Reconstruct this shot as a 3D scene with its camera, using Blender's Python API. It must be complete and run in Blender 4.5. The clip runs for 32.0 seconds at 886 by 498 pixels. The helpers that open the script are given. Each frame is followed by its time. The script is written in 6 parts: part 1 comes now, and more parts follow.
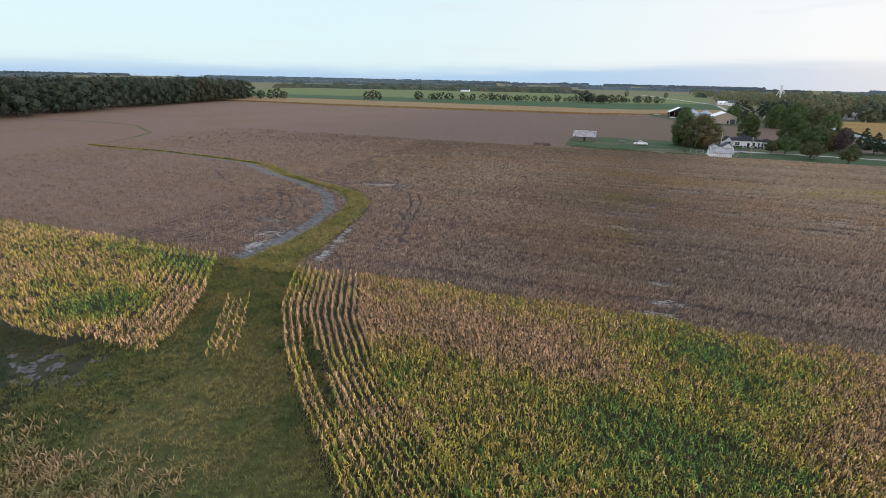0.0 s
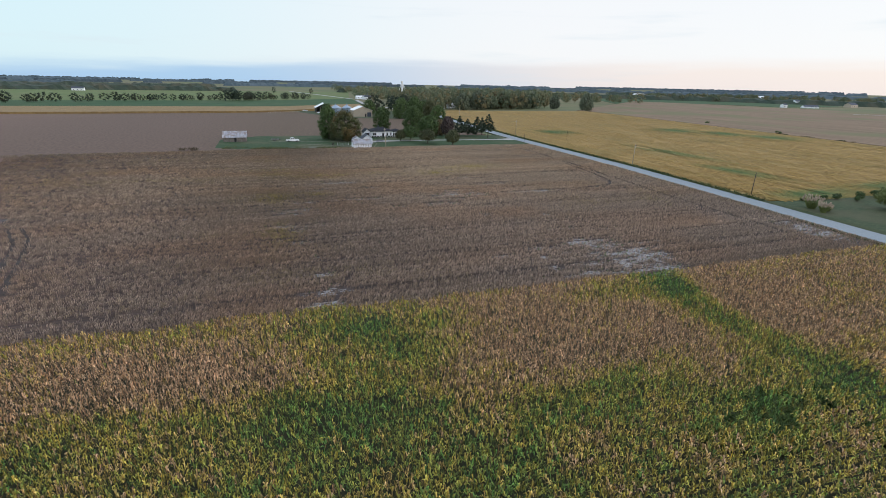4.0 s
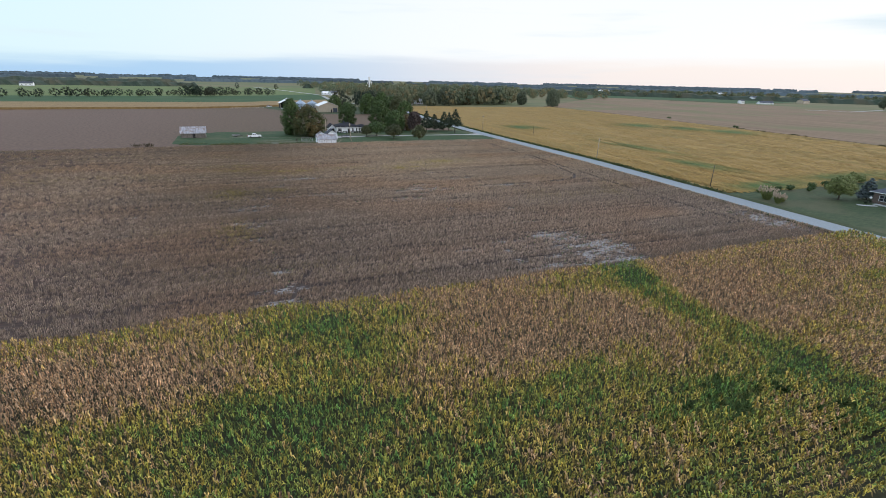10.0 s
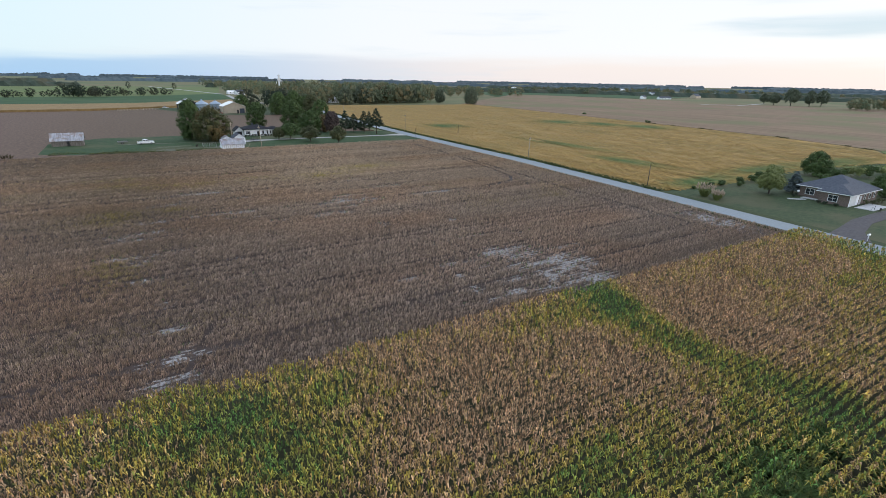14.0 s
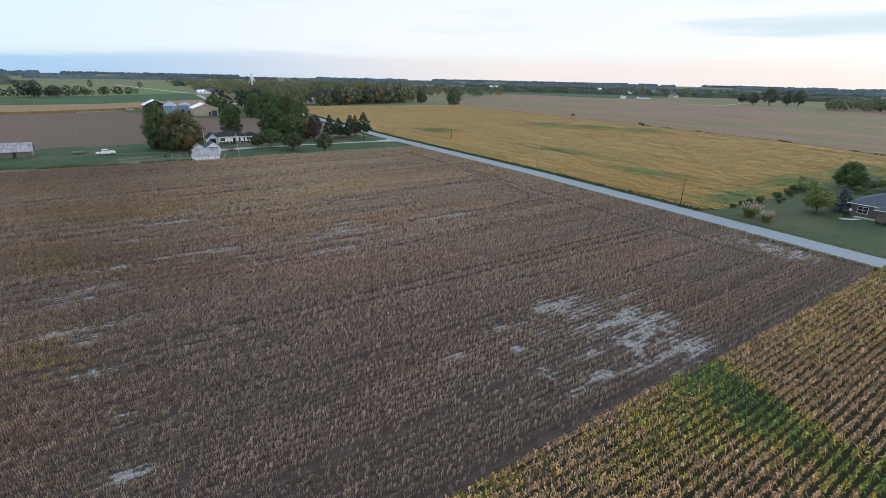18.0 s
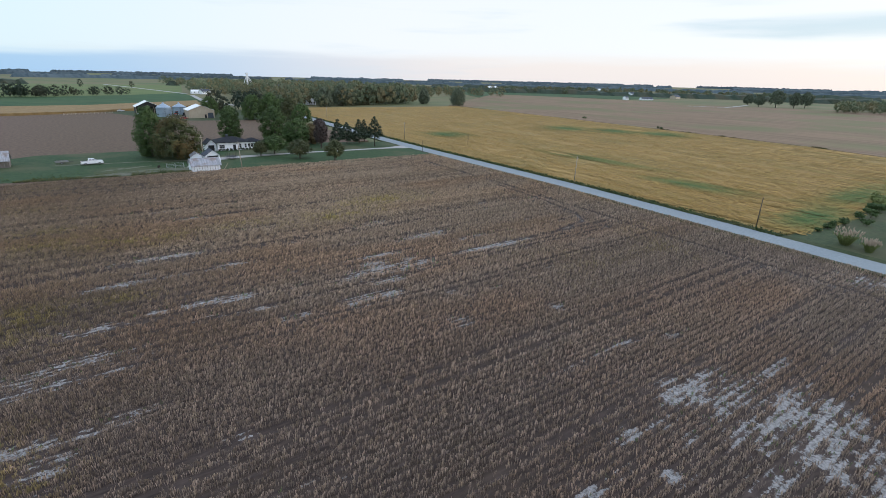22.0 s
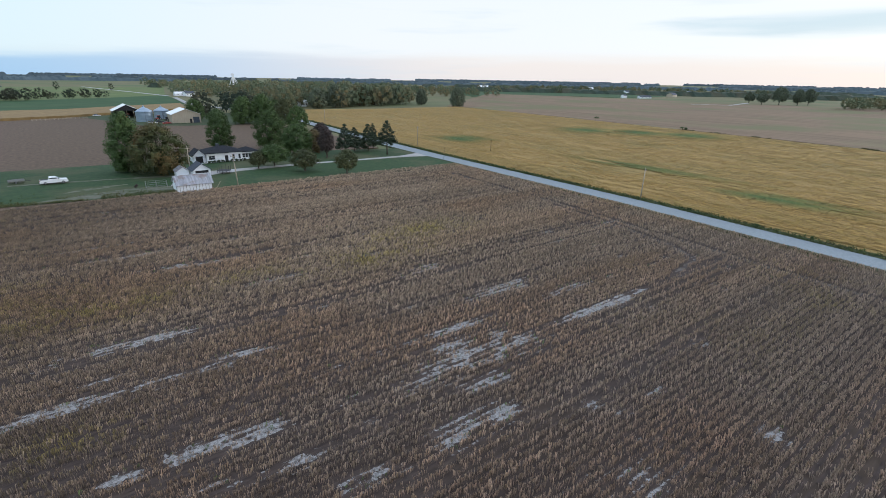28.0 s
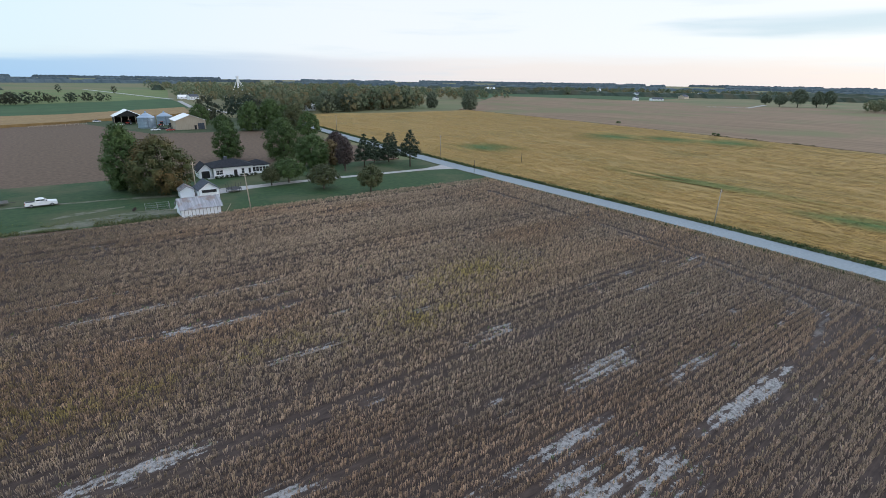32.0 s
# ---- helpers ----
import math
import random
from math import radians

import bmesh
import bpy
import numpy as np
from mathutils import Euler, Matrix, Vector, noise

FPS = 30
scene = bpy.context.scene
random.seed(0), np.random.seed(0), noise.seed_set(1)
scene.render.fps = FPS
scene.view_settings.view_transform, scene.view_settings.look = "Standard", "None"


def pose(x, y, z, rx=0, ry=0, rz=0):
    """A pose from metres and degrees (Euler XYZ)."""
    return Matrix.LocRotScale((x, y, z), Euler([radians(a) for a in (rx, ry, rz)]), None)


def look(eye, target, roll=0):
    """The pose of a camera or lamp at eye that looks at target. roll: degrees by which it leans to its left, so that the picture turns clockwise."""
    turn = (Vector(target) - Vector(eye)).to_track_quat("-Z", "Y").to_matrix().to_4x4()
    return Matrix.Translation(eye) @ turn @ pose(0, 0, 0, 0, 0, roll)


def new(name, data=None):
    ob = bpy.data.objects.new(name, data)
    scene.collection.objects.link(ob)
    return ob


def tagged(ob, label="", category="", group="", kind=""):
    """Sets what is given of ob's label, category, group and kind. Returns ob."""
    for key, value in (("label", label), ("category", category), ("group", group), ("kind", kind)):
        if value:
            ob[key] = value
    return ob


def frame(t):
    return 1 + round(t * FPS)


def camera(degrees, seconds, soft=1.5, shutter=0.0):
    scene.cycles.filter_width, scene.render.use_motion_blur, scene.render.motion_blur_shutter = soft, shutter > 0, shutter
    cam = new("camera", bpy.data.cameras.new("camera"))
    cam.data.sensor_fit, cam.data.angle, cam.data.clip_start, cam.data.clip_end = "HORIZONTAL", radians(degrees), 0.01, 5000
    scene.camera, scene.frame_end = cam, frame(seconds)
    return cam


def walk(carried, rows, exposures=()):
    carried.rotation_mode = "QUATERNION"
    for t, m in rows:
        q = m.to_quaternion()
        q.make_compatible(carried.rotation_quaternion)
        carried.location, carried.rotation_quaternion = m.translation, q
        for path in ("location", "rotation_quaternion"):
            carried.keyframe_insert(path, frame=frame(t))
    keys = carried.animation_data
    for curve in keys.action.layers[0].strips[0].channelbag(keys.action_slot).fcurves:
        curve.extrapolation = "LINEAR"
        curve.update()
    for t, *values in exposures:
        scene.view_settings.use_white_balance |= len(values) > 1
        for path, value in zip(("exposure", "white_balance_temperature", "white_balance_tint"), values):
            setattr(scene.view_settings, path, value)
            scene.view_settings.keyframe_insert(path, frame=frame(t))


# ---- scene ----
# the drone: seconds, x, y, z, yaw, pitch, roll
cam = camera(83.76, 32.0, soft=0.55)
PATH = (
    (0.0, 0.00, 0.00, 27.05, 18.50, -19.02, -1.20),
    (0.5, 0.32, 0.07, 27.23, 12.57, -18.93, -1.18),
    (1.0, 0.82, -0.03, 27.41, 10.66, -18.88, -1.25),
    (1.5, 1.54, -0.25, 27.77, 8.70, -18.97, -1.19),
    (2.0, 2.20, -0.83, 28.22, -8.13, -18.74, -1.03),
    (2.5, 2.46, -0.75, 28.41, -15.28, -18.64, -0.83),
    (3.0, 2.71, -0.67, 28.41, -17.75, -18.66, -0.84),
    (3.5, 2.93, -0.64, 28.35, -18.63, -18.63, -0.99),
    (5.5, 3.59, -0.72, 28.09, -19.35, -18.76, -1.26),
    (6.0, 3.55, -0.76, 27.96, -19.61, -18.68, -1.21),
    (7.0, 3.89, -0.48, 28.00, -20.06, -18.90, -1.31),
    (8.0, 4.29, -0.45, 27.91, -20.79, -18.86, -1.28),
    (8.5, 4.38, -0.43, 27.89, -21.21, -18.88, -1.23),
    (9.0, 4.47, -0.40, 27.86, -21.62, -18.87, -1.28),
    (9.5, 4.58, -0.36, 27.76, -22.02, -18.90, -1.27),
    (10.0, 4.90, 0.04, 27.53, -22.38, -18.97, -1.29),
    (10.5, 5.36, 1.04, 27.28, -25.00, -18.97, -1.50),
    (11.0, 5.74, 2.25, 27.16, -27.35, -18.97, -1.39),
    (11.5, 6.13, 3.71, 27.12, -28.50, -19.01, -1.32),
    (12.0, 6.53, 5.43, 27.14, -29.34, -19.03, -1.28),
    (12.5, 6.98, 7.39, 27.28, -30.01, -19.15, -1.34),
    (13.0, 7.52, 9.70, 27.44, -30.78, -19.28, -1.27),
    (13.5, 8.04, 11.76, 27.21, -31.16, -19.04, -1.24),
    (14.0, 8.49, 14.13, 27.05, -31.79, -18.99, -1.08),
    (14.5, 8.99, 16.56, 27.04, -32.37, -19.00, -0.99),
    (16.5, 9.89, 26.38, 28.02, -33.96, -19.26, -1.39),
    (17.0, 10.04, 29.40, 28.16, -34.45, -19.18, -1.39),
    (18.0, 11.25, 34.43, 28.49, -34.59, -19.14, -1.21),
    (19.0, 11.81, 39.80, 28.86, -34.88, -19.23, -1.22),
    (20.0, 12.18, 44.76, 29.16, -35.24, -19.23, -1.29),
    (21.0, 12.69, 49.78, 29.10, -35.26, -19.16, -1.34),
    (22.0, 13.37, 54.95, 28.94, -35.22, -19.13, -1.39),
    (23.0, 14.57, 59.56, 28.44, -35.04, -19.08, -1.10),
    (24.0, 15.10, 64.54, 28.42, -35.37, -19.10, -1.31),
    (25.0, 15.79, 69.12, 28.45, -35.87, -19.08, -1.19),
    (25.5, 15.93, 71.21, 28.63, -36.30, -19.13, -1.18),
    (27.5, 17.43, 82.36, 28.11, -36.84, -19.08, -1.11),
    (28.0, 18.24, 84.80, 28.02, -36.75, -19.12, -0.97),
    (28.5, 18.74, 87.35, 28.04, -36.77, -18.93, -0.90),
    (29.0, 19.06, 89.90, 28.11, -36.81, -18.87, -0.79),
    (29.5, 19.44, 92.42, 28.24, -36.85, -18.94, -0.75),
    (30.0, 19.91, 94.94, 28.49, -36.83, -18.87, -0.86),
    (30.5, 20.36, 97.44, 28.77, -36.89, -18.89, -0.96),
    (31.0, 20.79, 99.86, 28.99, -36.75, -18.95, -1.01),
    (31.5, 21.23, 102.12, 29.09, -36.54, -19.00, -0.94),
    (32.0, 21.69, 104.30, 29.16, -36.45, -18.99, -0.87),
)
walk(cam, [(t, pose(x, y, z, 90 + pitch, roll, yaw)) for t, x, y, z, yaw, pitch, roll in PATH], exposures=((0.0, -0.03, 6780, 13), (2.0, -0.06, 6600, 10), (6.0, -0.08, 6450, 10), (11.0, 0.02, 6420, 10), (14.0, -0.03, 6380, 10), (19.0, -0.04, 6250, 9), (32.0, -0.06, 6200, 8)))

# ---- world and sun ----
SUN_YAW, SUN_UP = -108.0, 8.0          # low sun behind thin cloud, off beyond the brick house
sun_way = Vector((-math.sin(radians(SUN_YAW)) * math.cos(radians(SUN_UP)), math.cos(radians(SUN_YAW)) * math.cos(radians(SUN_UP)), math.sin(radians(SUN_UP))))
world = bpy.data.worlds.new("evening_sky")
scene.world = world
world.use_nodes = True
wn, wl = world.node_tree.nodes, world.node_tree.links
wn.clear()


def wmath(op, a, b=None, clamp=False):
    n = wn.new("ShaderNodeMath")
    n.operation, n.use_clamp = op, clamp
    for i, v in enumerate((a, b)):
        if v is None:
            continue
        if isinstance(v, (int, float)):
            n.inputs[i].default_value = v
        else:
            wl.new(v, n.inputs[i])
    return n.outputs[0]


def wmix(fac, a, b):
    n = wn.new("ShaderNodeMixRGB")
    for i, v in enumerate((fac, a, b)):
        if isinstance(v, (int, float)):
            n.inputs[i].default_value = v
        elif isinstance(v, tuple):
            n.inputs[i].default_value = (*v, 1)
        else:
            wl.new(v, n.inputs[i])
    return n.outputs[0]


def wsmooth(v, lo, hi):
    n = wn.new("ShaderNodeMapRange")
    n.interpolation_type = "SMOOTHSTEP"
    n.inputs["From Min"].default_value, n.inputs["From Max"].default_value = lo, hi
    wl.new(v, n.inputs["Value"])
    return n.outputs["Result"]


tc = wn.new("ShaderNodeTexCoord")
sep = wn.new("ShaderNodeSeparateXYZ")
wl.new(tc.outputs["Generated"], sep.inputs[0])
up = sep.outputs["Z"]
toward = wn.new("ShaderNodeVectorMath")
toward.operation = "DOT_PRODUCT"
wl.new(tc.outputs["Generated"], toward.inputs[0])
toward.inputs[1].default_value = Vector((sun_way.x, sun_way.y, 0)).normalized()
sunward = toward.outputs["Value"]
sky = wn.new("ShaderNodeTexSky")
sky.sky_type, sky.sun_disc = "NISHITA", False
sky.sun_elevation, sky.sun_rotation = radians(SUN_UP), radians(-SUN_YAW)
sky_part = wn.new("ShaderNodeVectorMath")
sky_part.operation = "SCALE"
sky_part.inputs["Scale"].default_value = 0.02
wl.new(sky.outputs[0], sky_part.inputs[0])
# high thin cloud: pale overhead, blue-grey bank away from the sun, rose towards it
bank = wmix(wsmooth(sunward, -0.45, 0.45), (0.45, 0.69, 0.96), (0.99, 0.91, 0.89))
veil = wmix(wsmooth(sunward, -0.85, 0.25), (0.70, 0.94, 1.04), (1.0, 1.02, 1.06))
glow = wsmooth(sunward, 0.86, 1.0)
veil = wmix(glow, veil, (3.2, 3.0, 2.9))
streak_map = wn.new("ShaderNodeMapping")
streak_map.inputs["Scale"].default_value = (2.2, 2.2, 26.0)
wl.new(tc.outputs["Generated"], streak_map.inputs["Vector"])
streak = wn.new("ShaderNodeTexNoise")
streak.inputs["Scale"].default_value, streak.inputs["Detail"].default_value, streak.inputs["Roughness"].default_value = 1.6, 6.0, 0.5
wl.new(streak_map.outputs[0], streak.inputs["Vector"])
lift = wmath("ADD", up, wmath("MULTIPLY", wmath("SUBTRACT", streak.outputs["Fac"], 0.5), 0.04))
lift = wmath("ADD", lift, wmath("MULTIPLY", wsmooth(sunward, 0.0, -0.7), 0.022))
low = wmix(wsmooth(lift, 0.022, 0.05), bank, veil)
wisp = wmath("MULTIPLY", wsmooth(streak.outputs["Fac"], 0.56, 0.74), 0.35)
low = wmix(wisp, low, (0.74, 0.85, 0.95))
# longer grey clouds low beyond the far fields
for cloud_yaw, cloud_up, narrow, thin in ((-75.0, 0.088, 3.6, 52.0), (-80.0, 0.14, 6.0, 60.0)):
    along = wn.new("ShaderNodeVectorMath")
    along.operation = "DOT_PRODUCT"
    along.inputs[1].default_value = (math.cos(radians(cloud_yaw)), math.sin(radians(cloud_yaw)), 0)
    wl.new(tc.outputs["Generated"], along.inputs[0])
    ahead = wn.new("ShaderNodeVectorMath")
    ahead.operation = "DOT_PRODUCT"
    ahead.inputs[1].default_value = (-math.sin(radians(cloud_yaw)), math.cos(radians(cloud_yaw)), 0)
    wl.new(tc.outputs["Generated"], ahead.inputs[0])
    wide = wmath("POWER", wmath("ABSOLUTE", wmath("MULTIPLY", along.outputs["Value"], narrow)), 2.0)
    tall = wmath("POWER", wmath("ABSOLUTE", wmath("MULTIPLY", wmath("SUBTRACT", up, cloud_up), thin)), 2.0)
    body = wmath("ADD", wmath("ADD", wide, tall), wmath("MULTIPLY", wmath("SUBTRACT", streak.outputs["Fac"], 0.5), 2.8))
    cloud = wmath("MULTIPLY", wmath("MULTIPLY", wmath("SUBTRACT", 1.0, wsmooth(body, 0.2, 1.5)), wsmooth(ahead.outputs["Value"], 0.0, 0.3)), 0.85)
    low = wmix(cloud, low, (0.62, 0.77, 0.88))
zenith = wmix(wsmooth(up, 0.22, 0.7), low, (1.06, 1.2, 1.52))
total = wn.new("ShaderNodeMixRGB")
total.blend_type = "ADD"
total.inputs[0].default_value = 1
wl.new(zenith, total.inputs[1])
wl.new(sky_part.outputs[0], total.inputs[2])
back = wn.new("ShaderNodeBackground")
back.inputs["Strength"].default_value = 0.92
wl.new(total.outputs[0], back.inputs["Color"])
wl.new(back.outputs[0], wn.new("ShaderNodeOutputWorld").inputs[0])

sun = new("sun", bpy.data.lights.new("sun", "SUN"))
sun.data.energy, sun.data.angle, sun.data.color = 1.1, radians(20), (1.0, 0.93, 0.87)
sun.matrix_world = look((0, 0, 80), Vector((0, 0, 80)) - sun_way)


# ---- materials ----
def material(name, dark, light, scale=1.0, rough=0.9, metal=0.0, stretch=(1, 1, 1), bump=0.0, patch=None, patch_scale=0.05, patch_amount=0.5, jitter=0.0, tint=False, spec=0.3):
    """Two-tone noise at one scale, an optional third tone in patches at a larger one, and per-object or per-island jitter."""
    m = bpy.data.materials.new(name)
    m.use_nodes = True
    n, l = m.node_tree.nodes, m.node_tree.links
    bsdf = n["Principled BSDF"]
    bsdf.inputs["Roughness"].default_value, bsdf.inputs["Metallic"].default_value = rough, metal
    bsdf.inputs["Specular IOR Level"].default_value = spec
    coord = n.new("ShaderNodeTexCoord")
    mapping = n.new("ShaderNodeMapping")
    mapping.inputs["Scale"].default_value = stretch
    l.new(coord.outputs["Object"], mapping.inputs[0])
    grain = n.new("ShaderNodeTexNoise")
    grain.inputs["Scale"].default_value, grain.inputs["Detail"].default_value, grain.inputs["Roughness"].default_value = scale, 6.0, 0.65
    l.new(mapping.outputs[0], grain.inputs["Vector"])
    ramp = n.new("ShaderNodeValToRGB")
    ramp.color_ramp.elements[0].position, ramp.color_ramp.elements[1].position = 0.32, 0.68
    ramp.color_ramp.elements[0].color, ramp.color_ramp.elements[1].color = (*dark, 1), (*light, 1)
    l.new(grain.outputs["Fac"], ramp.inputs[0])
    out = ramp.outputs[0]
    if patch:
        big = n.new("ShaderNodeTexNoise")
        big.inputs["Scale"].default_value, big.inputs["Detail"].default_value = patch_scale, 4.0
        l.new(coord.outputs["Object"], big.inputs["Vector"])
        mask = n.new("ShaderNodeMapRange")
        mask.inputs["From Min"].default_value, mask.inputs["From Max"].default_value, mask.inputs["To Max"].default_value = 0.48, 0.64, patch_amount
        l.new(big.outputs["Fac"], mask.inputs["Value"])
        mix = n.new("ShaderNodeMixRGB")
        l.new(mask.outputs[0], mix.inputs[0])
        l.new(out, mix.inputs[1])
        mix.inputs[2].default_value = (*patch, 1)
        out = mix.outputs[0]
    if tint:
        attribute = n.new("ShaderNodeAttribute")
        attribute.attribute_name = "tint"
        mix = n.new("ShaderNodeMixRGB")
        mix.blend_type = "MULTIPLY"
        mix.inputs[0].default_value = 1
        l.new(out, mix.inputs[1])
        l.new(attribute.outputs["Color"], mix.inputs[2])
        out = mix.outputs[0]
    if jitter:
        geo = n.new("ShaderNodeNewGeometry")
        info = n.new("ShaderNodeObjectInfo")
        add = n.new("ShaderNodeMath")
        add.operation = "ADD"
        l.new(geo.outputs["Random Per Island"], add.inputs[0])
        l.new(info.outputs["Random"], add.inputs[1])
        scale_value = n.new("ShaderNodeMapRange")
        scale_value.inputs["From Max"].default_value = 2.0
        scale_value.inputs["To Min"].default_value, scale_value.inputs["To Max"].default_value = 1 - jitter, 1 + jitter
        l.new(add.outputs[0], scale_value.inputs["Value"])
        mix = n.new("ShaderNodeVectorMath")
        mix.operation = "SCALE"
        l.new(out, mix.inputs[0])
        l.new(scale_value.outputs[0], mix.inputs["Scale"])
        out = mix.outputs[0]
    l.new(out, bsdf.inputs["Base Color"])
    if bump:
        b = n.new("ShaderNodeBump")
        b.inputs["Strength"].default_value, b.inputs["Distance"].default_value = 0.6, bump
        l.new(grain.outputs["Fac"], b.inputs["Height"])
        l.new(b.outputs[0], bsdf.inputs["Normal"])
    return m


def bare_soil_material():
    """Bean-field soil, row shade painted dark into it, that turns to a pale crust where the mesh says that it is bare.
    """
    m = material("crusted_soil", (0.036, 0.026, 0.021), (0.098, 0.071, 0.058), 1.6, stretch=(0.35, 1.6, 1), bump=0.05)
    n, l = m.node_tree.nodes, m.node_tree.links
    bsdf = n["Principled BSDF"]
    under = bsdf.inputs["Base Color"].links[0].from_socket
    coord = n.new("ShaderNodeTexCoord")
    attribute = n.new("ShaderNodeAttribute")
    attribute.attribute_name = "bare"
    crumb = n.new("ShaderNodeTexNoise")
    crumb.inputs["Scale"].default_value, crumb.inputs["Detail"].default_value, crumb.inputs["Roughness"].default_value = 2.7, 5.0, 0.75
    l.new(coord.outputs["Object"], crumb.inputs["Vector"])
    add = n.new("ShaderNodeMath")
    add.operation = "MULTIPLY_ADD"
    l.new(crumb.outputs["Fac"], add.inputs[0])
    add.inputs[1].default_value = 1.7
    l.new(attribute.outputs["Fac"], add.inputs[2])
    edge = n.new("ShaderNodeMapRange")
    edge.inputs["From Min"].default_value, edge.inputs["From Max"].default_value = 1.31, 1.38
    l.new(add.outputs[0], edge.inputs["Value"])
    tone = n.new("ShaderNodeValToRGB")
    tone.color_ramp.elements[0].color, tone.color_ramp.elements[1].color = (0.07, 0.062, 0.054, 1), (0.34, 0.325, 0.305, 1)
    tone.color_ramp.elements[0].position, tone.color_ramp.elements[1].position = 0.36, 0.56
    soft = n.new("ShaderNodeTexNoise")
    soft.inputs["Scale"].default_value, soft.inputs["Detail"].default_value, soft.inputs["Roughness"].default_value = 2.6, 6.0, 0.8
    l.new(coord.outputs["Object"], soft.inputs["Vector"])
    l.new(soft.outputs["Fac"], tone.inputs[0])
    mix = n.new("ShaderNodeMixRGB")
    l.new(edge.outputs[0], mix.inputs[0])
    l.new(under, mix.inputs[1])
    l.new(tone.outputs[0], mix.inputs[2])
    l.new(mix.outputs[0], bsdf.inputs["Base Color"])
    return m


M = {"crusted_soil": bare_soil_material()}
M["land"] = material("land", (0.10, 0.10, 0.045), (0.17, 0.15, 0.07), 0.02, patch=(0.08, 0.12, 0.04), patch_scale=0.004, patch_amount=0.8)
M["soy_soil"] = material("soy_soil", (0.122, 0.073, 0.050), (0.200, 0.125, 0.090), 0.8, stretch=(0.2, 1.6, 1), bump=0.05, patch=(0.145, 0.088, 0.045), patch_scale=0.025, patch_amount=0.6)
# Litter-strewn soy soil, darkened to paint in the shade between the plants.
M["shaded_bean_floor"] = material("shaded_bean_floor", (0.036, 0.026, 0.021), (0.098, 0.071, 0.058), 1.6, stretch=(0.35, 1.6, 1), bump=0.05, patch=(0.080, 0.054, 0.030), patch_scale=0.05, patch_amount=0.4)


def thin_out(m, dark, light, start, end):
    """Across the land from one x to another the soil takes on other tones."""
    n, l = m.node_tree.nodes, m.node_tree.links
    bsdf = n["Principled BSDF"]
    under = bsdf.inputs["Base Color"].links[0].from_socket
    coord = n.new("ShaderNodeTexCoord")
    split = n.new("ShaderNodeSeparateXYZ")
    l.new(coord.outputs["Object"], split.inputs[0])
    fade = n.new("ShaderNodeMapRange")
    fade.interpolation_type = "SMOOTHSTEP"
    fade.inputs["From Min"].default_value, fade.inputs["From Max"].default_value = start, end
    l.new(split.outputs["X"], fade.inputs["Value"])
    grain = n.new("ShaderNodeTexNoise")
    grain.inputs["Scale"].default_value, grain.inputs["Detail"].default_value = 0.8, 6.0
    l.new(coord.outputs["Object"], grain.inputs["Vector"])
    tone = n.new("ShaderNodeValToRGB")
    tone.color_ramp.elements[0].position, tone.color_ramp.elements[1].position = 0.32, 0.68
    tone.color_ramp.elements[0].color, tone.color_ramp.elements[1].color = (*dark, 1), (*light, 1)
    l.new(grain.outputs["Fac"], tone.inputs[0])
    mix = n.new("ShaderNodeMixRGB")
    l.new(fade.outputs[0], mix.inputs[0])
    l.new(under, mix.inputs[1])
    l.new(tone.outputs[0], mix.inputs[2])
    l.new(mix.outputs[0], bsdf.inputs["Base Color"])


thin_out(M["shaded_bean_floor"], (0.122, 0.073, 0.050), (0.200, 0.125, 0.090), 5.0, -60.0)
thin_out(M["soy_soil"], (0.088, 0.055, 0.038), (0.156, 0.101, 0.071), -220.0, -70.0)
thin_out(M["soy_soil"], (0.080, 0.052, 0.032), (0.135, 0.090, 0.056), -50.0, 20.0)
# Weed-green soil, painted darker for the shade in the corn's row gaps.
M["shaded_corn_soil"] = material("shaded_corn_soil", (0.020, 0.024, 0.010), (0.048, 0.046, 0.020), 1.2, bump=0.05)
M["corn"] = material("corn", (0.72, 0.72, 0.72), (1.1, 1.1, 1.1), 3.0, rough=0.7, tint=True, jitter=0.3)
M["soy"] = material("soy", (0.75, 0.75, 0.75), (1.1, 1.1, 1.1), 2.0, tint=True, jitter=0.2)
M["gold_leaf"] = material("gold_leaf", (0.85, 0.85, 0.85), (1.1, 1.1, 1.1), 1.0, tint=True, jitter=0.12)
M["gold_soil"] = material("gold_soil", (0.215, 0.138, 0.038), (0.375, 0.240, 0.074), 0.9, stretch=(1.3, 0.03, 1), bump=0.08, patch=(0.18, 0.15, 0.05), patch_scale=0.03, patch_amount=0.4)
M["brown_far"] = material("brown_far", (0.125, 0.083, 0.046), (0.235, 0.158, 0.094), 0.16, stretch=(1, 0.06, 1), patch=(0.125, 0.130, 0.050), patch_scale=0.012, patch_amount=0.8)
M["tan_far"] = material("tan_far", (0.18, 0.115, 0.045), (0.27, 0.185, 0.08), 0.3, bump=0.1)
M["green_far"] = material("green_far", (0.016, 0.056, 0.014), (0.034, 0.084, 0.024), 0.05, patch=(0.050, 0.080, 0.026), patch_scale=0.01)
M["pale_far"] = material("pale_far", (0.080, 0.120, 0.030), (0.13, 0.165, 0.050), 0.03, patch=(0.13, 0.125, 0.050), patch_scale=0.008)
M["lawn"] = material("lawn", (0.013, 0.042, 0.013), (0.040, 0.074, 0.022), 0.7, bump=0.06, patch=(0.078, 0.080, 0.036), patch_scale=0.05, patch_amount=0.8)
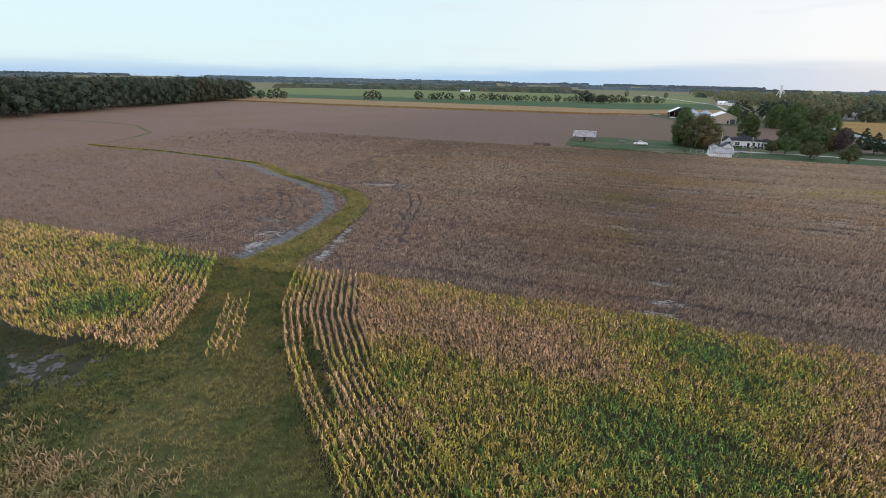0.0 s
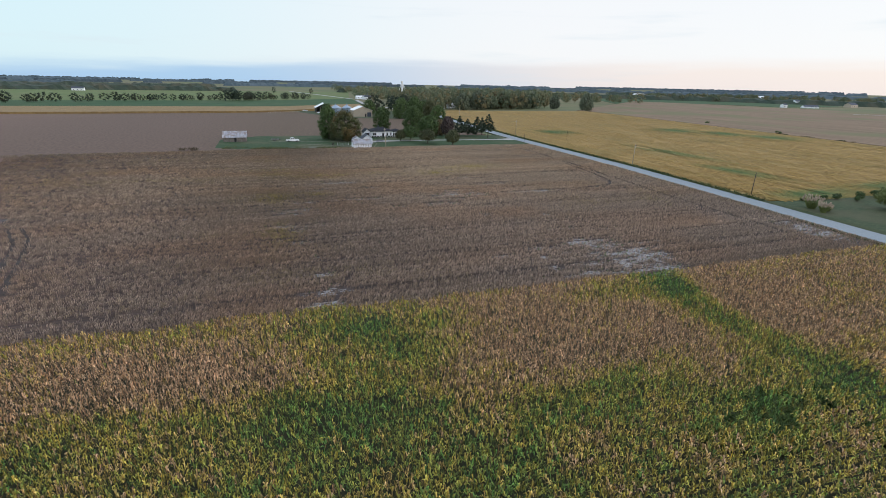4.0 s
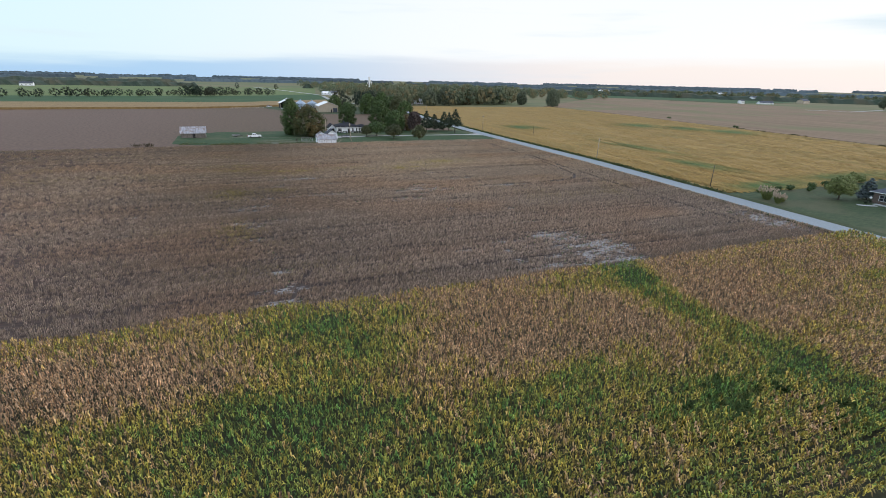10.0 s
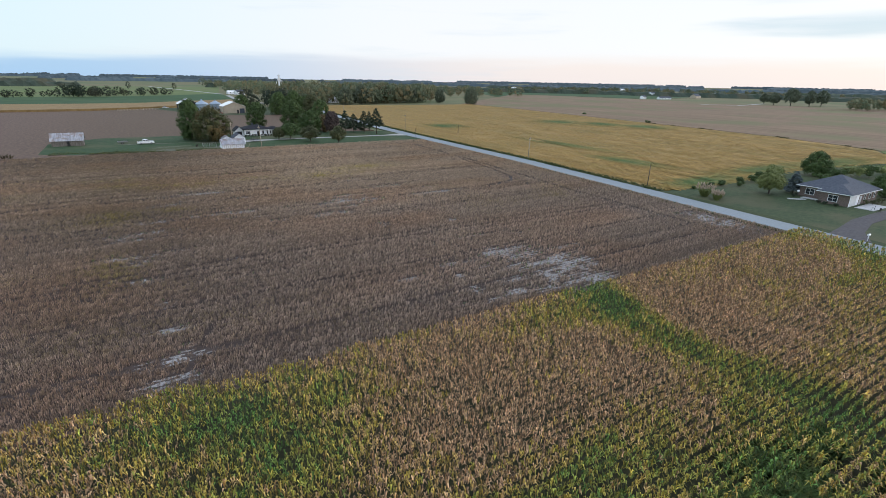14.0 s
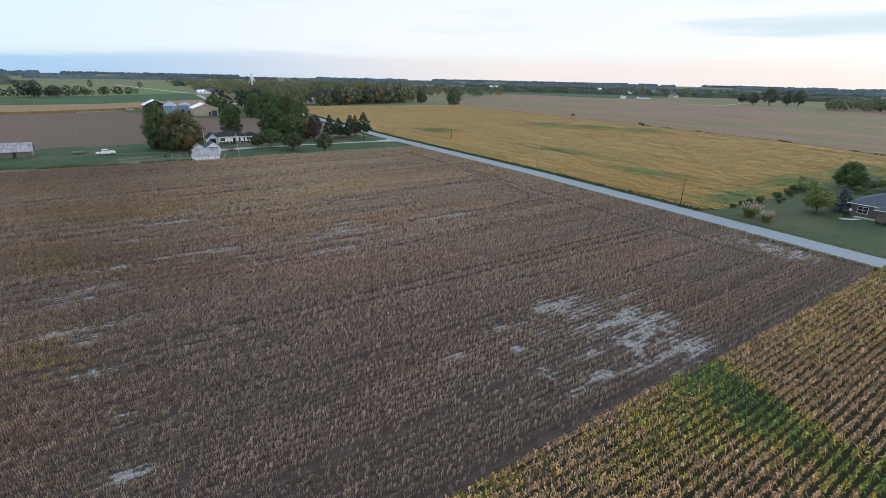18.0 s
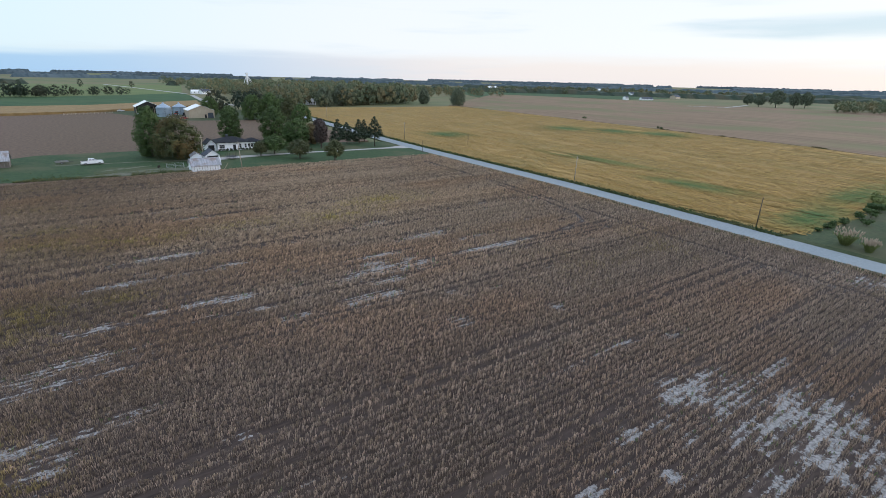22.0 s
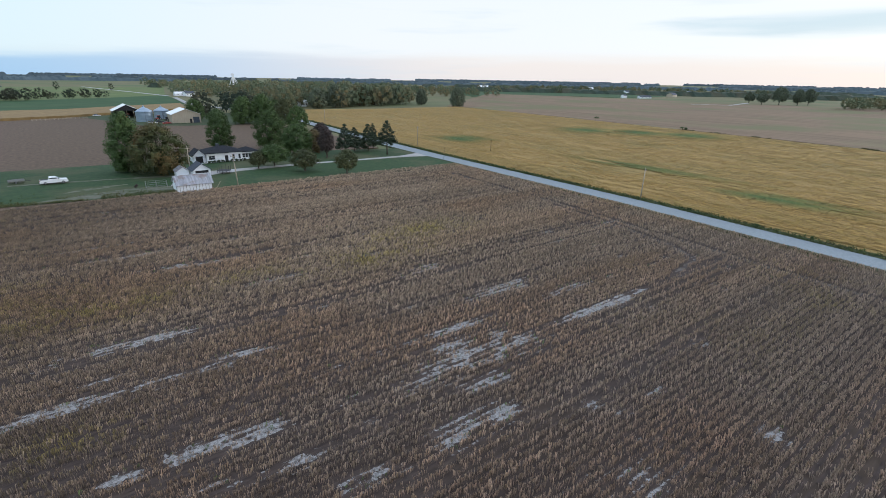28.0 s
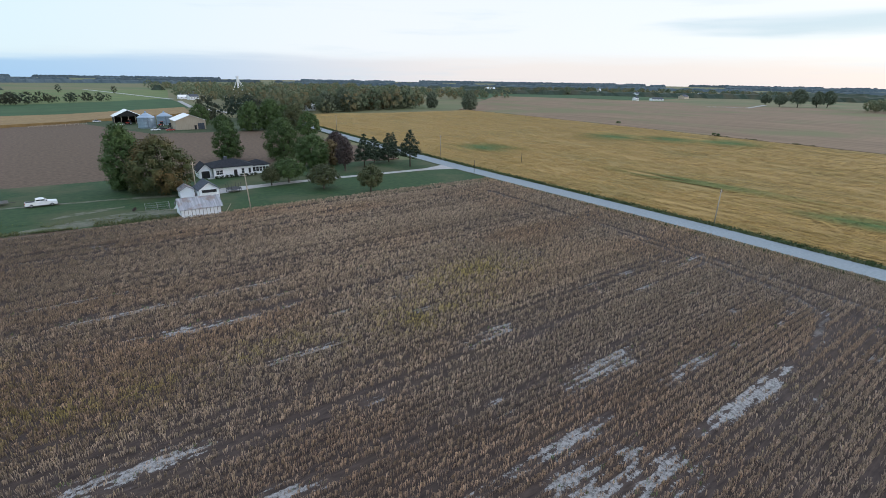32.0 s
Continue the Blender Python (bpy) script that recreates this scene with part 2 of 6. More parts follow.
M["lot_lawn"] = material("lot_lawn", (0.022, 0.042, 0.015), (0.052, 0.076, 0.028), 0.9, bump=0.05, patch=(0.085, 0.080, 0.040), patch_scale=0.07, patch_amount=0.6)
# Leaf tones paled with distance haze; the brown patches are autumn colour.
M["hazy_grove_leaf"] = material("hazy_grove_leaf", (0.095, 0.125, 0.072), (0.18, 0.200, 0.115), 0.05, rough=0.9, jitter=0.25, patch=(0.21, 0.145, 0.065), patch_scale=0.05, patch_amount=0.65)
M["leaf_lime"] = material("leaf_lime", (0.125, 0.155, 0.048), (0.215, 0.235, 0.078), 0.5, rough=0.75, jitter=0.25)
M["rut"] = material("rut", (0.030, 0.024, 0.019), (0.082, 0.064, 0.052), 1.3, bump=0.04, patch=(0.12, 0.11, 0.10), patch_scale=0.4, patch_amount=0.5)
M["pale_rut"] = material("pale_rut", (0.055, 0.045, 0.036), (0.20, 0.175, 0.155), 1.5, bump=0.04, patch=(0.05, 0.04, 0.033), patch_scale=0.5, patch_amount=0.7)
M["weeds"] = material("weeds", (0.05, 0.055, 0.016), (0.115, 0.105, 0.032), 0.8, bump=0.1, patch=(0.04, 0.065, 0.016), patch_scale=0.1, patch_amount=0.7)
M["bank_grass"] = material("bank_grass", (0.10, 0.098, 0.028), (0.235, 0.205, 0.062), 0.9, bump=0.1, patch=(0.085, 0.105, 0.028), patch_scale=0.15, patch_amount=0.6)
M["asphalt"] = material("asphalt", (0.19, 0.222, 0.235), (0.262, 0.298, 0.308), 2.0, rough=0.8, bump=0.01, patch=(0.215, 0.245, 0.255), patch_scale=0.15)
M["verge"] = material("verge", (0.018, 0.032, 0.009), (0.045, 0.062, 0.018), 0.9, bump=0.08)
M["blacktop"] = material("blacktop", (0.055, 0.052, 0.056), (0.095, 0.09, 0.092), 1.5, bump=0.01, patch=(0.075, 0.068, 0.064), patch_scale=0.3)
M["worn"] = material("worn", (0.075, 0.08, 0.045), (0.17, 0.165, 0.125), 0.7, bump=0.03, patch=(0.05, 0.07, 0.025), patch_scale=0.4, patch_amount=0.8)
M["grass"] = material("grass", (0.7, 0.7, 0.7), (1.1, 1.1, 1.1), 2.0, tint=True, jitter=0.35)
M["gravel"] = material("gravel", (0.29, 0.285, 0.27), (0.44, 0.425, 0.41), 2.5, bump=0.03, patch=(0.25, 0.225, 0.18), patch_scale=0.2)
M["mud"] = material("mud", (0.040, 0.039, 0.037), (0.155, 0.150, 0.146), 0.9, rough=0.7, bump=0.05)
M["leaf_green"] = material("leaf_green", (0.036, 0.064, 0.018), (0.082, 0.124, 0.036), 0.25, rough=0.75, jitter=0.25)
M["leaf_olive"] = material("leaf_olive", (0.052, 0.064, 0.026), (0.10, 0.108, 0.044), 0.25, rough=0.75, jitter=0.25, patch=(0.11, 0.08, 0.03), patch_scale=0.22, patch_amount=0.3)
M["leaf_turning"] = material("leaf_turning", (0.050, 0.062, 0.022), (0.095, 0.105, 0.036), 0.25, rough=0.75, jitter=0.25, patch=(0.16, 0.095, 0.032), patch_scale=0.16, patch_amount=0.75)
# Olive leaf made lighter and greyer, haze put into the colour.
M["hazy_far_tree"] = material("hazy_far_tree", (0.085, 0.105, 0.070), (0.135, 0.155, 0.098), 0.2, rough=0.9, jitter=0.25)
M["leaf_gold"] = material("leaf_gold", (0.095, 0.072, 0.030), (0.155, 0.112, 0.048), 0.9, rough=0.7, jitter=0.25)
M["leaf_purple"] = material("leaf_purple", (0.035, 0.028, 0.026), (0.075, 0.05, 0.042), 0.9, rough=0.7, jitter=0.25)
M["needle"] = material("needle", (0.02, 0.034, 0.018), (0.045, 0.062, 0.034), 1.2, rough=0.8, jitter=0.25)
M["spruce_blue"] = material("spruce_blue", (0.06, 0.085, 0.085), (0.12, 0.15, 0.15), 1.2, rough=0.8, jitter=0.25)
M["far_leaf"] = material("far_leaf", (0.022, 0.037, 0.025), (0.047, 0.063, 0.040), 0.05, rough=0.9, jitter=0.25, patch=(0.085, 0.068, 0.038), patch_scale=0.03, patch_amount=0.5)
# The blue-grey of distance haze is painted into this leaf colour.
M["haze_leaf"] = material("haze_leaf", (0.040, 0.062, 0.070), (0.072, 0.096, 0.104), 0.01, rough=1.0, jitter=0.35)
M["bark"] = material("bark", (0.05, 0.04, 0.03), (0.12, 0.10, 0.08), 3.0, stretch=(1, 1, 0.3), bump=0.03)
M["pole_wood"] = material("pole_wood", (0.30, 0.25, 0.19), (0.46, 0.39, 0.30), 3.0, stretch=(1, 1, 0.15), bump=0.01)
M["white_wall"] = material("white_wall", (0.80, 0.82, 0.85), (0.90, 0.91, 0.92), 0.8, rough=0.6, stretch=(0.3, 0.3, 2))
M["white_paint"] = material("white_paint", (0.74, 0.75, 0.76), (0.82, 0.82, 0.82), 1.2, rough=0.25, spec=0.5)
M["roof_dark"] = material("roof_dark", (0.018, 0.02, 0.024), (0.04, 0.042, 0.047), 2.2, rough=0.9, bump=0.02, spec=0.1)
M["roof_grey"] = material("roof_grey", (0.052, 0.062, 0.078), (0.095, 0.105, 0.125), 2.2, rough=0.85, bump=0.02)
M["roof_metal"] = material("roof_metal", (0.20, 0.20, 0.21), (0.44, 0.44, 0.45), 0.9, rough=0.55, metal=0.3, stretch=(2.6, 0.25, 0.25), patch=(0.22, 0.15, 0.11), patch_scale=0.6, patch_amount=0.7)
M["bin_metal"] = material("bin_metal", (0.22, 0.29, 0.36), (0.36, 0.43, 0.50), 0.6, rough=0.4, metal=0.5, stretch=(0.4, 0.4, 4))
M["old_wood"] = material("old_wood", (0.12, 0.105, 0.09), (0.24, 0.215, 0.19), 1.6, stretch=(3, 3, 0.3), bump=0.01)
M["tan_wall"] = material("tan_wall", (0.42, 0.34, 0.25), (0.50, 0.42, 0.32), 1.0, rough=0.6, stretch=(2, 2, 0.3))
M["brick_wall"] = material("brick_wall", (0.125, 0.094, 0.080), (0.215, 0.165, 0.140), 3.5, bump=0.01)
M["glass"] = material("glass", (0.02, 0.025, 0.03), (0.05, 0.055, 0.06), 0.5, rough=0.08, spec=0.6)
M["dark"] = material("dark", (0.012, 0.012, 0.013), (0.035, 0.035, 0.036), 2.0, rough=0.7)
M["rubber"] = material("rubber", (0.015, 0.015, 0.015), (0.03, 0.03, 0.03), 5.0, rough=0.85)
M["rim"] = material("rim", (0.30, 0.30, 0.31), (0.45, 0.45, 0.46), 5.0, rough=0.35, metal=0.8)
M["red_paint"] = material("red_paint", (0.28, 0.03, 0.02), (0.40, 0.06, 0.04), 2.0, rough=0.4)
M["hay"] = material("hay", (0.32, 0.245, 0.17), (0.48, 0.38, 0.29), 1.5, rough=0.95, jitter=0.3)
M["concrete"] = material("concrete", (0.36, 0.365, 0.36), (0.50, 0.50, 0.49), 1.0, bump=0.005)
M["wire"] = material("wire", (0.03, 0.03, 0.03), (0.06, 0.06, 0.06), 1.0, rough=0.6)


# ---- shapes ----
class Shape:
    """Collects vertices and faces of one mesh."""

    def __init__(self):
        self.v, self.f = [], []

    def add(self, verts, faces):
        k = len(self.v)
        self.v += [tuple(p) for p in verts]
        self.f += [tuple(k + i for i in f) for f in faces]
        return self

    def box(self, x0, y0, z0, x1, y1, z1, bevel=0.0):
        b = min(bevel, (x1 - x0) / 2.1, (y1 - y0) / 2.1)
        ring = lambda i: [(x0 + i, y0), (x1 - i, y0), (x1, y0 + i), (x1, y1 - i), (x1 - i, y1), (x0 + i, y1), (x0, y1 - i), (x0, y0 + i)] if i else [(x0, y0), (x1, y0), (x1, y1), (x0, y1)]
        return self.prism(ring(b), z0, z1)

    def prism(self, ring, z0, z1):
        n = len(ring)
        return self.add([(x, y, z0) for x, y in ring] + [(x, y, z1) for x, y in ring],
                        [tuple(range(n))[::-1], tuple(range(n, 2 * n))] + [(i, (i + 1) % n, n + (i + 1) % n, n + i) for i in range(n)])

    def tube(self, points, radii, sides=6, caps=True):
        k = len(self.v)
        pts = [Vector(p) for p in points]
        for i, p in enumerate(pts):
            way = (pts[min(i + 1, len(pts) - 1)] - pts[max(i - 1, 0)]).normalized()
            a = way.orthogonal().normalized()
            b = way.cross(a)
            r = radii[i] if isinstance(radii, (list, tuple)) else radii
            for j in range(sides):
                t = math.tau * j / sides
                self.v.append(tuple(p + (a * math.cos(t) + b * math.sin(t)) * r))
        for i in range(len(pts) - 1):
            for j in range(sides):
                self.f.append((k + i * sides + j, k + i * sides + (j + 1) % sides, k + (i + 1) * sides + (j + 1) % sides, k + (i + 1) * sides + j))
        if caps:
            self.f.append(tuple(range(k, k + sides))[::-1])
            e = k + (len(pts) - 1) * sides
            self.f.append(tuple(range(e, e + sides)))
        return self

    def slab(self, quad, thick):
        """A sheet through four points, thickened downward."""
        q = [Vector(p) for p in quad]
        low = [p - Vector((0, 0, thick)) for p in q]
        return self.add(q + low, [(0, 1, 2, 3), (7, 6, 5, 4), (0, 4, 5, 1), (1, 5, 6, 2), (2, 6, 7, 3), (3, 7, 4, 0)])

    def turned(self, m):
        self.v = [tuple(m @ Vector(p)) for p in self.v]
        return self

    def ob(self, name, mat, parent=None, label="", kind="", category="", smooth=False):
        me = bpy.data.meshes.new(name)
        me.from_pydata(self.v, [], self.f)
        me.validate()
        me.materials.append(M[mat])
        if smooth:
            me.polygons.foreach_set("use_smooth", [True] * len(me.polygons))
        ob = new(name, me)
        ob.parent = parent
        return tagged(ob, label, category, "", kind)


def thing(name, label, category, m=None, group="", kind=""):
    ob = tagged(new(name), label, category, group, kind)
    ob.empty_display_size = 0.3
    if m is not None:
        ob.matrix_basis = m
    return ob


def sheet(name, ring, z, mat, label, category, kind="structure"):
    """A flat piece of land as one polygon with a little thickness."""
    return Shape().prism(ring, min(z - 0.3, -0.3), z).ob(name, mat, None, label, kind, category)


def ribbon(name, line, width, z, mat, label, category, kind="structure"):
    """A strip along a line of points, with edges of its own."""
    pts = [Vector((x, y, 0)) for x, y in line]
    s = Shape()
    rows = []
    for i, p in enumerate(pts):
        way = (pts[min(i + 1, len(pts) - 1)] - pts[max(i - 1, 0)]).normalized()
        side = Vector((way.y, -way.x, 0))
        w = width[i] if isinstance(width, (list, tuple)) else width
        rows.append((p - side * w / 2, p + side * w / 2))
    for (a, b), (c, d) in zip(rows, rows[1:]):
        s.slab([(a.x, a.y, z), (b.x, b.y, z), (d.x, d.y, z), (c.x, c.y, z)], 0.25)
    return s.ob(name, mat, None, label, kind, category)


def lattice(x, y, scale, seed):
    """Smooth value noise in 0..1 over arrays of places."""
    x, y = np.asarray(x, float) / scale, np.asarray(y, float) / scale
    xi, yi = np.floor(x).astype(np.int64), np.floor(y).astype(np.int64)
    fx, fy = x - xi, y - yi
    fx, fy = fx * fx * (3 - 2 * fx), fy * fy * (3 - 2 * fy)

    def value(i, j):
        h = (i * 374761393 + j * 668265263 + seed * 974711) & 0xFFFFFFFF
        h = ((h ^ (h >> 13)) * 1274126177) & 0xFFFFFFFF
        return ((h ^ (h >> 16)) & 0xFFFF) / 65535.0
    return (value(xi, yi) * (1 - fx) + value(xi + 1, yi) * fx) * (1 - fy) + (value(xi, yi + 1) * (1 - fx) + value(xi + 1, yi + 1) * fx) * fy


def mass(name, template, places, turn, size, tint, mat, parent=None):
    """One mesh of many copies of a small template of quads or triangles. tint: a colour per copy; a template's own tones multiply it."""
    tv, tq, tone = template
    n, nv, nq = len(places), len(tv), len(tq)
    c, s = np.cos(turn)[:, None], np.sin(turn)[:, None]
    size = np.asarray(size, float)
    if size.ndim == 1:
        size = np.stack([size, size, size], 1)
    x, y, z = (tv[None, :, i] * size[:, None, i] for i in range(3))
    co = np.stack([x * c - y * s, x * s + y * c, z], -1) + places[:, None, :]
    me = bpy.data.meshes.new(name)
    me.vertices.add(n * nv)
    me.vertices.foreach_set("co", co.astype(np.float32).ravel())
    sides = tq.shape[1]
    me.loops.add(n * nq * sides)
    me.loops.foreach_set("vertex_index", (np.arange(n)[:, None, None] * nv + tq[None]).astype(np.int32).ravel())
    me.polygons.add(n * nq)
    me.polygons.foreach_set("loop_start", np.arange(0, n * nq * sides, sides, dtype=np.int32))
    me.update(calc_edges=True)
    if tint is not None:
        col = np.ones((n, nv, 4), np.float32)
        col[:, :, :3] = tint[:, None, :] * tone[None]
        me.color_attributes.new("tint", "FLOAT_COLOR", "POINT").data.foreach_set("color", col.ravel())
    me.materials.append(M[mat])
    ob = new(name, me)
    ob.parent = parent
    return ob


# ---- the lie of the land (x across the road's way, y along it) ----
ROAD = [(112, -150), (115, 0), (118, 50), (122.5, 100), (126.5, 150), (128.2, 200), (129.5, 240), (132, 280), (136, 330), (141.5, 390), (150, 452), (163, 540), (178, 640), (190, 800)]

g = Shape()
RINGS = (0, 400, 800, 1500, 2600, 4800)
STEPS = 48
g.v.append((0, 0, -0.35))
for r in RINGS[1:]:
    for i in range(STEPS):
        a = math.tau * i / STEPS
        g.v.append((r * math.cos(a), r * math.sin(a), -0.35))
for i in range(STEPS):
    g.f.append((0, 1 + i, 1 + (i + 1) % STEPS))
for k in range(len(RINGS) - 2):
    for i in range(STEPS):
        a, b = 1 + k * STEPS + i, 1 + k * STEPS + (i + 1) % STEPS
        g.f.append((a, a + STEPS, b + STEPS, b))
g.ob("ground", "land", None, "open flat farmland reaching the horizon", "structure", "ground")

# fields
EDGE = 55.2
sheet("corn_field_ground", [(-200, -40), (112, -40), (113.5, EDGE), (-200, EDGE + 3)], -0.02, "shaded_corn_soil", "weedy soil beneath the standing corn, row shade painted in", "field")
sheet("soybean_field_ground", [(-470, 100), (-330, 140), (-200, EDGE + 3.2), (-160, EDGE + 3.1), (113, EDGE), (124.5, 210), (124.5, 221), (-8, 228), (-8, 261), (4, 272), (122, 268), (126, 300), (118, 470), (40, 495), (-330, 462), (-420, 440)], 0.0, "soy_soil", "ripe brown soybean field on dry soil", "field")
sheet("bean_rows_ground", [(-150, EDGE + 2.6), (-50, EDGE + 1.5), (112.8, EDGE + 0.5), (123.5, 210), (123.5, 219.5), (-20, 222), (-90, 215), (-150, 170)], 0.006, "shaded_bean_floor", "litter-strewn soil between the bean rows, shade painted into its tone", "field")
sheet("lawn", [(-19, 231), (-10, 225.5), (36, 220.5), (60, 218.5), (125, 214.5), (128.5, 240), (128, 262), (96, 272), (60, 273), (-2, 276), (-19, 262)], 0.03, "lawn", "mown farmyard grass with worn patches", "lawn")
sheet("golden_field_ground", [(126, 94), (134, 93), (155, 91), (200, 94), (260, 84), (294, 102), (303, 120), (314, 158), (320, 197), (325, 248), (334, 330), (344, 420), (348, 504), (258, 500), (190, 512), (158, 500), (146, 420), (137, 330), (132.5, 260), (130, 200), (128, 150)], 0.0, "gold_soil", "golden ripening soybean field beyond the road", "field")
sheet("brown_field_ground", [(297, 102), (340, 84), (420, 39), (1050, 60), (860, 300), (770, 440), (800, 610), (750, 720), (690, 840), (350, 520), (346, 420), (336, 330), (327, 248), (322, 197), (316, 158), (305, 120)], -0.02, "brown_far", "wide harvested brown field", "field")
sheet("house_lot_lawn", [(117, -60), (121.5, 50), (124.8, 92.5), (134, 92.5), (155, 90.5), (200, 93), (260, 83), (260, -60)], -0.01, "lot_lawn", "mown grass round the brick house", "lawn")
sheet("neighbour_grass", [(260.5, 83), (294, 100.5), (340, 82.5), (420, 37), (420, -60), (260.5, -60)], -0.012, "pale_far", "light green grass beyond the house lot", "lawn")
sheet("tan_strip_ground", [(-470, 450), (-260, 446), (-18, 469), (22, 484), (40, 500), (100, 540), (110, 620), (60, 584), (20, 554), (-20, 547), (-470, 532)], 1.5, "tan_far", "ripe tan corn stubble strip", "field")
sheet("green_field_ground", [(-700, 532), (-20, 548), (20, 555), (60, 585), (116, 632), (128, 760), (133, 850), (60, 782), (-10, 735), (-700, 630)], 0.0, "green_far", "level green hay field", "field")
sheet("pale_field_ground", [(-700, 632), (-10, 737), (60, 784), (133, 850), (200, 1300), (-700, 1250)], -0.05, "pale_far", "pale green pasture in the distance", "field")
sheet("far_green_field_ground", [(540, 690), (760, 726), (812, 620), (1000, 640), (1100, 1000), (700, 1000)], -0.05, "green_far", "far green crop beyond the brown field", "field")

ribbon("road", ROAD, 6.2, 0.06, "asphalt", "straight two-lane asphalt road, pale grey", "road")
for i, (off, wide) in enumerate(((-3.7, 1.2), (4.4, 2.6))):
    ribbon("road_verge", [(x + off, y) for x, y in ROAD], wide, 0.035, "verge", "grassy roadside verge", "verge")
ribbon("driveway", [(46, 243), (60, 244.5), (79, 245), (100, 243.5), (118, 242.5), (127, 242.5)], [7.5, 4.2, 2.6, 2.4, 3.2, 9], 0.055, "gravel", "pale gravel farm driveway", "driveway")
ribbon("farm_track", [(46, 242), (36, 245), (26, 247), (17, 248.5), (4, 250)], [3.0, 2.2, 1.6, 1.4, 1.2], 0.05, "worn", "worn gravel track across the yard", "track")
ribbon("house_driveway", [(120.5, 49), (128, 51.2), (138, 53), (150, 53), (160, 52), (168, 52)], [7, 4.2, 3.6, 3.6, 4.5, 6], 0.05, "blacktop", "dark blacktop driveway to the brick house", "driveway")

ribbon("yard_dirt", [(8, 224), (20, 226), (30, 227.5), (38, 227)], [2.5, 6, 8, 5], 0.045, "worn", "bare worn earth beside the barn", "yard")
sheet("farmstead_grass", [(22, 498), (34, 470), (56, 404), (90, 398), (134, 388), (138, 430), (140, 470), (112, 505), (60, 500)], 0.02, "lot_lawn", "rough grass round the farm sheds", "lawn")
ribbon("worn_ground", [(15, 233), (19, 235), (24, 236.5), (29, 237.5)], [0.8, 2.2, 2.4, 0.8], 0.045, "worn", "pale worn earth in the yard grass", "yard")
ribbon("yard_gravel", [(39, 229), (42, 238), (47, 244)], [2.5, 3, 5], 0.05, "gravel", "gravel yard by the sheds", "yard")

# ---- creek and grassy waterway ----
CREEK = [(-46, 56), (-47, 60.5), (-47, 68), (-47.7, 77), (-49, 87), (-52.6, 99), (-59, 106), (-70.5, 112.2), (-85.6, 119), (-103, 131.7), (-122, 135.5), (-150, 139.3), (-177, 139.2), (-191, 141)]
ribbon("creek_bank", CREEK, [11, 9.5, 7.5, 6, 5.6, 5.4, 5.2, 5, 4.6, 4.2, 3.4, 2.4, 2.0, 2.4], 0.02, "bank_grass", "rough yellow-green grass along the creek", "bank")
CREEK_BED = [(-52.4, 58.5), (-51.8, 64), (-52, 72), (-53.4, 82), (-55.6, 90.7), (-63, 102), (-75.3, 110.8), (-90.6, 118.6), (-110.3, 130.6), (-130, 134.6), (-152, 138)]
ribbon("creek_bed", CREEK_BED, [3.0, 3.4, 3.0, 2.8, 2.6, 2.6, 2.4, 2.2, 1.8, 1.4, 1.0], 0.05, "mud", "muddy creek bed with wet stones", "creek")
ribbon("ditch", [(-191, 141), (-193, 152), (-198, 167), (-207, 183), (-242, 206), (-268, 210.3), (-305, 208.7), (-326, 205.6)], [1.4, 1.2, 1.8, 2.0, 1.6, 1.8, 1.6, 1.4], 0.02, "weeds", "narrow weedy ditch across the far beans", "ditch")
WATERWAY = [(-47, 56), (-41, 46), (-36, 38), (-31, 30), (-24, 21), (-14, 8), (-6, -6)]
ribbon("waterway", [(-47, 57), (-41, 46), (-38, 36), (-35, 28), (-30, 19), (-18, 8), (-6, -6)], [15, 11, 15, 22, 26, 26, 26], 0.012, "weeds", "grassy weedy waterway through the corn", "waterway")


# ---- crops ----
def blade(points, widths, across):
    """A strip of quads through points, its width along one horizontal way."""
    v, q = [], []
    for p, w in zip(points, widths):
        v += [np.array(p) - across * w / 2, np.array(p) + across * w / 2]
    for i in range(len(points) - 1):
        q.append((2 * i, 2 * i + 1, 2 * i + 3, 2 * i + 2))
    return v, q


def plant(strips):
    v, q, t = [], [], []
    for sv, sq, tone in strips:
        k = len(v)
        v += sv
        q += [[k + i for i in f] for f in sq]
        t += [tone] * len(sv)
    return np.array(v, float), np.array(q, int), np.array(t, float)


def corn_plant(seed, droop):
    """Arching leaves on either side of a stalk that ends in a tassel."""
    r = random.Random(seed)
    strips = []
    for i in range(4):
        a = i * math.pi + r.uniform(-0.9, 0.9)
        h = 1.42 + i * 0.14
        out = r.uniform(0.21, 0.34) * (1.1 - 0.08 * i)
        way, across = np.array([math.cos(a), math.sin(a), 0]), np.array([-math.sin(a), math.cos(a), 0])
        rise = r.uniform(0.18, 0.32)
        base = np.array([0, 0, h])
        tip = way * out + np.array([0, 0, h + rise * 0.9 - droop * r.uniform(0.4, 1.0)])
        tone = r.choice((r.uniform(0.3, 0.7), r.uniform(0.8, 1.7)))
        sv, sq = blade([base, base + way * out * 0.5 + [0, 0, rise], tip], [0.06, 0.095, 0.025], across)
        strips.append((sv, sq, (tone, tone, tone * 0.96)))
    a = r.uniform(0, 6.28)
    strips.append((*blade([np.array([0, 0, 1.5]), np.array([0.07 * math.cos(a), 0.07 * math.sin(a), 2.12])], [0.05, 0.06], np.array([-math.sin(a), math.cos(a), 0])), (1.2, 1.08, 0.95)))
    return plant(strips)


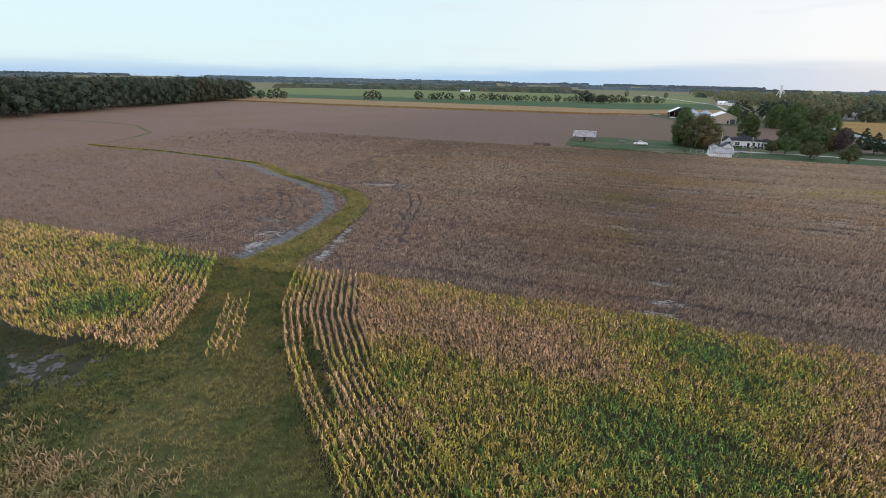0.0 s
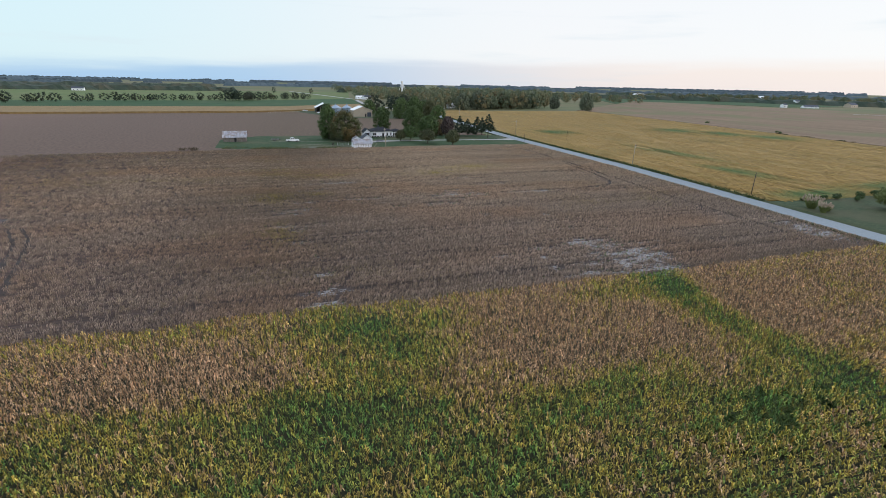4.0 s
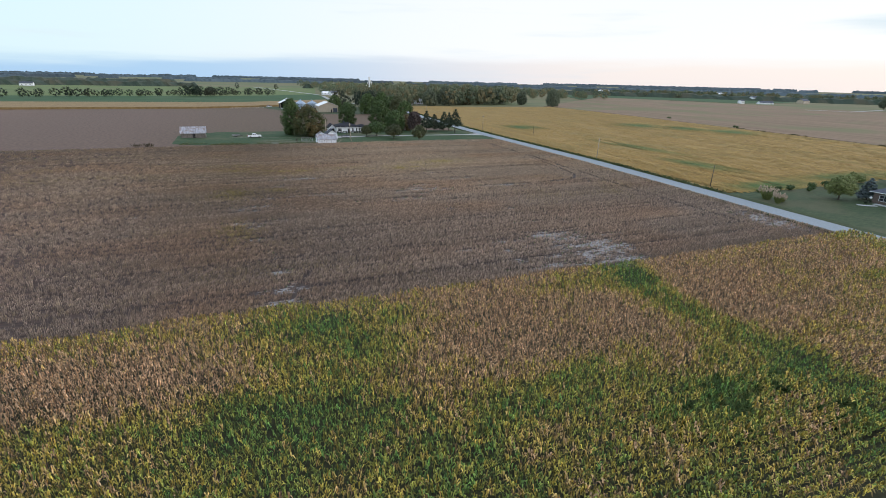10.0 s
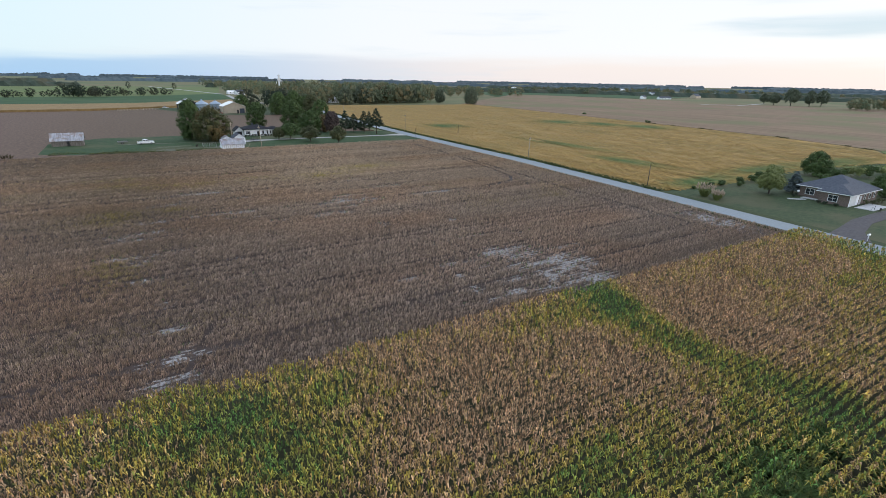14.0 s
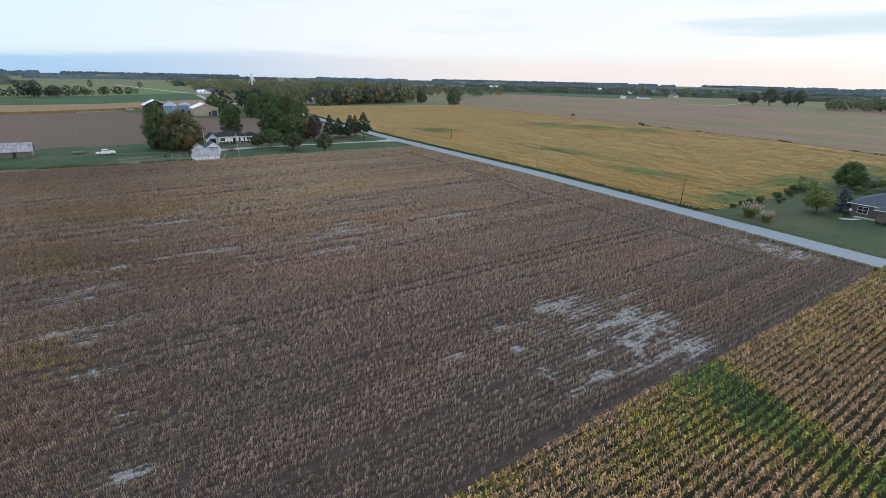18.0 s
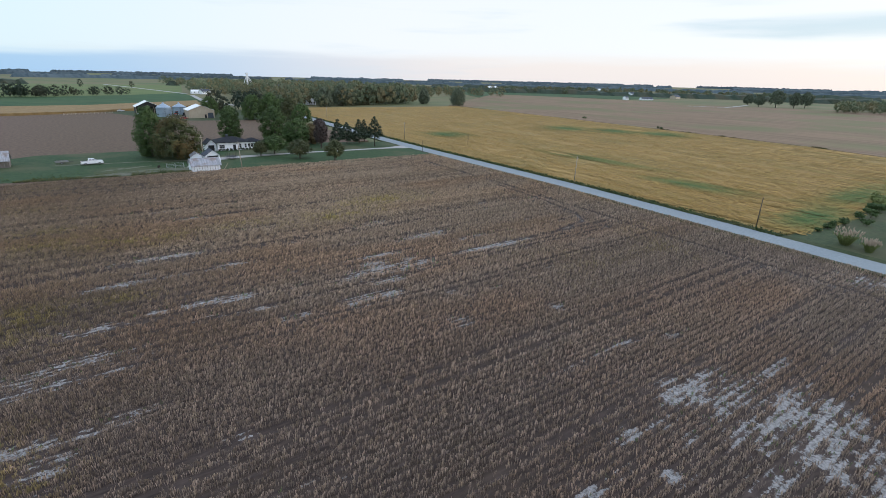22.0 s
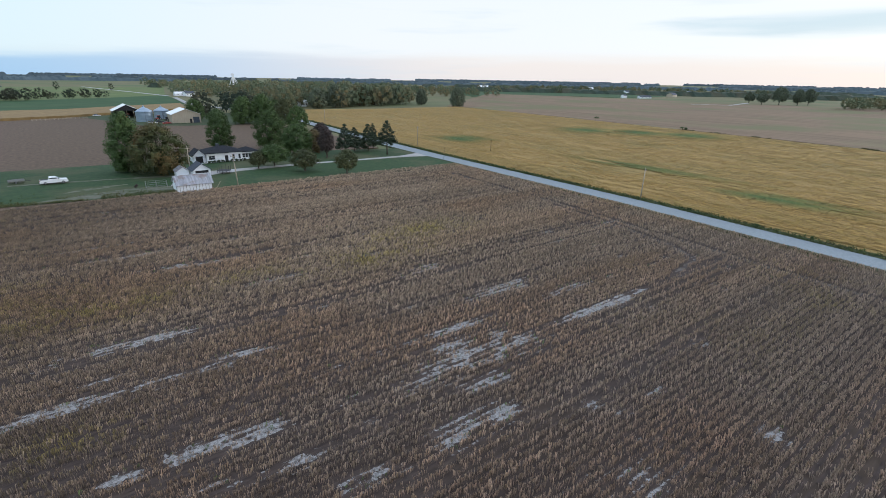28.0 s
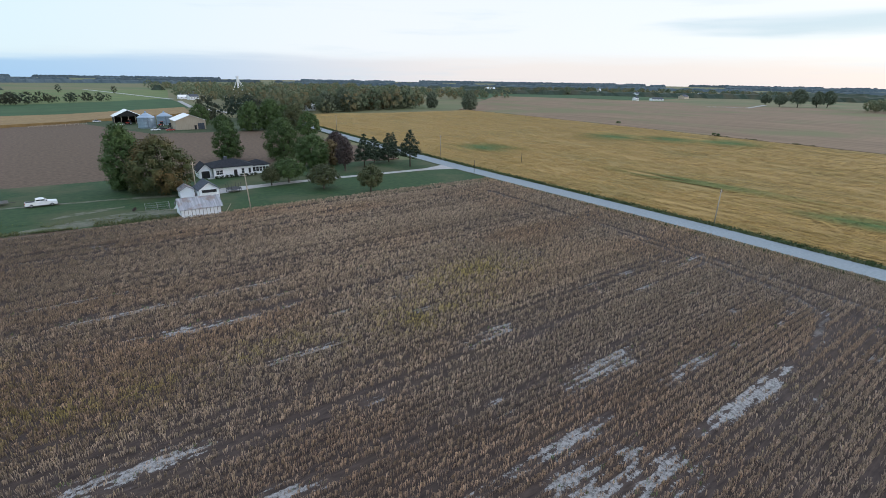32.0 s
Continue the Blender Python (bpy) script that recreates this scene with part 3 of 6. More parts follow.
# broad drifts of colour in the corn: x, y, half-length, half-width, ripeness (1 dry, 0 green, 0.5 yellow), strength
DRY_DRIFTS = ((-27, 45, 5, 9, 1.0, 1.6), (-22, 36, 3.5, 5, 0.7, 1.2), (-8.4, 47, 8, 5, 1.0, 1.9), (-6, 43.4, 6, 2.8, 1.0, 1.9), (-12, 36.5, 8, 4, 0.42, 1.6), (-16, 29, 8, 5, 0.6, 1.2), (28.5, 44.5, 9, 6, 1.0, 2.4), (42, 40, 6, 7, 1.0, 2.4),
              (36, 50, 7, 4, 0.95, 1.6), (33.5, 40, 7, 6, 1.0, 2.0), (81, 46, 15, 8, 0.95, 2.0), (64, 39, 7, 8, 1.0, 2.2), (76, 33, 10, 7, 0.8, 1.4), (19.6, 36, 5, 4, 0.8, 1.2), (43.5, 30, 2.6, 2.0, 0.8, 1.4), (62.5, 28, 4, 5, 0.78, 2.0), (68, 22, 7, 4, 0.7, 1.8), (-32, 18, 8, 3, 1.0, 1.5))
GREEN_DRIFTS = ((56, 53.2, 2.8, 2.6, 0.0, 3.4), (54.6, 48, 2.5, 4, 0.0, 3.4), (53.4, 43, 2.3, 4, 0.0, 3.2), (53.2, 38, 2.3, 4, 0.0, 3.2), (54.2, 32, 2.4, 3.2, 0.03, 3.0), (55.2, 27.5, 2.8, 3, 0.05, 2.8), (54.2, 22, 3.2, 3.2, 0.08, 2.6),
                (34, 31.8, 5, 2.2, 0.2, 1.8), (11, 45.5, 5, 3.2, 0.2, 2.0), (12, 50.6, 2.4, 1.6, 0.12, 1.8), (15, 42.5, 5, 3, 0.22, 1.5), (4, 37, 5, 3, 0.2, 1.5), (9, 34.5, 7, 3.4, 0.16, 1.7))
MORE_GREEN = ((36, 21, 14, 4.5, 0.34, 1.6), (54, 17, 5, 3.5, 0.12, 2.0), (41.5, 24, 4, 3, 0.1, 1.6), (18, 21, 14, 5, 0.22, 1.7), (11, 28.5, 8, 3.8, 0.28, 1.6), (2, 29, 6, 4, 0.26, 1.5), (92, 37, 8, 3, 0.3, 1.2), (111, 45, 4, 10, 0.32, 1.8), (-66, 52.4, 13, 1.5, 0.15, 1.9), (-55, 50.5, 5, 2.2, 0.25, 1.4), (-52, 37.3, 4, 2.4, 0.05, 1.8), (-55.5, 33, 3, 2, 0.15, 1.4))
YELLOW_DRIFTS = ((47, 51.8, 5.5, 2.2, 0.52, 2.8), (50.2, 46, 1.7, 5, 0.55, 4.0), (50.2, 40, 1.7, 4, 0.55, 4.0), (50, 34, 2.0, 3.5, 0.53, 3.6), (49, 29, 2.4, 2.5, 0.5, 2.8), (50.2, 24.5, 2.2, 2.5, 0.48, 2.4), (47.5, 20.8, 3, 2.4, 0.6, 1.8), (21, 29.5, 6, 4, 0.42, 1.8), (31, 28, 7, 3, 0.42, 1.8),
                 (20, 50, 5, 2.5, 0.48, 1.6), (4, 50.5, 6, 3, 0.48, 1.8), (-3, 54, 14, 1.8, 0.5, 1.4), (0.7, 45, 3, 2.2, 0.6, 1.2), (24, 55, 12, 1.2, 0.6, 1.0), (-18, 55, 10, 1.6, 0.5, 1.0))
WEST_DRIFTS = ((-84, 47, 22, 6, 0.57, 1.6), (-90, 54, 20, 3, 0.55, 1.2), (-44, 38, 3.5, 6, 1.0, 2.2), (-58.6, 31.5, 5, 2, 0.75, 1.4), (-45, 31.5, 3.5, 2.5, 0.95, 1.6), (-48, 49, 4, 3, 0.4, 1.2))


def ripeness(x, y):
    w = np.full(x.shape, 0.35)
    v = 0.55 * w
    for cx, cy, rx, ry, ripe, strength in DRY_DRIFTS + GREEN_DRIFTS + MORE_GREEN + YELLOW_DRIFTS + WEST_DRIFTS:
        k = strength * np.exp(-(((x - cx) / rx) ** 2 + ((y - cy) / ry) ** 2))
        w, v = w + k, v + k * ripe
    return v / w + (lattice(x / 1.6, y, 5.0, 3) - 0.5) * 0.34 + (lattice(x / 9, np.round(y / 0.76) * 5.3, 1.0, 6) - 0.5) * 0.22 + (lattice(x, y, 1.6, 4) - 0.5) * 0.26


def corn_tint(ripe, rng):
    ripe = np.clip(ripe + rng.normal(0, 0.17, ripe.shape), 0, 1)[:, None]
    green, gold, dry = np.array([0.098, 0.188, 0.042]), np.array([0.44, 0.328, 0.058]), np.array([0.435, 0.276, 0.156])
    lower = green + (gold - green) * np.clip(ripe / 0.55, 0, 1) ** 1.5
    return (lower + (dry - lower) * np.clip((ripe - 0.5) / 0.3, 0, 1)) * np.exp(rng.normal(0.05, 0.17, ripe.shape))


def waterway_x(y):
    return np.interp(y, [p[1] for p in WATERWAY][::-1], [p[0] for p in WATERWAY][::-1])


def waterway_half(y):
    return np.interp(y, [10, 22, 30, 36, 44, 57], [13, 11, 8.5, 6.5, 5.5, 7])


def corn_edge(x):
    return np.interp(x, [-150, -60, -20, 10, 40, 60, 113], [58.5, 55.6, 56.2, 55.9, 55.5, 55.0, 55.0])


rng = np.random.default_rng(5)
xs, ys = [], []
for row in np.arange(8.0, EDGE + 1.1, 0.76):
    px = np.arange(-150, 113.2, 0.175)
    xs.append(px + rng.normal(0, 0.04, px.shape))
    ys.append(np.full(px.shape, row) + rng.normal(0, 0.035, px.shape))
x, y = np.concatenate(xs), np.concatenate(ys)
off = x - waterway_x(y)
keep = (np.abs(off) > waterway_half(y) + 10) & (rng.random(x.shape) < np.interp(x, [-110, -58, -40, 65, 80, 112], [0.34, 0.5, 0.93, 0.93, 0.78, 0.68]))
keep &= ~((y < 30) & (x < -20) & ((y > 17) | (x > -28)))
keep &= (y > np.interp(x, [-60, 0, 60, 110], [10, 14, 13, 22]))
keep &= ~((x > 80) & (y < 24)) & (y < corn_edge(x))
for hx, hy, hr in ((45.2, 27.3, 0.7), (38.4, 24.6, 0.6), (44.9, 23.7, 0.6), (41.3, 24.3, 0.6), (42.4, 23, 0.6), (48.5, 23.5, 0.6), (52, 20, 0.7), (51, 25.5, 0.6)):
    keep &= np.hypot((x - hx) / 1.4, y - hy) + (lattice(x, y, 0.9, 8) - 0.5) > hr
x, y = x[keep], y[keep]
turn = rng.normal(0, 1, x.shape) * np.interp(x, [-40, -10, 60, 85], [0.5, 1.2, 1.2, 0.6])
# rows that follow the waterway on either side of it
for side, rows_n, apart in ((-1, 10, 1.12), (1, 13, 0.91)):
    for i in range(rows_n):
        yy = np.arange(31 if side < 0 else 12, EDGE + 0.3, 0.19)
        xx = waterway_x(yy) + side * (waterway_half(yy) + 0.4 + i * apart)
        ok = (rng.random(yy.shape) < 0.92) & ~((side > 0) & (i == 3) & (yy < 41) & (yy > 29)) & ~((side > 0) & (i == 4) & (yy < 37) & (yy > 33))
        x, y = np.append(x, (xx + rng.normal(0, 0.05, xx.shape))[ok]), np.append(y, yy[ok])
        turn = np.append(turn, rng.normal(-0.98, 0.35, ok.sum()))
# a few rows left standing in the grass
for k in range(4):
    yy = np.arange(32, 45, 0.25)
    xx = waterway_x(yy) - 1.8 + k * 0.95
    ok = rng.random(yy.shape) < np.interp(yy, [32, 36, 41, 45], [0.15, 0.5, 0.42, 0.12])
    x, y = np.append(x, xx[ok]), np.append(y, yy[ok])
    turn = np.append(turn, rng.normal(-0.98, 0.35, ok.sum()))
ripe = ripeness(x, y)
height = 0.86 + 0.2 * lattice(x, y, 4.0, 9) + rng.normal(0, 0.06, x.shape) - 0.12 * (ripe < 0.2)
tint = corn_tint(ripe, rng) * np.interp(x, [-60, -35], [1.15, 1.0])[:, None] * np.interp(y, [18, 36], [0.92, 0.99])[:, None]
broad = height * np.interp(x, [-110, -50, 60, 110], [1.35, 1.08, 1.08, 1.2]) * np.interp(y, [14, 34], [1.18, 1.0])
kind = rng.integers(0, 4, x.shape)
for k, droop in enumerate((0.2, 0.4, 0.55, 0.3)):
    w = kind == k
    p = np.stack([x[w], y[w], np.zeros(w.sum())], 1)
    ob = mass("corn_crop", corn_plant(k, droop), p, turn[w], np.stack([broad[w] * 1.1, broad[w], height[w]], 1), tint[w], "corn")
    tagged(ob, "standing ripe corn, tan and green leaves in rows", "corn", "", "stuff")


# dry soybeans
def soy_tuft(seed):
    """Five short bare stalks, widening to their podded tops."""
    r = random.Random(seed)
    v, q, t = [], [], []
    for i in range(5):
        a = r.uniform(0, 3.14) + i
        across = np.array([math.cos(a), math.sin(a), 0])
        foot = np.array([r.uniform(-0.2, 0.2), r.uniform(-0.17, 0.17), 0])
        top = foot + np.array([r.uniform(-0.1, 0.1), r.uniform(-0.1, 0.1), r.uniform(0.40, 0.66)])
        w = r.uniform(0.030, 0.048)
        tone = r.uniform(0.66, 1.32)
        k = len(v)
        v += [foot, top + across * w + [0, 0, r.uniform(-0.08, 0.08)], top - across * w]
        q.append([k, k + 1, k + 2])
        # Stalk feet are toned down, the shade low in the row painted in.
        t += [(tone * 0.8, tone * 0.8, tone * 0.8), (tone, tone, tone), (tone, tone, tone)]
    return np.array(v), np.array(q), np.array(t)


# washed-out spots: x, y, half-length, half-width, strength
CORNER_SPOTS = ((60, 66.5, 8, 8.5, 0.62), (58.4, 75, 4.2, 1.5, 1.1), (62.6, 68, 5.4, 1.4, 1.2), (62, 63.4, 5.2, 1.4, 1.2), (57.4, 60.8, 5, 1.6, 1.2), (62.5, 58.8, 4, 1.1, 1.15), (50, 60.8, 2.2, 0.7, 0.8), (70.5, 71.6, 2.8, 0.6, 0.75), (59.2, 71.2, 2.4, 1.0, 0.9), (47.4, 74.1, 1.4, 0.6, 0.85),
                (51.4, 73.3, 2.2, 0.5, 0.75), (45.4, 64.1, 0.9, 0.9, 0.9), (46.2, 69.2, 0.8, 0.8, 0.6), (41, 71.6, 3.4, 0.45, 0.65), (58, 84, 8, 0.45, 0.5), (66, 65.6, 3, 0.8, 0.8), (55.6, 66.4, 2.8, 0.8, 0.8), (54, 64, 2.6, 0.8, 0.8), (46, 60.4, 2.2, 0.5, 0.55))
NEAR_SPOTS = ((110, 69, 3.6, 8, 0.78), (41, 61, 3, 0.4, 0.5), (10.5, 120.3, 5, 0.8, 0.75), (7, 112.2, 6.5, 1.3, 0.8), (8, 109.3, 5, 0.8, 0.7), (8, 100, 6, 1.0, 0.75), (7, 96.6, 2.6, 1.2, 0.7), (6.3, 88.5, 2.6, 0.8, 0.65), (9.2, 78.5, 1.3, 1.0, 0.8), (8.3, 71.4, 2.6, 0.6, 0.6),
              (9, 64.3, 3.5, 0.8, 0.8), (8.3, 60.6, 2.2, 1.0, 0.8), (10.4, 66.3, 1.0, 1.0, 0.55), (15, 136.6, 4, 0.4, 0.6), (43, 112, 4, 0.5, 0.7), (71.5, 106.6, 1.2, 0.8, 0.85), (61.5, 95.2, 1.0, 0.9, 0.85), (47.3, 99.4, 5, 2, 0.4), (68.7, 82, 3, 0.4, 0.6))
MIDDLE_SPOTS = ((50, 119.6, 7, 2.4, 1.0), (50, 125.4, 4.8, 0.6, 0.9), (47, 122.4, 3.2, 0.7, 0.85), (47, 114.7, 2.8, 0.6, 0.8), (64.5, 131, 8, 1.3, 0.8), (71, 125.4, 4.8, 0.6, 0.82), (68.5, 119.3, 6.5, 0.5, 0.85), (73.6, 119, 2.4, 0.8, 1.0), (79.2, 119.3, 1.3, 0.5, 0.8), (41.6, 110.4, 4.4, 0.9, 0.74),
                (45, 110.6, 1.6, 0.8, 0.85), (35.3, 110.1, 1.3, 0.6, 0.7), (52.5, 106.8, 0.8, 0.7, 0.7), (53.4, 104.7, 0.7, 0.9, 0.7), (58.6, 104.6, 1.3, 0.5, 0.7), (75.4, 115.3, 1.2, 0.6, 0.7), (28.4, 115.4, 1.5, 0.5, 0.8), (36.6, 125.6, 4.4, 0.45, 0.8), (31, 110.9, 2.0, 0.5, 0.8))
FAR_SPOTS = ((22, 174.4, 11, 0.5, 0.78), (38, 174.6, 6, 0.4, 0.65), (32, 164.6, 10, 0.5, 0.8), (28.5, 166, 4.5, 0.6, 0.9), (7, 176.5, 5, 0.5, 0.55), (58, 144, 6, 0.4, 0.85), (58, 142.9, 5, 0.35, 0.75), (19.3, 142.9, 6.2, 0.9, 0.95), (21, 133, 2.8, 0.8, 0.95), (28, 133.4, 4.4, 0.9, 0.95),
             (13, 133.4, 5, 0.7, 0.9), (25.6, 120.8, 2.8, 0.8, 0.98), (20.8, 121.3, 1.5, 0.7, 0.85), (17.2, 121.2, 1.5, 0.6, 0.8), (22.1, 116.3, 1.7, 0.5, 0.7), (38.4, 152, 4, 0.4, 0.65), (16, 182, 9, 0.4, 0.5), (36, 169, 8, 0.4, 0.6))
CREEK_SPOTS = ((-53.4, 66, 2.2, 5, 0.85), (-56, 70, 3.5, 2.5, 0.6), (-53.6, 119, 4.5, 1.0, 0.9), (-75.6, 129.8, 3, 0.6, 0.85), (-57.5, 117.5, 6, 0.8, 0.6), (-61, 79, 4, 1.2, 0.55), (-34, 72, 1.2, 1.2, 0.6))
PALE_LINES = (((-49.6, 95), (-47, 86), (-43.9, 77.4), (-41.6, 68), (-40.4, 61.3)), ((-104, 134.4), (-97, 129), (-90.4, 122.8)))


def line_gap(x, y, lines):
    """How far each place is from the nearest of some lines of points."""
    d = np.full(x.shape, 99.0)
    for line in lines:
        for (ax, ay), (bx, by) in zip(line, line[1:]):
            px, py = bx - ax, by - ay
            t = np.clip(((x - ax) * px + (y - ay) * py) / (px * px + py * py), 0, 1)
            d = np.minimum(d, np.hypot(x - ax - t * px, y - ay - t * py))
    return d


def bareness(x, y):
    """How bare the ground is: streaks from row to row, gathered in the spots."""
    v = 0.85 * np.exp(-(line_gap(x, y, PALE_LINES) / 0.9) ** 2)
    for cx, cy, rx, ry, strength in CORNER_SPOTS + NEAR_SPOTS + MIDDLE_SPOTS + FAR_SPOTS + CREEK_SPOTS:
        v = np.maximum(v, strength * np.exp(-(((x - cx) / (rx * 1.2)) ** 2 + ((y - cy) / (ry * 1.3 + 0.15)) ** 2) ** 1.2))
    row = np.round((y - EDGE - 1.2) / 0.76)
    streak = 0.55 * lattice(x, row * 57.0, 3.0, 11) + 0.45 * lattice(x, row * 57.0, 0.8, 14)
    blotch = 0.5 * lattice(x / 2.0, y, 1.6, 12) + 0.5 * lattice(x / 1.3, y, 0.55, 16)
    thin = np.clip((lattice(x / 5.0, row * 31.0, 1.0, 18) - 0.80) * 6, 0, 1) * np.clip((lattice(x, y, 17.0, 19) - 0.42) * 4, 0, 1)
    v = np.maximum(v, 0.58 * thin * (y > 78))
    return np.minimum(v, 0.78) * 0.68 + (streak - 0.5) * (0.30 + 0.9 * v) + (blotch - 0.5) * 1.9 * v


# wheel tracks of the sprayer and combine, as lines of places
TRACKS = (((112, 205), (110.5, 168), (109, 150), (107.2, 135), (106.5, 122), (105, 112), (104, 90), (103, 70)), ((107.5, 160), (105.5, 142), (102.5, 127), (98.5, 121.5), (88, 119.5)),
          ((-61.8, 117.7), (-54.9, 120.8), (-48, 116.5), (-43, 111.1), (-38.3, 100.7), (-34.5, 83.3), (-32, 73.4)), ((-53.4, 117.4), (-44.9, 110.2), (-40.3, 99.9), (-37, 86.4), (-35, 75)),
          ((-111, 118.4), (-96.3, 106.2), (-87.5, 102.1), (-77, 99.5), (-71.5, 98.5), (-63.9, 89.7), (-60.6, 81)), ((-80, 101.8), (-75, 100.3), (-67.2, 90), (-63.4, 82.2)), ((8, 56), (10, 62), (13, 70)), ((-20, 142), (30, 141.6), (80, 141)))
for line in TRACKS[:6]:
    turns = [(np.interp(k, range(len(line)), [p[0] for p in line]), np.interp(k, range(len(line)), [p[1] for p in line])) for k in np.arange(0, len(line) - 0.99, 0.34)]
    ribbon("wheel_track", turns, [(1.0 if line[0][0] > 90 else 0.7) + 0.3 * math.sin(i * 1.7) for i in range(len(turns))], 0.014, "pale_rut" if line[0][0] > 90 else "rut", "wheel rut pressed through the bean rows", "wheel track")

xs, ys = [], []
ROW = 0.76
for row in np.arange(EDGE + 1.2, 220.5, ROW):
    px = np.arange(-190, 107, 0.135)
    xs.append(px + rng.normal(0, 0.07, px.shape))
    ys.append(np.full(px.shape, row) + rng.normal(0, 0.10, px.shape))
for i in range(22):
    py = np.arange(EDGE + 1.2, 219, 0.16)
    px = np.interp(py, [p[1] for p in ROAD], [p[0] for p in ROAD]) - 4.6 - i * ROW
    ok = px > 107
    xs.append(px[ok] + rng.normal(0, 0.06, ok.sum()))
    ys.append(py[ok] + rng.normal(0, 0.07, ok.sum()))
x, y = np.concatenate(xs), np.concatenate(ys)
keep = rng.random(x.shape) < np.interp(x, [-190, -120, -60, -20, -5, 92, 100], [0.02, 0.06, 0.2, 0.48, 0.92, 0.95, 0.8]) * np.interp(y, [54, 130, 165, 220], [1.0, 0.95, 0.72, 0.6])
x, y = x[keep], y[keep]
bare = bareness(x, y)
# some rows stand thin for long stretches
row = np.round((y - EDGE - 1.2) / ROW)
thin = np.clip((lattice(row * 13.7, row * 0, 1.0, 61) - 0.62) * 6, 0, 1) * np.clip((lattice(x / 45, row * 9.1, 1.0, 62) - 0.3) * 4, 0, 1) * (x < 104)
keep = rng.random(x.shape) > 0.78 * thin
x, y, bare = x[keep], y[keep], bare[keep]
keep = (rng.random(x.shape) < np.clip(1.0 - 2.2 * np.clip(bare - 0.2, 0, 1), 0.55, 1)) & (line_gap(x, y, (CREEK,)) > np.interp(y, [57, 90, 110, 135], [4.6, 3.2, 2.6, 1.6])) & (line_gap(x, y, (CREEK_BED,)) > 1.5)
keep &= (line_gap(x, y, TRACKS) > np.where(x > 86, 0.5, 0.28)) & (y > corn_edge(x) + 0.6)
x, y, bare = x[keep], y[keep], bare[keep]
dry, rust, olive = np.array([0.376, 0.288, 0.222]), np.array([0.390, 0.270, 0.190]), np.array([0.345, 0.275, 0.105])
tint = dry + (rust - dry) * np.clip((lattice(x / 2, y, 9, 22) - 0.4) * 2.0, 0, 1)[:, None]
# late, still yellowish stands: x, y, half-length, half-width
LATE = ((3, 126, 8, 8), (18, 154, 12, 5), (6, 160, 9, 8), (34, 156, 10, 3), (56, 152, 12, 5), (97, 100, 3, 5), (4, 94, 4, 9), (14, 127, 6, 3), (70, 160, 14, 6))
late = np.zeros(x.shape)
for cx, cy, rx, ry in LATE:
    late = np.maximum(late, np.exp(-((x - cx) / rx) ** 2 - ((y - cy) / ry) ** 2))
drift = np.clip((lattice(x / 2.5, y, 6, 23) - 0.55) * 3.0, 0, 1) * np.clip((lattice(x, y, 24, 21) - 0.5) * 4, 0, 1)
drift = np.clip(drift * 0.35 + late * (0.3 + 0.9 * lattice(x / 1.5, y, 2.2, 24)), 0, 1)
tint = tint + (olive - tint) * ((rng.random(x.shape) < 0.12 + 0.7 * drift) * (0.15 + 0.75 * drift))[:, None]
tint = tint * (0.72 + 0.56 * (0.6 * lattice(x / 22, np.round((y - EDGE - 1.2) / 0.76) * 7.3, 1.0, 28) + 0.4 * lattice(x / 60, y, 1.6, 29)))[:, None]
tint = np.where(((bare > 0.3) & (rng.random(x.shape) < 0.16))[:, None], np.array([0.15, 0.19, 0.08]), tint)
calm = np.interp(x, [-100, -30], [0.35, 1.0]) * np.interp(y, [130, 200], [1.0, 0.5])
tint = tint * np.stack([np.ones(x.shape), np.ones(x.shape), np.interp(y, [90, 150], [1.0, 0.93])], 1)
dull = np.interp(x, [-100, -30], [0.62, 1.0]) * (1 - 0.24 * np.exp(-((x - 4) / 26) ** 2 - ((y - 126) / 42) ** 2) * (0.5 + 0.8 * lattice(x / 2, y, 5.0, 27)))
tint = tint * ((1 + rng.uniform(-0.12, 0.12, x.shape) * calm) * dull * np.interp(y, [54, 90, 140, 220], [1.03, 1.05, 1.13, 1.06]) * np.interp(x, [-60, -20, 12, 36, 60, 100], [1.0, 0.92, 0.86, 1.04, 1.12, 1.04]) * (1 - 0.28 * np.clip((y - 150) / 50, 0, 1) * np.clip((60 - x) / 40, 0, 1)))[:, None]
far_wide = np.interp(x, [-190, -60, -10], [2.2, 1.5, 1.0]) * np.interp(y, [54, 130, 170, 220], [1.0, 1.0, 1.3, 1.5])
kind = rng.integers(0, 4, x.shape)
for k in range(4):
    w = kind == k
    p = np.stack([x[w], y[w], np.zeros(w.sum())], 1)
    z = rng.uniform(0.78, 1.12, w.sum()) * (1 - 0.3 * np.clip(bare[w] * 2, 0, 1))
    ob = mass("soybean_crop", soy_tuft(k), p, rng.choice([0.0, math.pi], w.sum()) + rng.normal(0, 0.3, w.sum()), np.stack([z * far_wide[w], z * far_wide[w], z * np.interp(p[:, 1], [54, 140, 220], [1.0, 1.0, 0.85])], 1), tint[w], "soy")
    tagged(ob, "dry brown soybean plants standing in rows", "soybeans", "", "stuff")

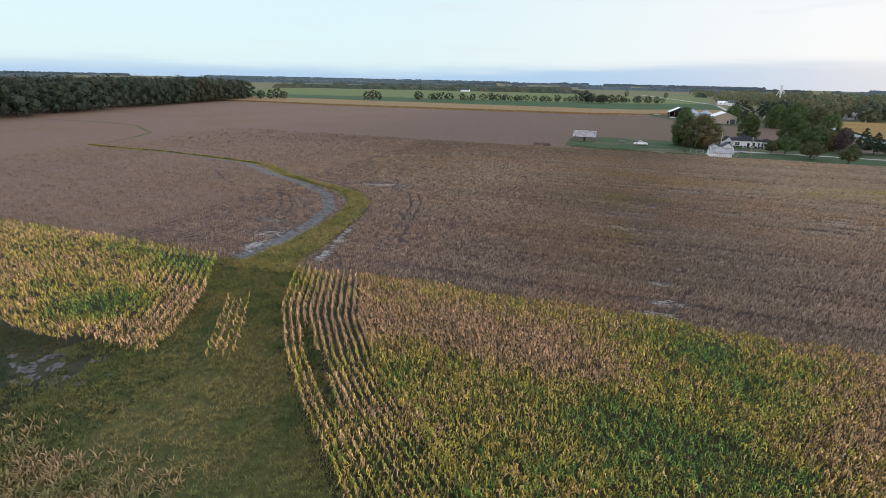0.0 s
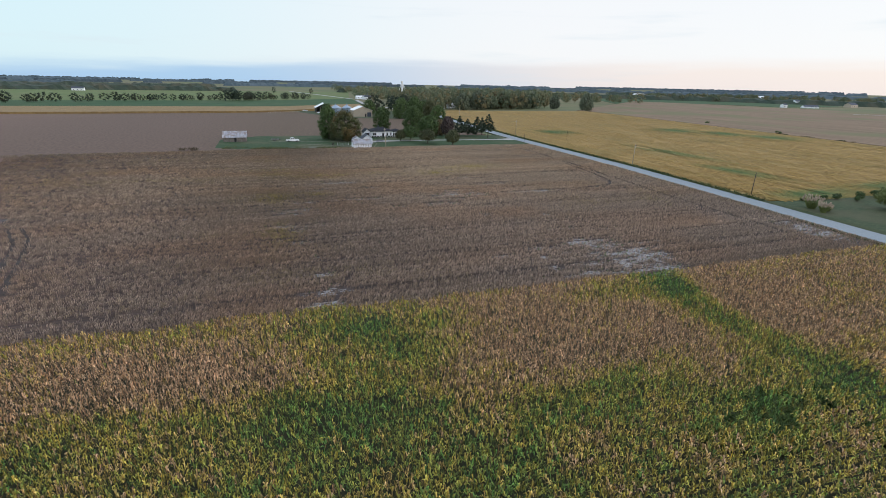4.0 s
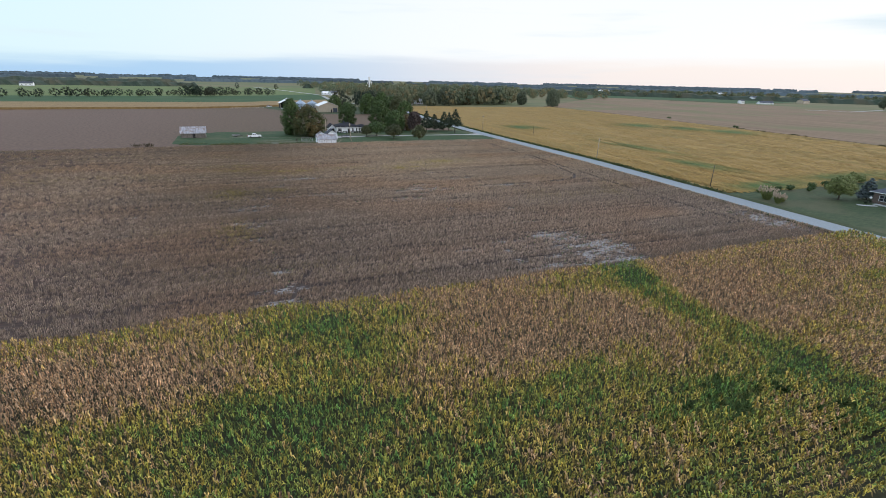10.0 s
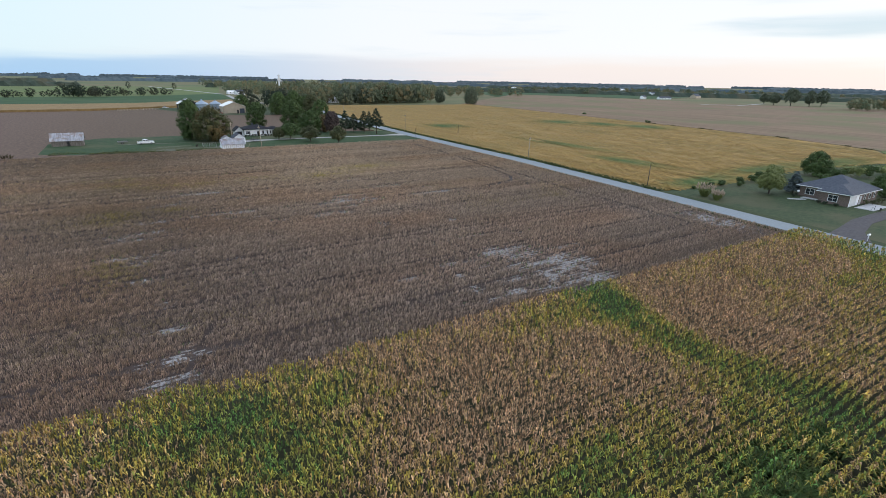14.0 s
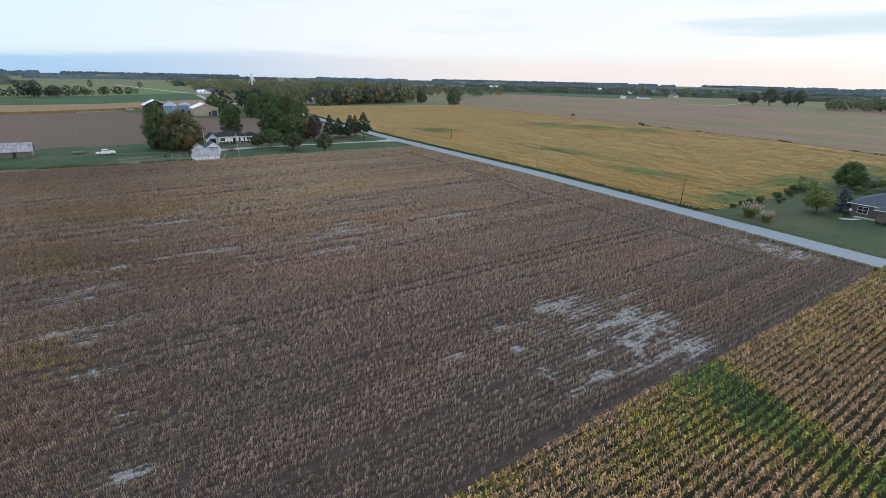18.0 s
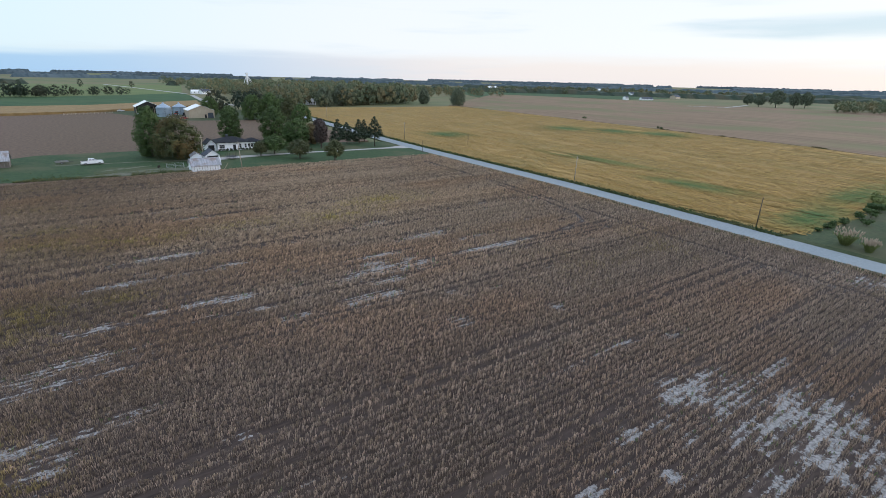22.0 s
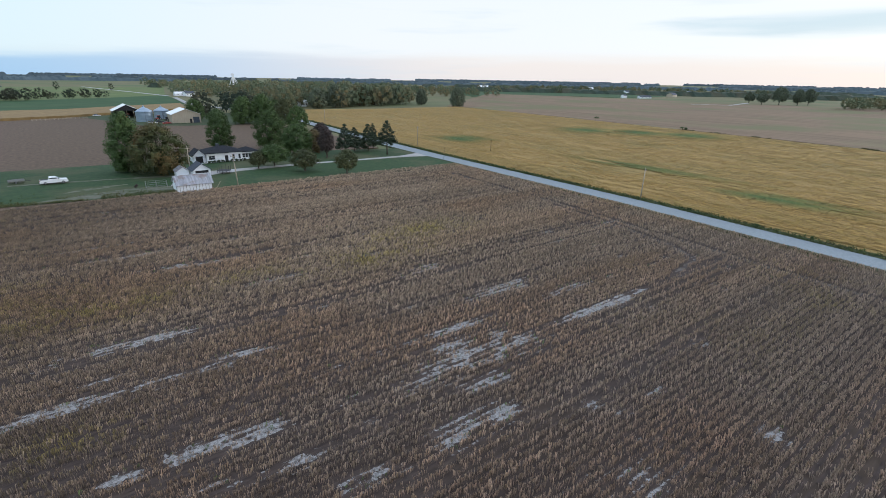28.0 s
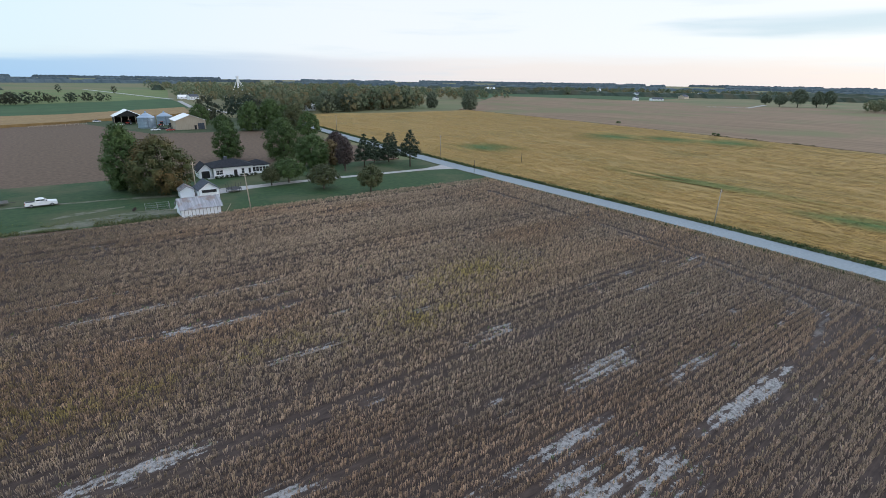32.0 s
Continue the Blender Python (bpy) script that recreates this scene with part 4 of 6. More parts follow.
# bare, pale soil where the crop washed out
cw, ch = 0.45, 0.19
nx, ny = int(201 / cw), int(164 / ch)
gx, gy = np.meshgrid(-80 + np.arange(nx + 1) * cw, EDGE + 1.2 + np.arange(ny + 1) * ch)
b = bareness(gx, gy) - 0.2 * np.cos((gy - EDGE - 1.2) / 0.76 * math.tau)
cells = np.maximum.reduce([b[:-1, :-1], b[1:, :-1], b[:-1, 1:], b[1:, 1:]]) > 0.17
cells &= gx[:-1, :-1] < np.interp(gy[:-1, :-1], [54, 150, 220], [113.0, 120.5, 123.5])
used = np.zeros(gx.shape, bool)
for dy in (0, 1):
    for dx in (0, 1):
        used[dy:dy + ny, dx:dx + nx] |= cells
number = np.cumsum(used.ravel()).reshape(used.shape) - 1
rows_i, cols_i = np.nonzero(cells)
quad = np.stack([number[rows_i, cols_i], number[rows_i, cols_i + 1], number[rows_i + 1, cols_i + 1], number[rows_i + 1, cols_i]], 1)
me = bpy.data.meshes.new("bare_soil")
me.vertices.add(int(used.sum()))
me.vertices.foreach_set("co", np.stack([gx[used], gy[used], 0.02 + 0.05 * lattice(gx[used], gy[used], 0.6, 15)], 1).astype(np.float32).ravel())
me.loops.add(quad.size)
me.loops.foreach_set("vertex_index", quad.astype(np.int32).ravel())
me.polygons.add(len(quad))
me.polygons.foreach_set("loop_start", np.arange(0, quad.size, 4, dtype=np.int32))
me.update(calc_edges=True)
me.attributes.new("bare", "FLOAT", "POINT").data.foreach_set("value", b[used].astype(np.float32))
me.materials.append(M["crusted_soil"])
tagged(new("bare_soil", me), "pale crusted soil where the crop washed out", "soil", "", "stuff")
flat = (np.array([(-0.26, -0.06, 0), (0.05, -0.14, 0), (0.27, 0.04, 0), (-0.05, 0.13, 0)]), np.array([[0, 1, 2, 3]]), np.ones((4, 3)))


# golden soybeans beyond the road, in rows along it
def bushy(seed):
    r = random.Random(seed)
    v, q, t = [], [], []
    for i in range(4):
        a = r.uniform(0, 6.28)
        c = np.array([r.uniform(-0.3, 0.3), r.uniform(-0.4, 0.4), r.uniform(0.3, 0.7)])
        s1 = np.array([math.cos(a), math.sin(a), r.uniform(-0.4, 0.4)]) * 0.24
        s2 = np.array([-math.sin(a), math.cos(a), r.uniform(-0.3, 0.9)]) * 0.24
        tone = r.uniform(0.93, 1.07)
        k = len(v)
        v += [c - s1, c - s2, c + s1, c + s2]
        q.append([k, k + 1, k + 2, k + 3])
        t += [(tone, tone, tone)] * 4
    return np.array(v), np.array(q), np.array(t)


# greener drifts in the golden field: x, y, half-width, half-length
LUSH = ((266, 274, 15, 16), (280, 250, 14, 16), (294, 226, 13, 15), (173, 276, 12, 13), (174, 181, 4.5, 26), (150, 96, 18, 5), (190, 99, 24, 5.5), (230, 95, 24, 6), (345, 150, 6, 40), (160, 130, 6, 14))


def lush(x, y):
    v = np.zeros(x.shape)
    for cx, cy, rx, ry in LUSH:
        v = np.maximum(v, np.exp(-(((x - cx) / rx) ** 2 + ((y - cy) / ry) ** 2)))
    return np.clip(v + (lattice(x, y / 6, 3.0, 31) - 0.5) * 0.5, 0, 1)


n_gold = 30000
x = 131 + 214 * rng.random(n_gold) ** 1.7
y = 90.5 + 401 * rng.random(n_gold) ** 1.2
x = np.round(x / 0.95) * 0.95 + rng.normal(0, 0.08, n_gold)
for cx, cy, rx, ry in LUSH:
    x = np.append(x, cx + rng.normal(0, rx * 0.6, 1300))
    y = np.append(y, cy + rng.normal(0, ry * 0.6, 1300))
keep = (x > np.interp(y, [p[1] for p in ROAD], [p[0] for p in ROAD]) + 6) & (y > np.interp(x, [128, 155, 200, 260, 350], [92.2, 91, 93.2, 84, 60])) & (y < np.interp(x, [150, 190, 258, 348], [480, 508, 497, 502])) & (x < np.interp(y, [84, 102, 158, 248, 420, 504], [262, 292, 312, 323, 342, 346]))
keep &= lattice(x, y / 9, 2.2, 33) > 0.18
x, y = x[keep], y[keep]
deep, ochre, leaf = np.array([0.385, 0.232, 0.064]), np.array([0.460, 0.300, 0.100]), np.array([0.090, 0.150, 0.045])
tint = deep + (ochre - deep) * lattice(x, y / 5, 4.0, 34)[:, None]
furrow = np.clip(lattice(x, y / 90, 1.5, 36) * 0.6 + lattice(x, y / 20, 5.0, 37) * 0.7 - 0.42, 0, 1)
tint = tint + (np.array([0.285, 0.205, 0.062]) - tint) * furrow[:, None]
tint = tint + (leaf - tint) * (lush(x, y) * 0.95)[:, None]
tint = tint * rng.uniform(0.93, 1.07, x.shape)[:, None]
kind = rng.integers(0, 3, x.shape)
for k in range(3):
    w = kind == k
    z = rng.uniform(0.8, 1.1, w.sum())
    wide = z * np.interp(x[w], [130, 220, 350], [1.0, 1.5, 2.4])
    ob = mass("golden_soybean_crop", bushy(k), np.stack([x[w], y[w], np.zeros(w.sum())], 1), rng.uniform(-0.04, 0.04, w.sum()), np.stack([wide * 0.5, wide * 3.2, z * 0.4], 1), tint[w], "gold_leaf")
    tagged(ob, "golden ripening soybeans in long rows", "soybeans", "", "stuff")


# rough grass and weeds
def grass_tuft(seed):
    r = random.Random(seed)
    v, q, t = [], [], []
    for i in range(4):
        a = i * 1.57 + r.uniform(-0.4, 0.4)
        way, across = np.array([math.cos(a), math.sin(a), 0]), np.array([-math.sin(a), math.cos(a), 0])
        tone = r.uniform(0.86, 1.16)
        k = len(v)
        tip = way * r.uniform(0.3, 0.5) + [0, 0, r.uniform(0.5, 0.8)]
        v += [way * 0.03, way * 0.15 + [0, 0, 0.4] + across * 0.045, tip, way * 0.15 + [0, 0, 0.4] - across * 0.045]
        q.append([k, k + 1, k + 2, k + 3])
        t += [(tone, tone, tone)] * 4
    return np.array(v), np.array(q), np.array(t)


def grass(name, x, y, tall, tint, label):
    kind = rng.integers(0, 2, x.shape)
    for k in range(2):
        w = kind == k
        z = tall * rng.uniform(0.6, 1.3, w.sum())
        ob = mass(name, grass_tuft(k), np.stack([x[w], y[w], np.zeros(w.sum())], 1), rng.uniform(0, 6.28, w.sum()), np.stack([z * 1.3, z * 1.3, z], 1), tint[w], "grass")
        tagged(ob, label, "grass", "", "stuff")


def mixed(x, y, seed, tones, size=5.0):
    a, b, c = (np.array(t) for t in tones)
    k = np.clip((lattice(x, y, size, seed) - 0.3) * 2.2, 0, 1)[:, None]
    m = np.clip((lattice(x, y, size * 0.4, seed + 1) - 0.55) * 3, 0, 1)[:, None]
    t = a + (b - a) * k
    return (t + (c - t) * m) * rng.uniform(0.7, 1.3, x.shape)[:, None]


n = 24000
y = rng.uniform(8, 58, n)
x = waterway_x(y) + rng.uniform(-1, 1, n) * (waterway_half(y) + np.where(y < 45, 4.6, 2.0))
x = np.where(x < waterway_x(y), waterway_x(y) + (x - waterway_x(y)) * np.interp(y, [8, 30, 40], [1.5, 1.5, 1.0]), x)
mudhole = np.hypot((x + 48) / 6, (y - 27.5) / 3.2) + (lattice(x, y, 1.5, 41) - 0.5)
keep = mudhole > 0.55
x, y = x[keep], y[keep]
grass("waterway_weeds", x, y, 0.5, mixed(x, y, 42, ((0.15, 0.15, 0.042), (0.22, 0.175, 0.06), (0.09, 0.12, 0.034))), "rank green and brown weeds in the waterway")
n = 6000
y = rng.uniform(17, 31, n)
x = rng.uniform(-75, -36, n)
mudhole = np.hypot((x + 48) / 6, (y - 27.5) / 3.2) + (lattice(x, y, 1.5, 41) - 0.5)
keep = mudhole > 0.5
x, y = x[keep], y[keep]
grass("low_weeds", x, y, 0.42, mixed(x, y, 44, ((0.032, 0.055, 0.016), (0.055, 0.075, 0.022), (0.11, 0.095, 0.03))), "dark green weeds round the wet hollow")
for hx, hy, hr in ((45.2, 27.3, 2.4), (38.4, 24.6, 2.2), (44.9, 23.7, 2.0), (41.6, 23.2, 2.2), (51, 25.5, 2.0), (52, 20, 2.0)):
    a, d = rng.uniform(0, 6.28, 260), hr * np.sqrt(rng.random(260))
    x, y = hx + 1.4 * d * np.cos(a), hy + d * np.sin(a)
    grass("gap_weeds", x, y, 1.3, mixed(x, y, 43, ((0.06, 0.105, 0.03), (0.09, 0.14, 0.04), (0.17, 0.18, 0.05)), 1.5), "dark green weeds in a gap of the corn")
n = 1100
x, y = rng.uniform(-44, -25, n), rng.normal(16.5, 2.2, n)
grass("dry_weeds", x, y, 0.8, mixed(x, y, 53, ((0.36, 0.25, 0.13), (0.28, 0.21, 0.09), (0.15, 0.16, 0.05))), "dry tan weeds at the waterway's side")
n = 900
a, d = rng.uniform(0, 6.28, n), np.sqrt(rng.random(n))
x, y = -48 + 6.2 * d * np.cos(a), 27.5 + 3.2 * d * np.sin(a)
keep = lattice(x, y, 1.2, 45) > 0.62
ob = mass("mud_patches", flat, np.stack([x[keep], y[keep], 0.03 + rng.uniform(0, 0.012, keep.sum())], 1), rng.uniform(0, 6.28, keep.sum()), rng.uniform(0.7, 1.6, keep.sum()), None, "mud")
tagged(ob, "grey drying mud in the wet hollow", "mud", "", "stuff")
n = 6500
k = rng.random(n) ** 1.3 * (len(CREEK) - 1.01)
i = k.astype(int)
cx, cy = np.array([p[0] for p in CREEK]), np.array([p[1] for p in CREEK])
x = cx[i] + (cx[i + 1] - cx[i]) * (k - i)
y = cy[i] + (cy[i + 1] - cy[i]) * (k - i)
half = np.interp(k, [0, 2, 5, 9, 13], [5.0, 3.4, 2.6, 2.0, 1.2])
x, y = x + rng.uniform(-0.9, 1.0, n) * half, y + rng.uniform(-0.5, 0.5, n) * half * 0.6
keep = line_gap(x, y, (CREEK_BED,)) > 1.1
x, y = x[keep], y[keep]
grass("creek_grass", x, y, 0.8, mixed(x, y, 46, ((0.29, 0.24, 0.07), (0.21, 0.20, 0.055), (0.34, 0.27, 0.10))), "tall yellow-green grass along the creek")
for off, wide, tall, count in ((4.3, 1.5, 0.8, 5200), (-3.75, 0.6, 0.3, 1600)):
    y = rng.uniform(20, 400, count)
    x = np.interp(y, [p[1] for p in ROAD], [p[0] for p in ROAD]) + off + rng.uniform(-1, 1, count) * wide
    keep = ~((off < 0) & (np.abs(y - 242.5) < 6)) & ~((off > 0) & (y < 93))
    x, y = x[keep], y[keep]
    grass("verge_grass", x, y, tall, mixed(x, y, 48, ((0.04, 0.065, 0.018), (0.06, 0.085, 0.024), (0.10, 0.10, 0.035))), "dark green grass along the road edge")
# ragged weeds where the golden beans end
y = rng.uniform(100, 252, 2600)
x = np.interp(y, [84, 102, 120, 158, 197, 248], [263, 295, 304, 315, 321, 326]) + rng.normal(0, 1.0, y.shape)
keep = (lattice(y, y * 0, 9.0, 55) > 0.42) & (lattice(y, y * 0, 2.0, 56) > 0.45)
x, y = x[keep], y[keep]
grass("boundary_weeds", x, y, 0.8, mixed(x, y, 57, ((0.09, 0.085, 0.035), (0.13, 0.10, 0.045), (0.07, 0.085, 0.03))), "dark ragged weeds along the field boundary")
n = 2600
x = rng.uniform(-16, 40, n)
y = np.interp(x, [-24, -10, 36, 40], [229, 224.5, 220.5, 220.3]) + rng.exponential(2.2, n)
keep = lattice(x, y, 3, 50) > 0.4
x, y = x[keep], y[keep]
grass("yard_weeds", x, y, 0.6, mixed(x, y, 51, ((0.075, 0.10, 0.03), (0.12, 0.115, 0.045), (0.06, 0.085, 0.025))), "rough weeds along the field edge")
x, y = rng.normal(0, 0.8, 18) + np.repeat([-30, -26], 9), rng.normal(0, 0.5, 18) + np.repeat([223.5, 222.5], 9)
grass("tall_weeds", x, y, 2.2, np.tile(np.array([[0.09, 0.075, 0.04]]), (18, 1)), "tall dark weeds standing in the beans")


# ---- trees ----
def leaf_cloud(centres, radii, count, leaf, seed, flat=0.75, outward=0.0):
    """Leaf quads gathered in clumps: thick towards each clump's skin, with gaps between the clumps."""
    r = np.random.default_rng(seed)
    centres, radii = np.array(centres, float), np.array(radii, float)
    pick = r.choice(len(centres), count, p=radii ** 2 / (radii ** 2).sum())
    way = r.normal(0, 1, (count, 3))
    away = (centres - centres.mean(0)) / (np.abs(centres - centres.mean(0)).max(0) + 1e-6)
    away /= np.linalg.norm(away, axis=1)[:, None] + 0.3
    way += away[pick] * outward
    way /= np.linalg.norm(way, axis=1)[:, None]
    reach = radii[pick] * r.uniform(0.55, 1.08, count)
    at = centres[pick] + way * reach[:, None] * np.array([1, 1, flat])
    face = way + r.normal(0, 0.38, (count, 3)) + np.array([0, 0, 0.35])
    face /= np.linalg.norm(face, axis=1)[:, None]
    side = np.cross(face, r.normal(0, 1, (count, 3)))
    side /= np.linalg.norm(side, axis=1)[:, None] + 1e-9
    over = np.cross(face, side)
    size = leaf * r.uniform(0.6, 1.35, count)[:, None]
    v = np.stack([at - side * size * 0.5, at - over * size * 0.32, at + side * size * 0.5, at + over * size * 0.36], 1).reshape(-1, 3)
    heart = np.array([(-1, -1, -1), (1, -1, -1), (1, 1, -1), (-1, 1, -1), (-1, -1, 1), (1, -1, 1), (1, 1, 1), (-1, 1, 1)]) * 0.577
    quad = np.array([(3, 2, 1, 0), (4, 5, 6, 7), (0, 1, 5, 4), (1, 2, 6, 5), (2, 3, 7, 6), (3, 0, 4, 7)])
    knobs = centres[:, None] + heart[None] * (radii * 0.62)[:, None, None] * r.uniform(0.75, 1.15, (len(centres), 8, 1)) * np.array([1, 1, flat])
    return np.concatenate([v, knobs[:, quad].reshape(-1, 3)])


def quads_ob(name, v, mat, parent=None, label=""):
    me = bpy.data.meshes.new(name)
    n = len(v) // 4
    me.vertices.add(n * 4)
    me.vertices.foreach_set("co", v.astype(np.float32).ravel())
    me.loops.add(n * 4)
    me.loops.foreach_set("vertex_index", np.arange(n * 4, dtype=np.int32))
    me.polygons.add(n)
    me.polygons.foreach_set("loop_start", np.arange(0, n * 4, 4, dtype=np.int32))
    me.update(calc_edges=True)
    me.materials.append(M[mat])
    ob = new(name, me)
    ob.parent = parent
    return tagged(ob, label)


def broadleaf(x, y, h, r, mat, label, seed, leaves=2600, leaf=0.6, clear=0.0, spread=1.0, category="tree"):
    rr = random.Random(seed)
    t = thing("tree", label, category, pose(x, y, 0, 0, 0, rr.uniform(0, 360)))
    lean = (rr.uniform(-0.3, 0.3), rr.uniform(-0.3, 0.3))
    trunk_r = 0.018 * h + 0.08
    Shape().tube([(0, 0, -0.3), (0, 0, 0.15), (lean[0] * 0.4, lean[1] * 0.4, h * 0.25), (lean[0], lean[1], h * 0.55), (lean[0], lean[1], h * 0.8)],
                 [trunk_r * 1.5, trunk_r * 1.1, trunk_r * 0.9, trunk_r * 0.55, 0.05], 8).ob("trunk", "bark", t, smooth=True)
    centres, radii = [], []
    limbs = 6
    for i in range(limbs):
        a = math.tau * i / limbs + rr.uniform(-0.4, 0.4)
        z0 = h * rr.uniform(clear + 0.06, 0.45)
        out = r * rr.uniform(0.55, 0.8)
        z1 = h * rr.uniform(0.36, 0.72)
        Shape().tube([(lean[0] * 0.5, lean[1] * 0.5, z0), (out * 0.5 * math.cos(a), out * 0.5 * math.sin(a), (z0 + z1) / 2 + 0.3), (out * math.cos(a), out * math.sin(a), z1)],
                     [trunk_r * 0.5, trunk_r * 0.3, 0.04], 5).ob("limb", "bark", t, smooth=True)
    low, top = h * clear, h
    leaves, leaf = int(leaves * 2.3), leaf * 0.78
    for i in range(58):
        z = (i + 0.5) / 58
        wide = math.sin(math.pi * (0.20 + 0.74 * z) ** 0.95) ** 0.62
        a = i * 2.39996 + rr.uniform(-0.25, 0.25)
        rad = (r * 0.42 + h * 0.10) * rr.uniform(0.36, 0.52) * (0.75 + 0.35 * wide)
        d = max(0.0, r * wide * rr.uniform(0.82, 1.08) - rad * 0.75) * spread
        zz = low + rad * 0.55 + (top - low - rad * 1.3) * z
        centres.append((d * math.cos(a), d * math.sin(a), zz))
        radii.append(rad)
        if i % 5 == 0:
            centres.append((d * 0.35 * math.cos(a + 2), d * 0.35 * math.sin(a + 2), zz))
            radii.append(rad * 1.25)
    quads_ob("crown", leaf_cloud(centres, radii, leaves, leaf, seed, 0.8, 0.9), mat, t)
    return t


def conifer(x, y, h, r, mat, label, seed, open_low=0.14, ragged=0.35, leaves=2600):
    rr = random.Random(seed)
    t = thing("conifer_tree", label, "tree", pose(x, y, 0, 0, 0, rr.uniform(0, 360)))
    Shape().tube([(0, 0, -0.3), (0, 0, h * 0.5), (0.05, 0, h * 0.97)], [0.02 * h, 0.013 * h, 0.02], 7).ob("trunk", "bark", t, smooth=True)
    centres, radii = [], []
    for i in range(34):
        z = (i + rr.random()) / 34
        wide = r * (1 - z) ** 0.75 * (1 - ragged * rr.random())
        a = i * 2.4
        rad = max(0.32, r * 0.34 * (1 - 0.65 * z))
        centres.append((wide * 0.72 * math.cos(a), wide * 0.72 * math.sin(a), h * open_low + rad * 0.6 + (h * (1 - open_low) - rad * 1.1) * z))
        radii.append(rad)
    quads_ob("crown", leaf_cloud(centres, radii, leaves, 0.42, seed, 0.55), mat, t)
    return t


def shrub(x, y, h, r, mat, label, seed, leaves=420, leaf=0.28, name="shrub", z=0.0):
    rr = random.Random(seed)
    t = thing(name, label, "shrub", pose(x, y, z))
    s = Shape()
    for i in range(4):
        a = rr.uniform(0, 6.28)
        s.tube([(0, 0, -0.1), (r * 0.4 * math.cos(a), r * 0.4 * math.sin(a), h * 0.6)], [0.04, 0.015], 4)
    s.ob("stem", "bark", t)
    centres = [(rr.uniform(-0.5, 0.5) * r, rr.uniform(-0.5, 0.5) * r, h * rr.uniform(0.35, 0.7)) for _ in range(7)]
    quads_ob("crown", leaf_cloud(centres, [min(r, h) * rr.uniform(0.3, 0.5) for _ in centres], leaves, leaf, seed), mat, t)
    return t


broadleaf(31.6, 258, 17.6, 5.3, "leaf_green", "tall dark green maple beside the gravel farmyard", 1, 3600)
broadleaf(38.5, 250, 15.0, 8.4, "leaf_turning", "broad olive-green maple turning brown in the yard", 2, 4600)
broadleaf(67, 296, 14.2, 5.2, "leaf_green", "green shade tree behind the white farmhouse", 3, 3000)
broadleaf(84, 287, 15.6, 6.8, "leaf_green", "tall green tree behind the farmhouse porch", 4, 3800)
broadleaf(87, 267, 11.4, 6.2, "leaf_green", "dark green spreading tree beside the drive", 5, 3200)
broadleaf(94, 268, 9.0, 4.0, "leaf_gold", "bronze-brown autumn tree among the yard trees", 6, 1800)
broadleaf(92.5, 253.5, 11.4, 2.9, "leaf_purple", "narrow dull purple-grey tree by the drive", 7, 1700, clear=0.2)
broadleaf(108, 294, 8.8, 4.2, "leaf_purple", "round dark purple-leaved plum tree", 8, 1800)
broadleaf(70.5, 245, 7.4, 5.3, "leaf_green", "low spreading green tree beside the driveway", 9, 2200, 0.42, 0.2)
broadleaf(65, 243.5, 5.6, 2.8, "leaf_olive", "small grey-green tree near the driveway", 10, 1200, 0.4, 0.2)
broadleaf(75.6, 232, 7.0, 4.6, "leaf_olive", "small olive fruit tree on the lawn", 11, 2000, 0.4, 0.2)
broadleaf(84.6, 221.5, 7.6, 3.6, "leaf_olive", "thin olive fruit tree at the field edge", 12, 1500, 0.4, 0.2)
broadleaf(105, 398, 16.5, 7.6, "leaf_green", "large green tree in the farm windbreak", 13, 3200, 0.7)
broadleaf(117, 400, 17.5, 8.0, "leaf_green", "large dark tree in the farm windbreak", 14, 3000, 0.7)
broadleaf(127, 390, 15, 7.0, "leaf_olive", "large olive tree in the farm windbreak", 15, 2600, 0.7)
broadleaf(124, 362, 12.5, 6.5, "leaf_green", "green tree near the road bend", 16, 2200, 0.65)
broadleaf(88, 446, 13, 6.5, "leaf_green", "dark green tree beside the tan shed", 17, 2000, 0.7)
broadleaf(93, 412, 8.5, 6.0, "leaf_green", "low dark green tree beside the tan shed", 18, 2000, 0.6)
broadleaf(132, 420, 13, 6.0, "leaf_green", "green tree between shed and road", 19, 1800, 0.7)
conifer(102, 258, 11.4, 5.0, "needle", "dark green pine beside the farm lawn", 21)
conifer(108.5, 263, 9.6, 5.6, "needle", "bushy dark pine on the farm lawn", 22, 0.05)
conifer(114, 262, 10.8, 5.4, "needle", "dark ragged pine on the farm lawn", 23, 0.12)
conifer(119.5, 268, 10.2, 3.8, "needle", "slender sparse pine near the road", 24, 0.3, 0.6, 900)
conifer(115.2, 249.5, 12.9, 5.6, "needle", "tall dark pine at the drive's mouth", 25, 0.24, 0.5)

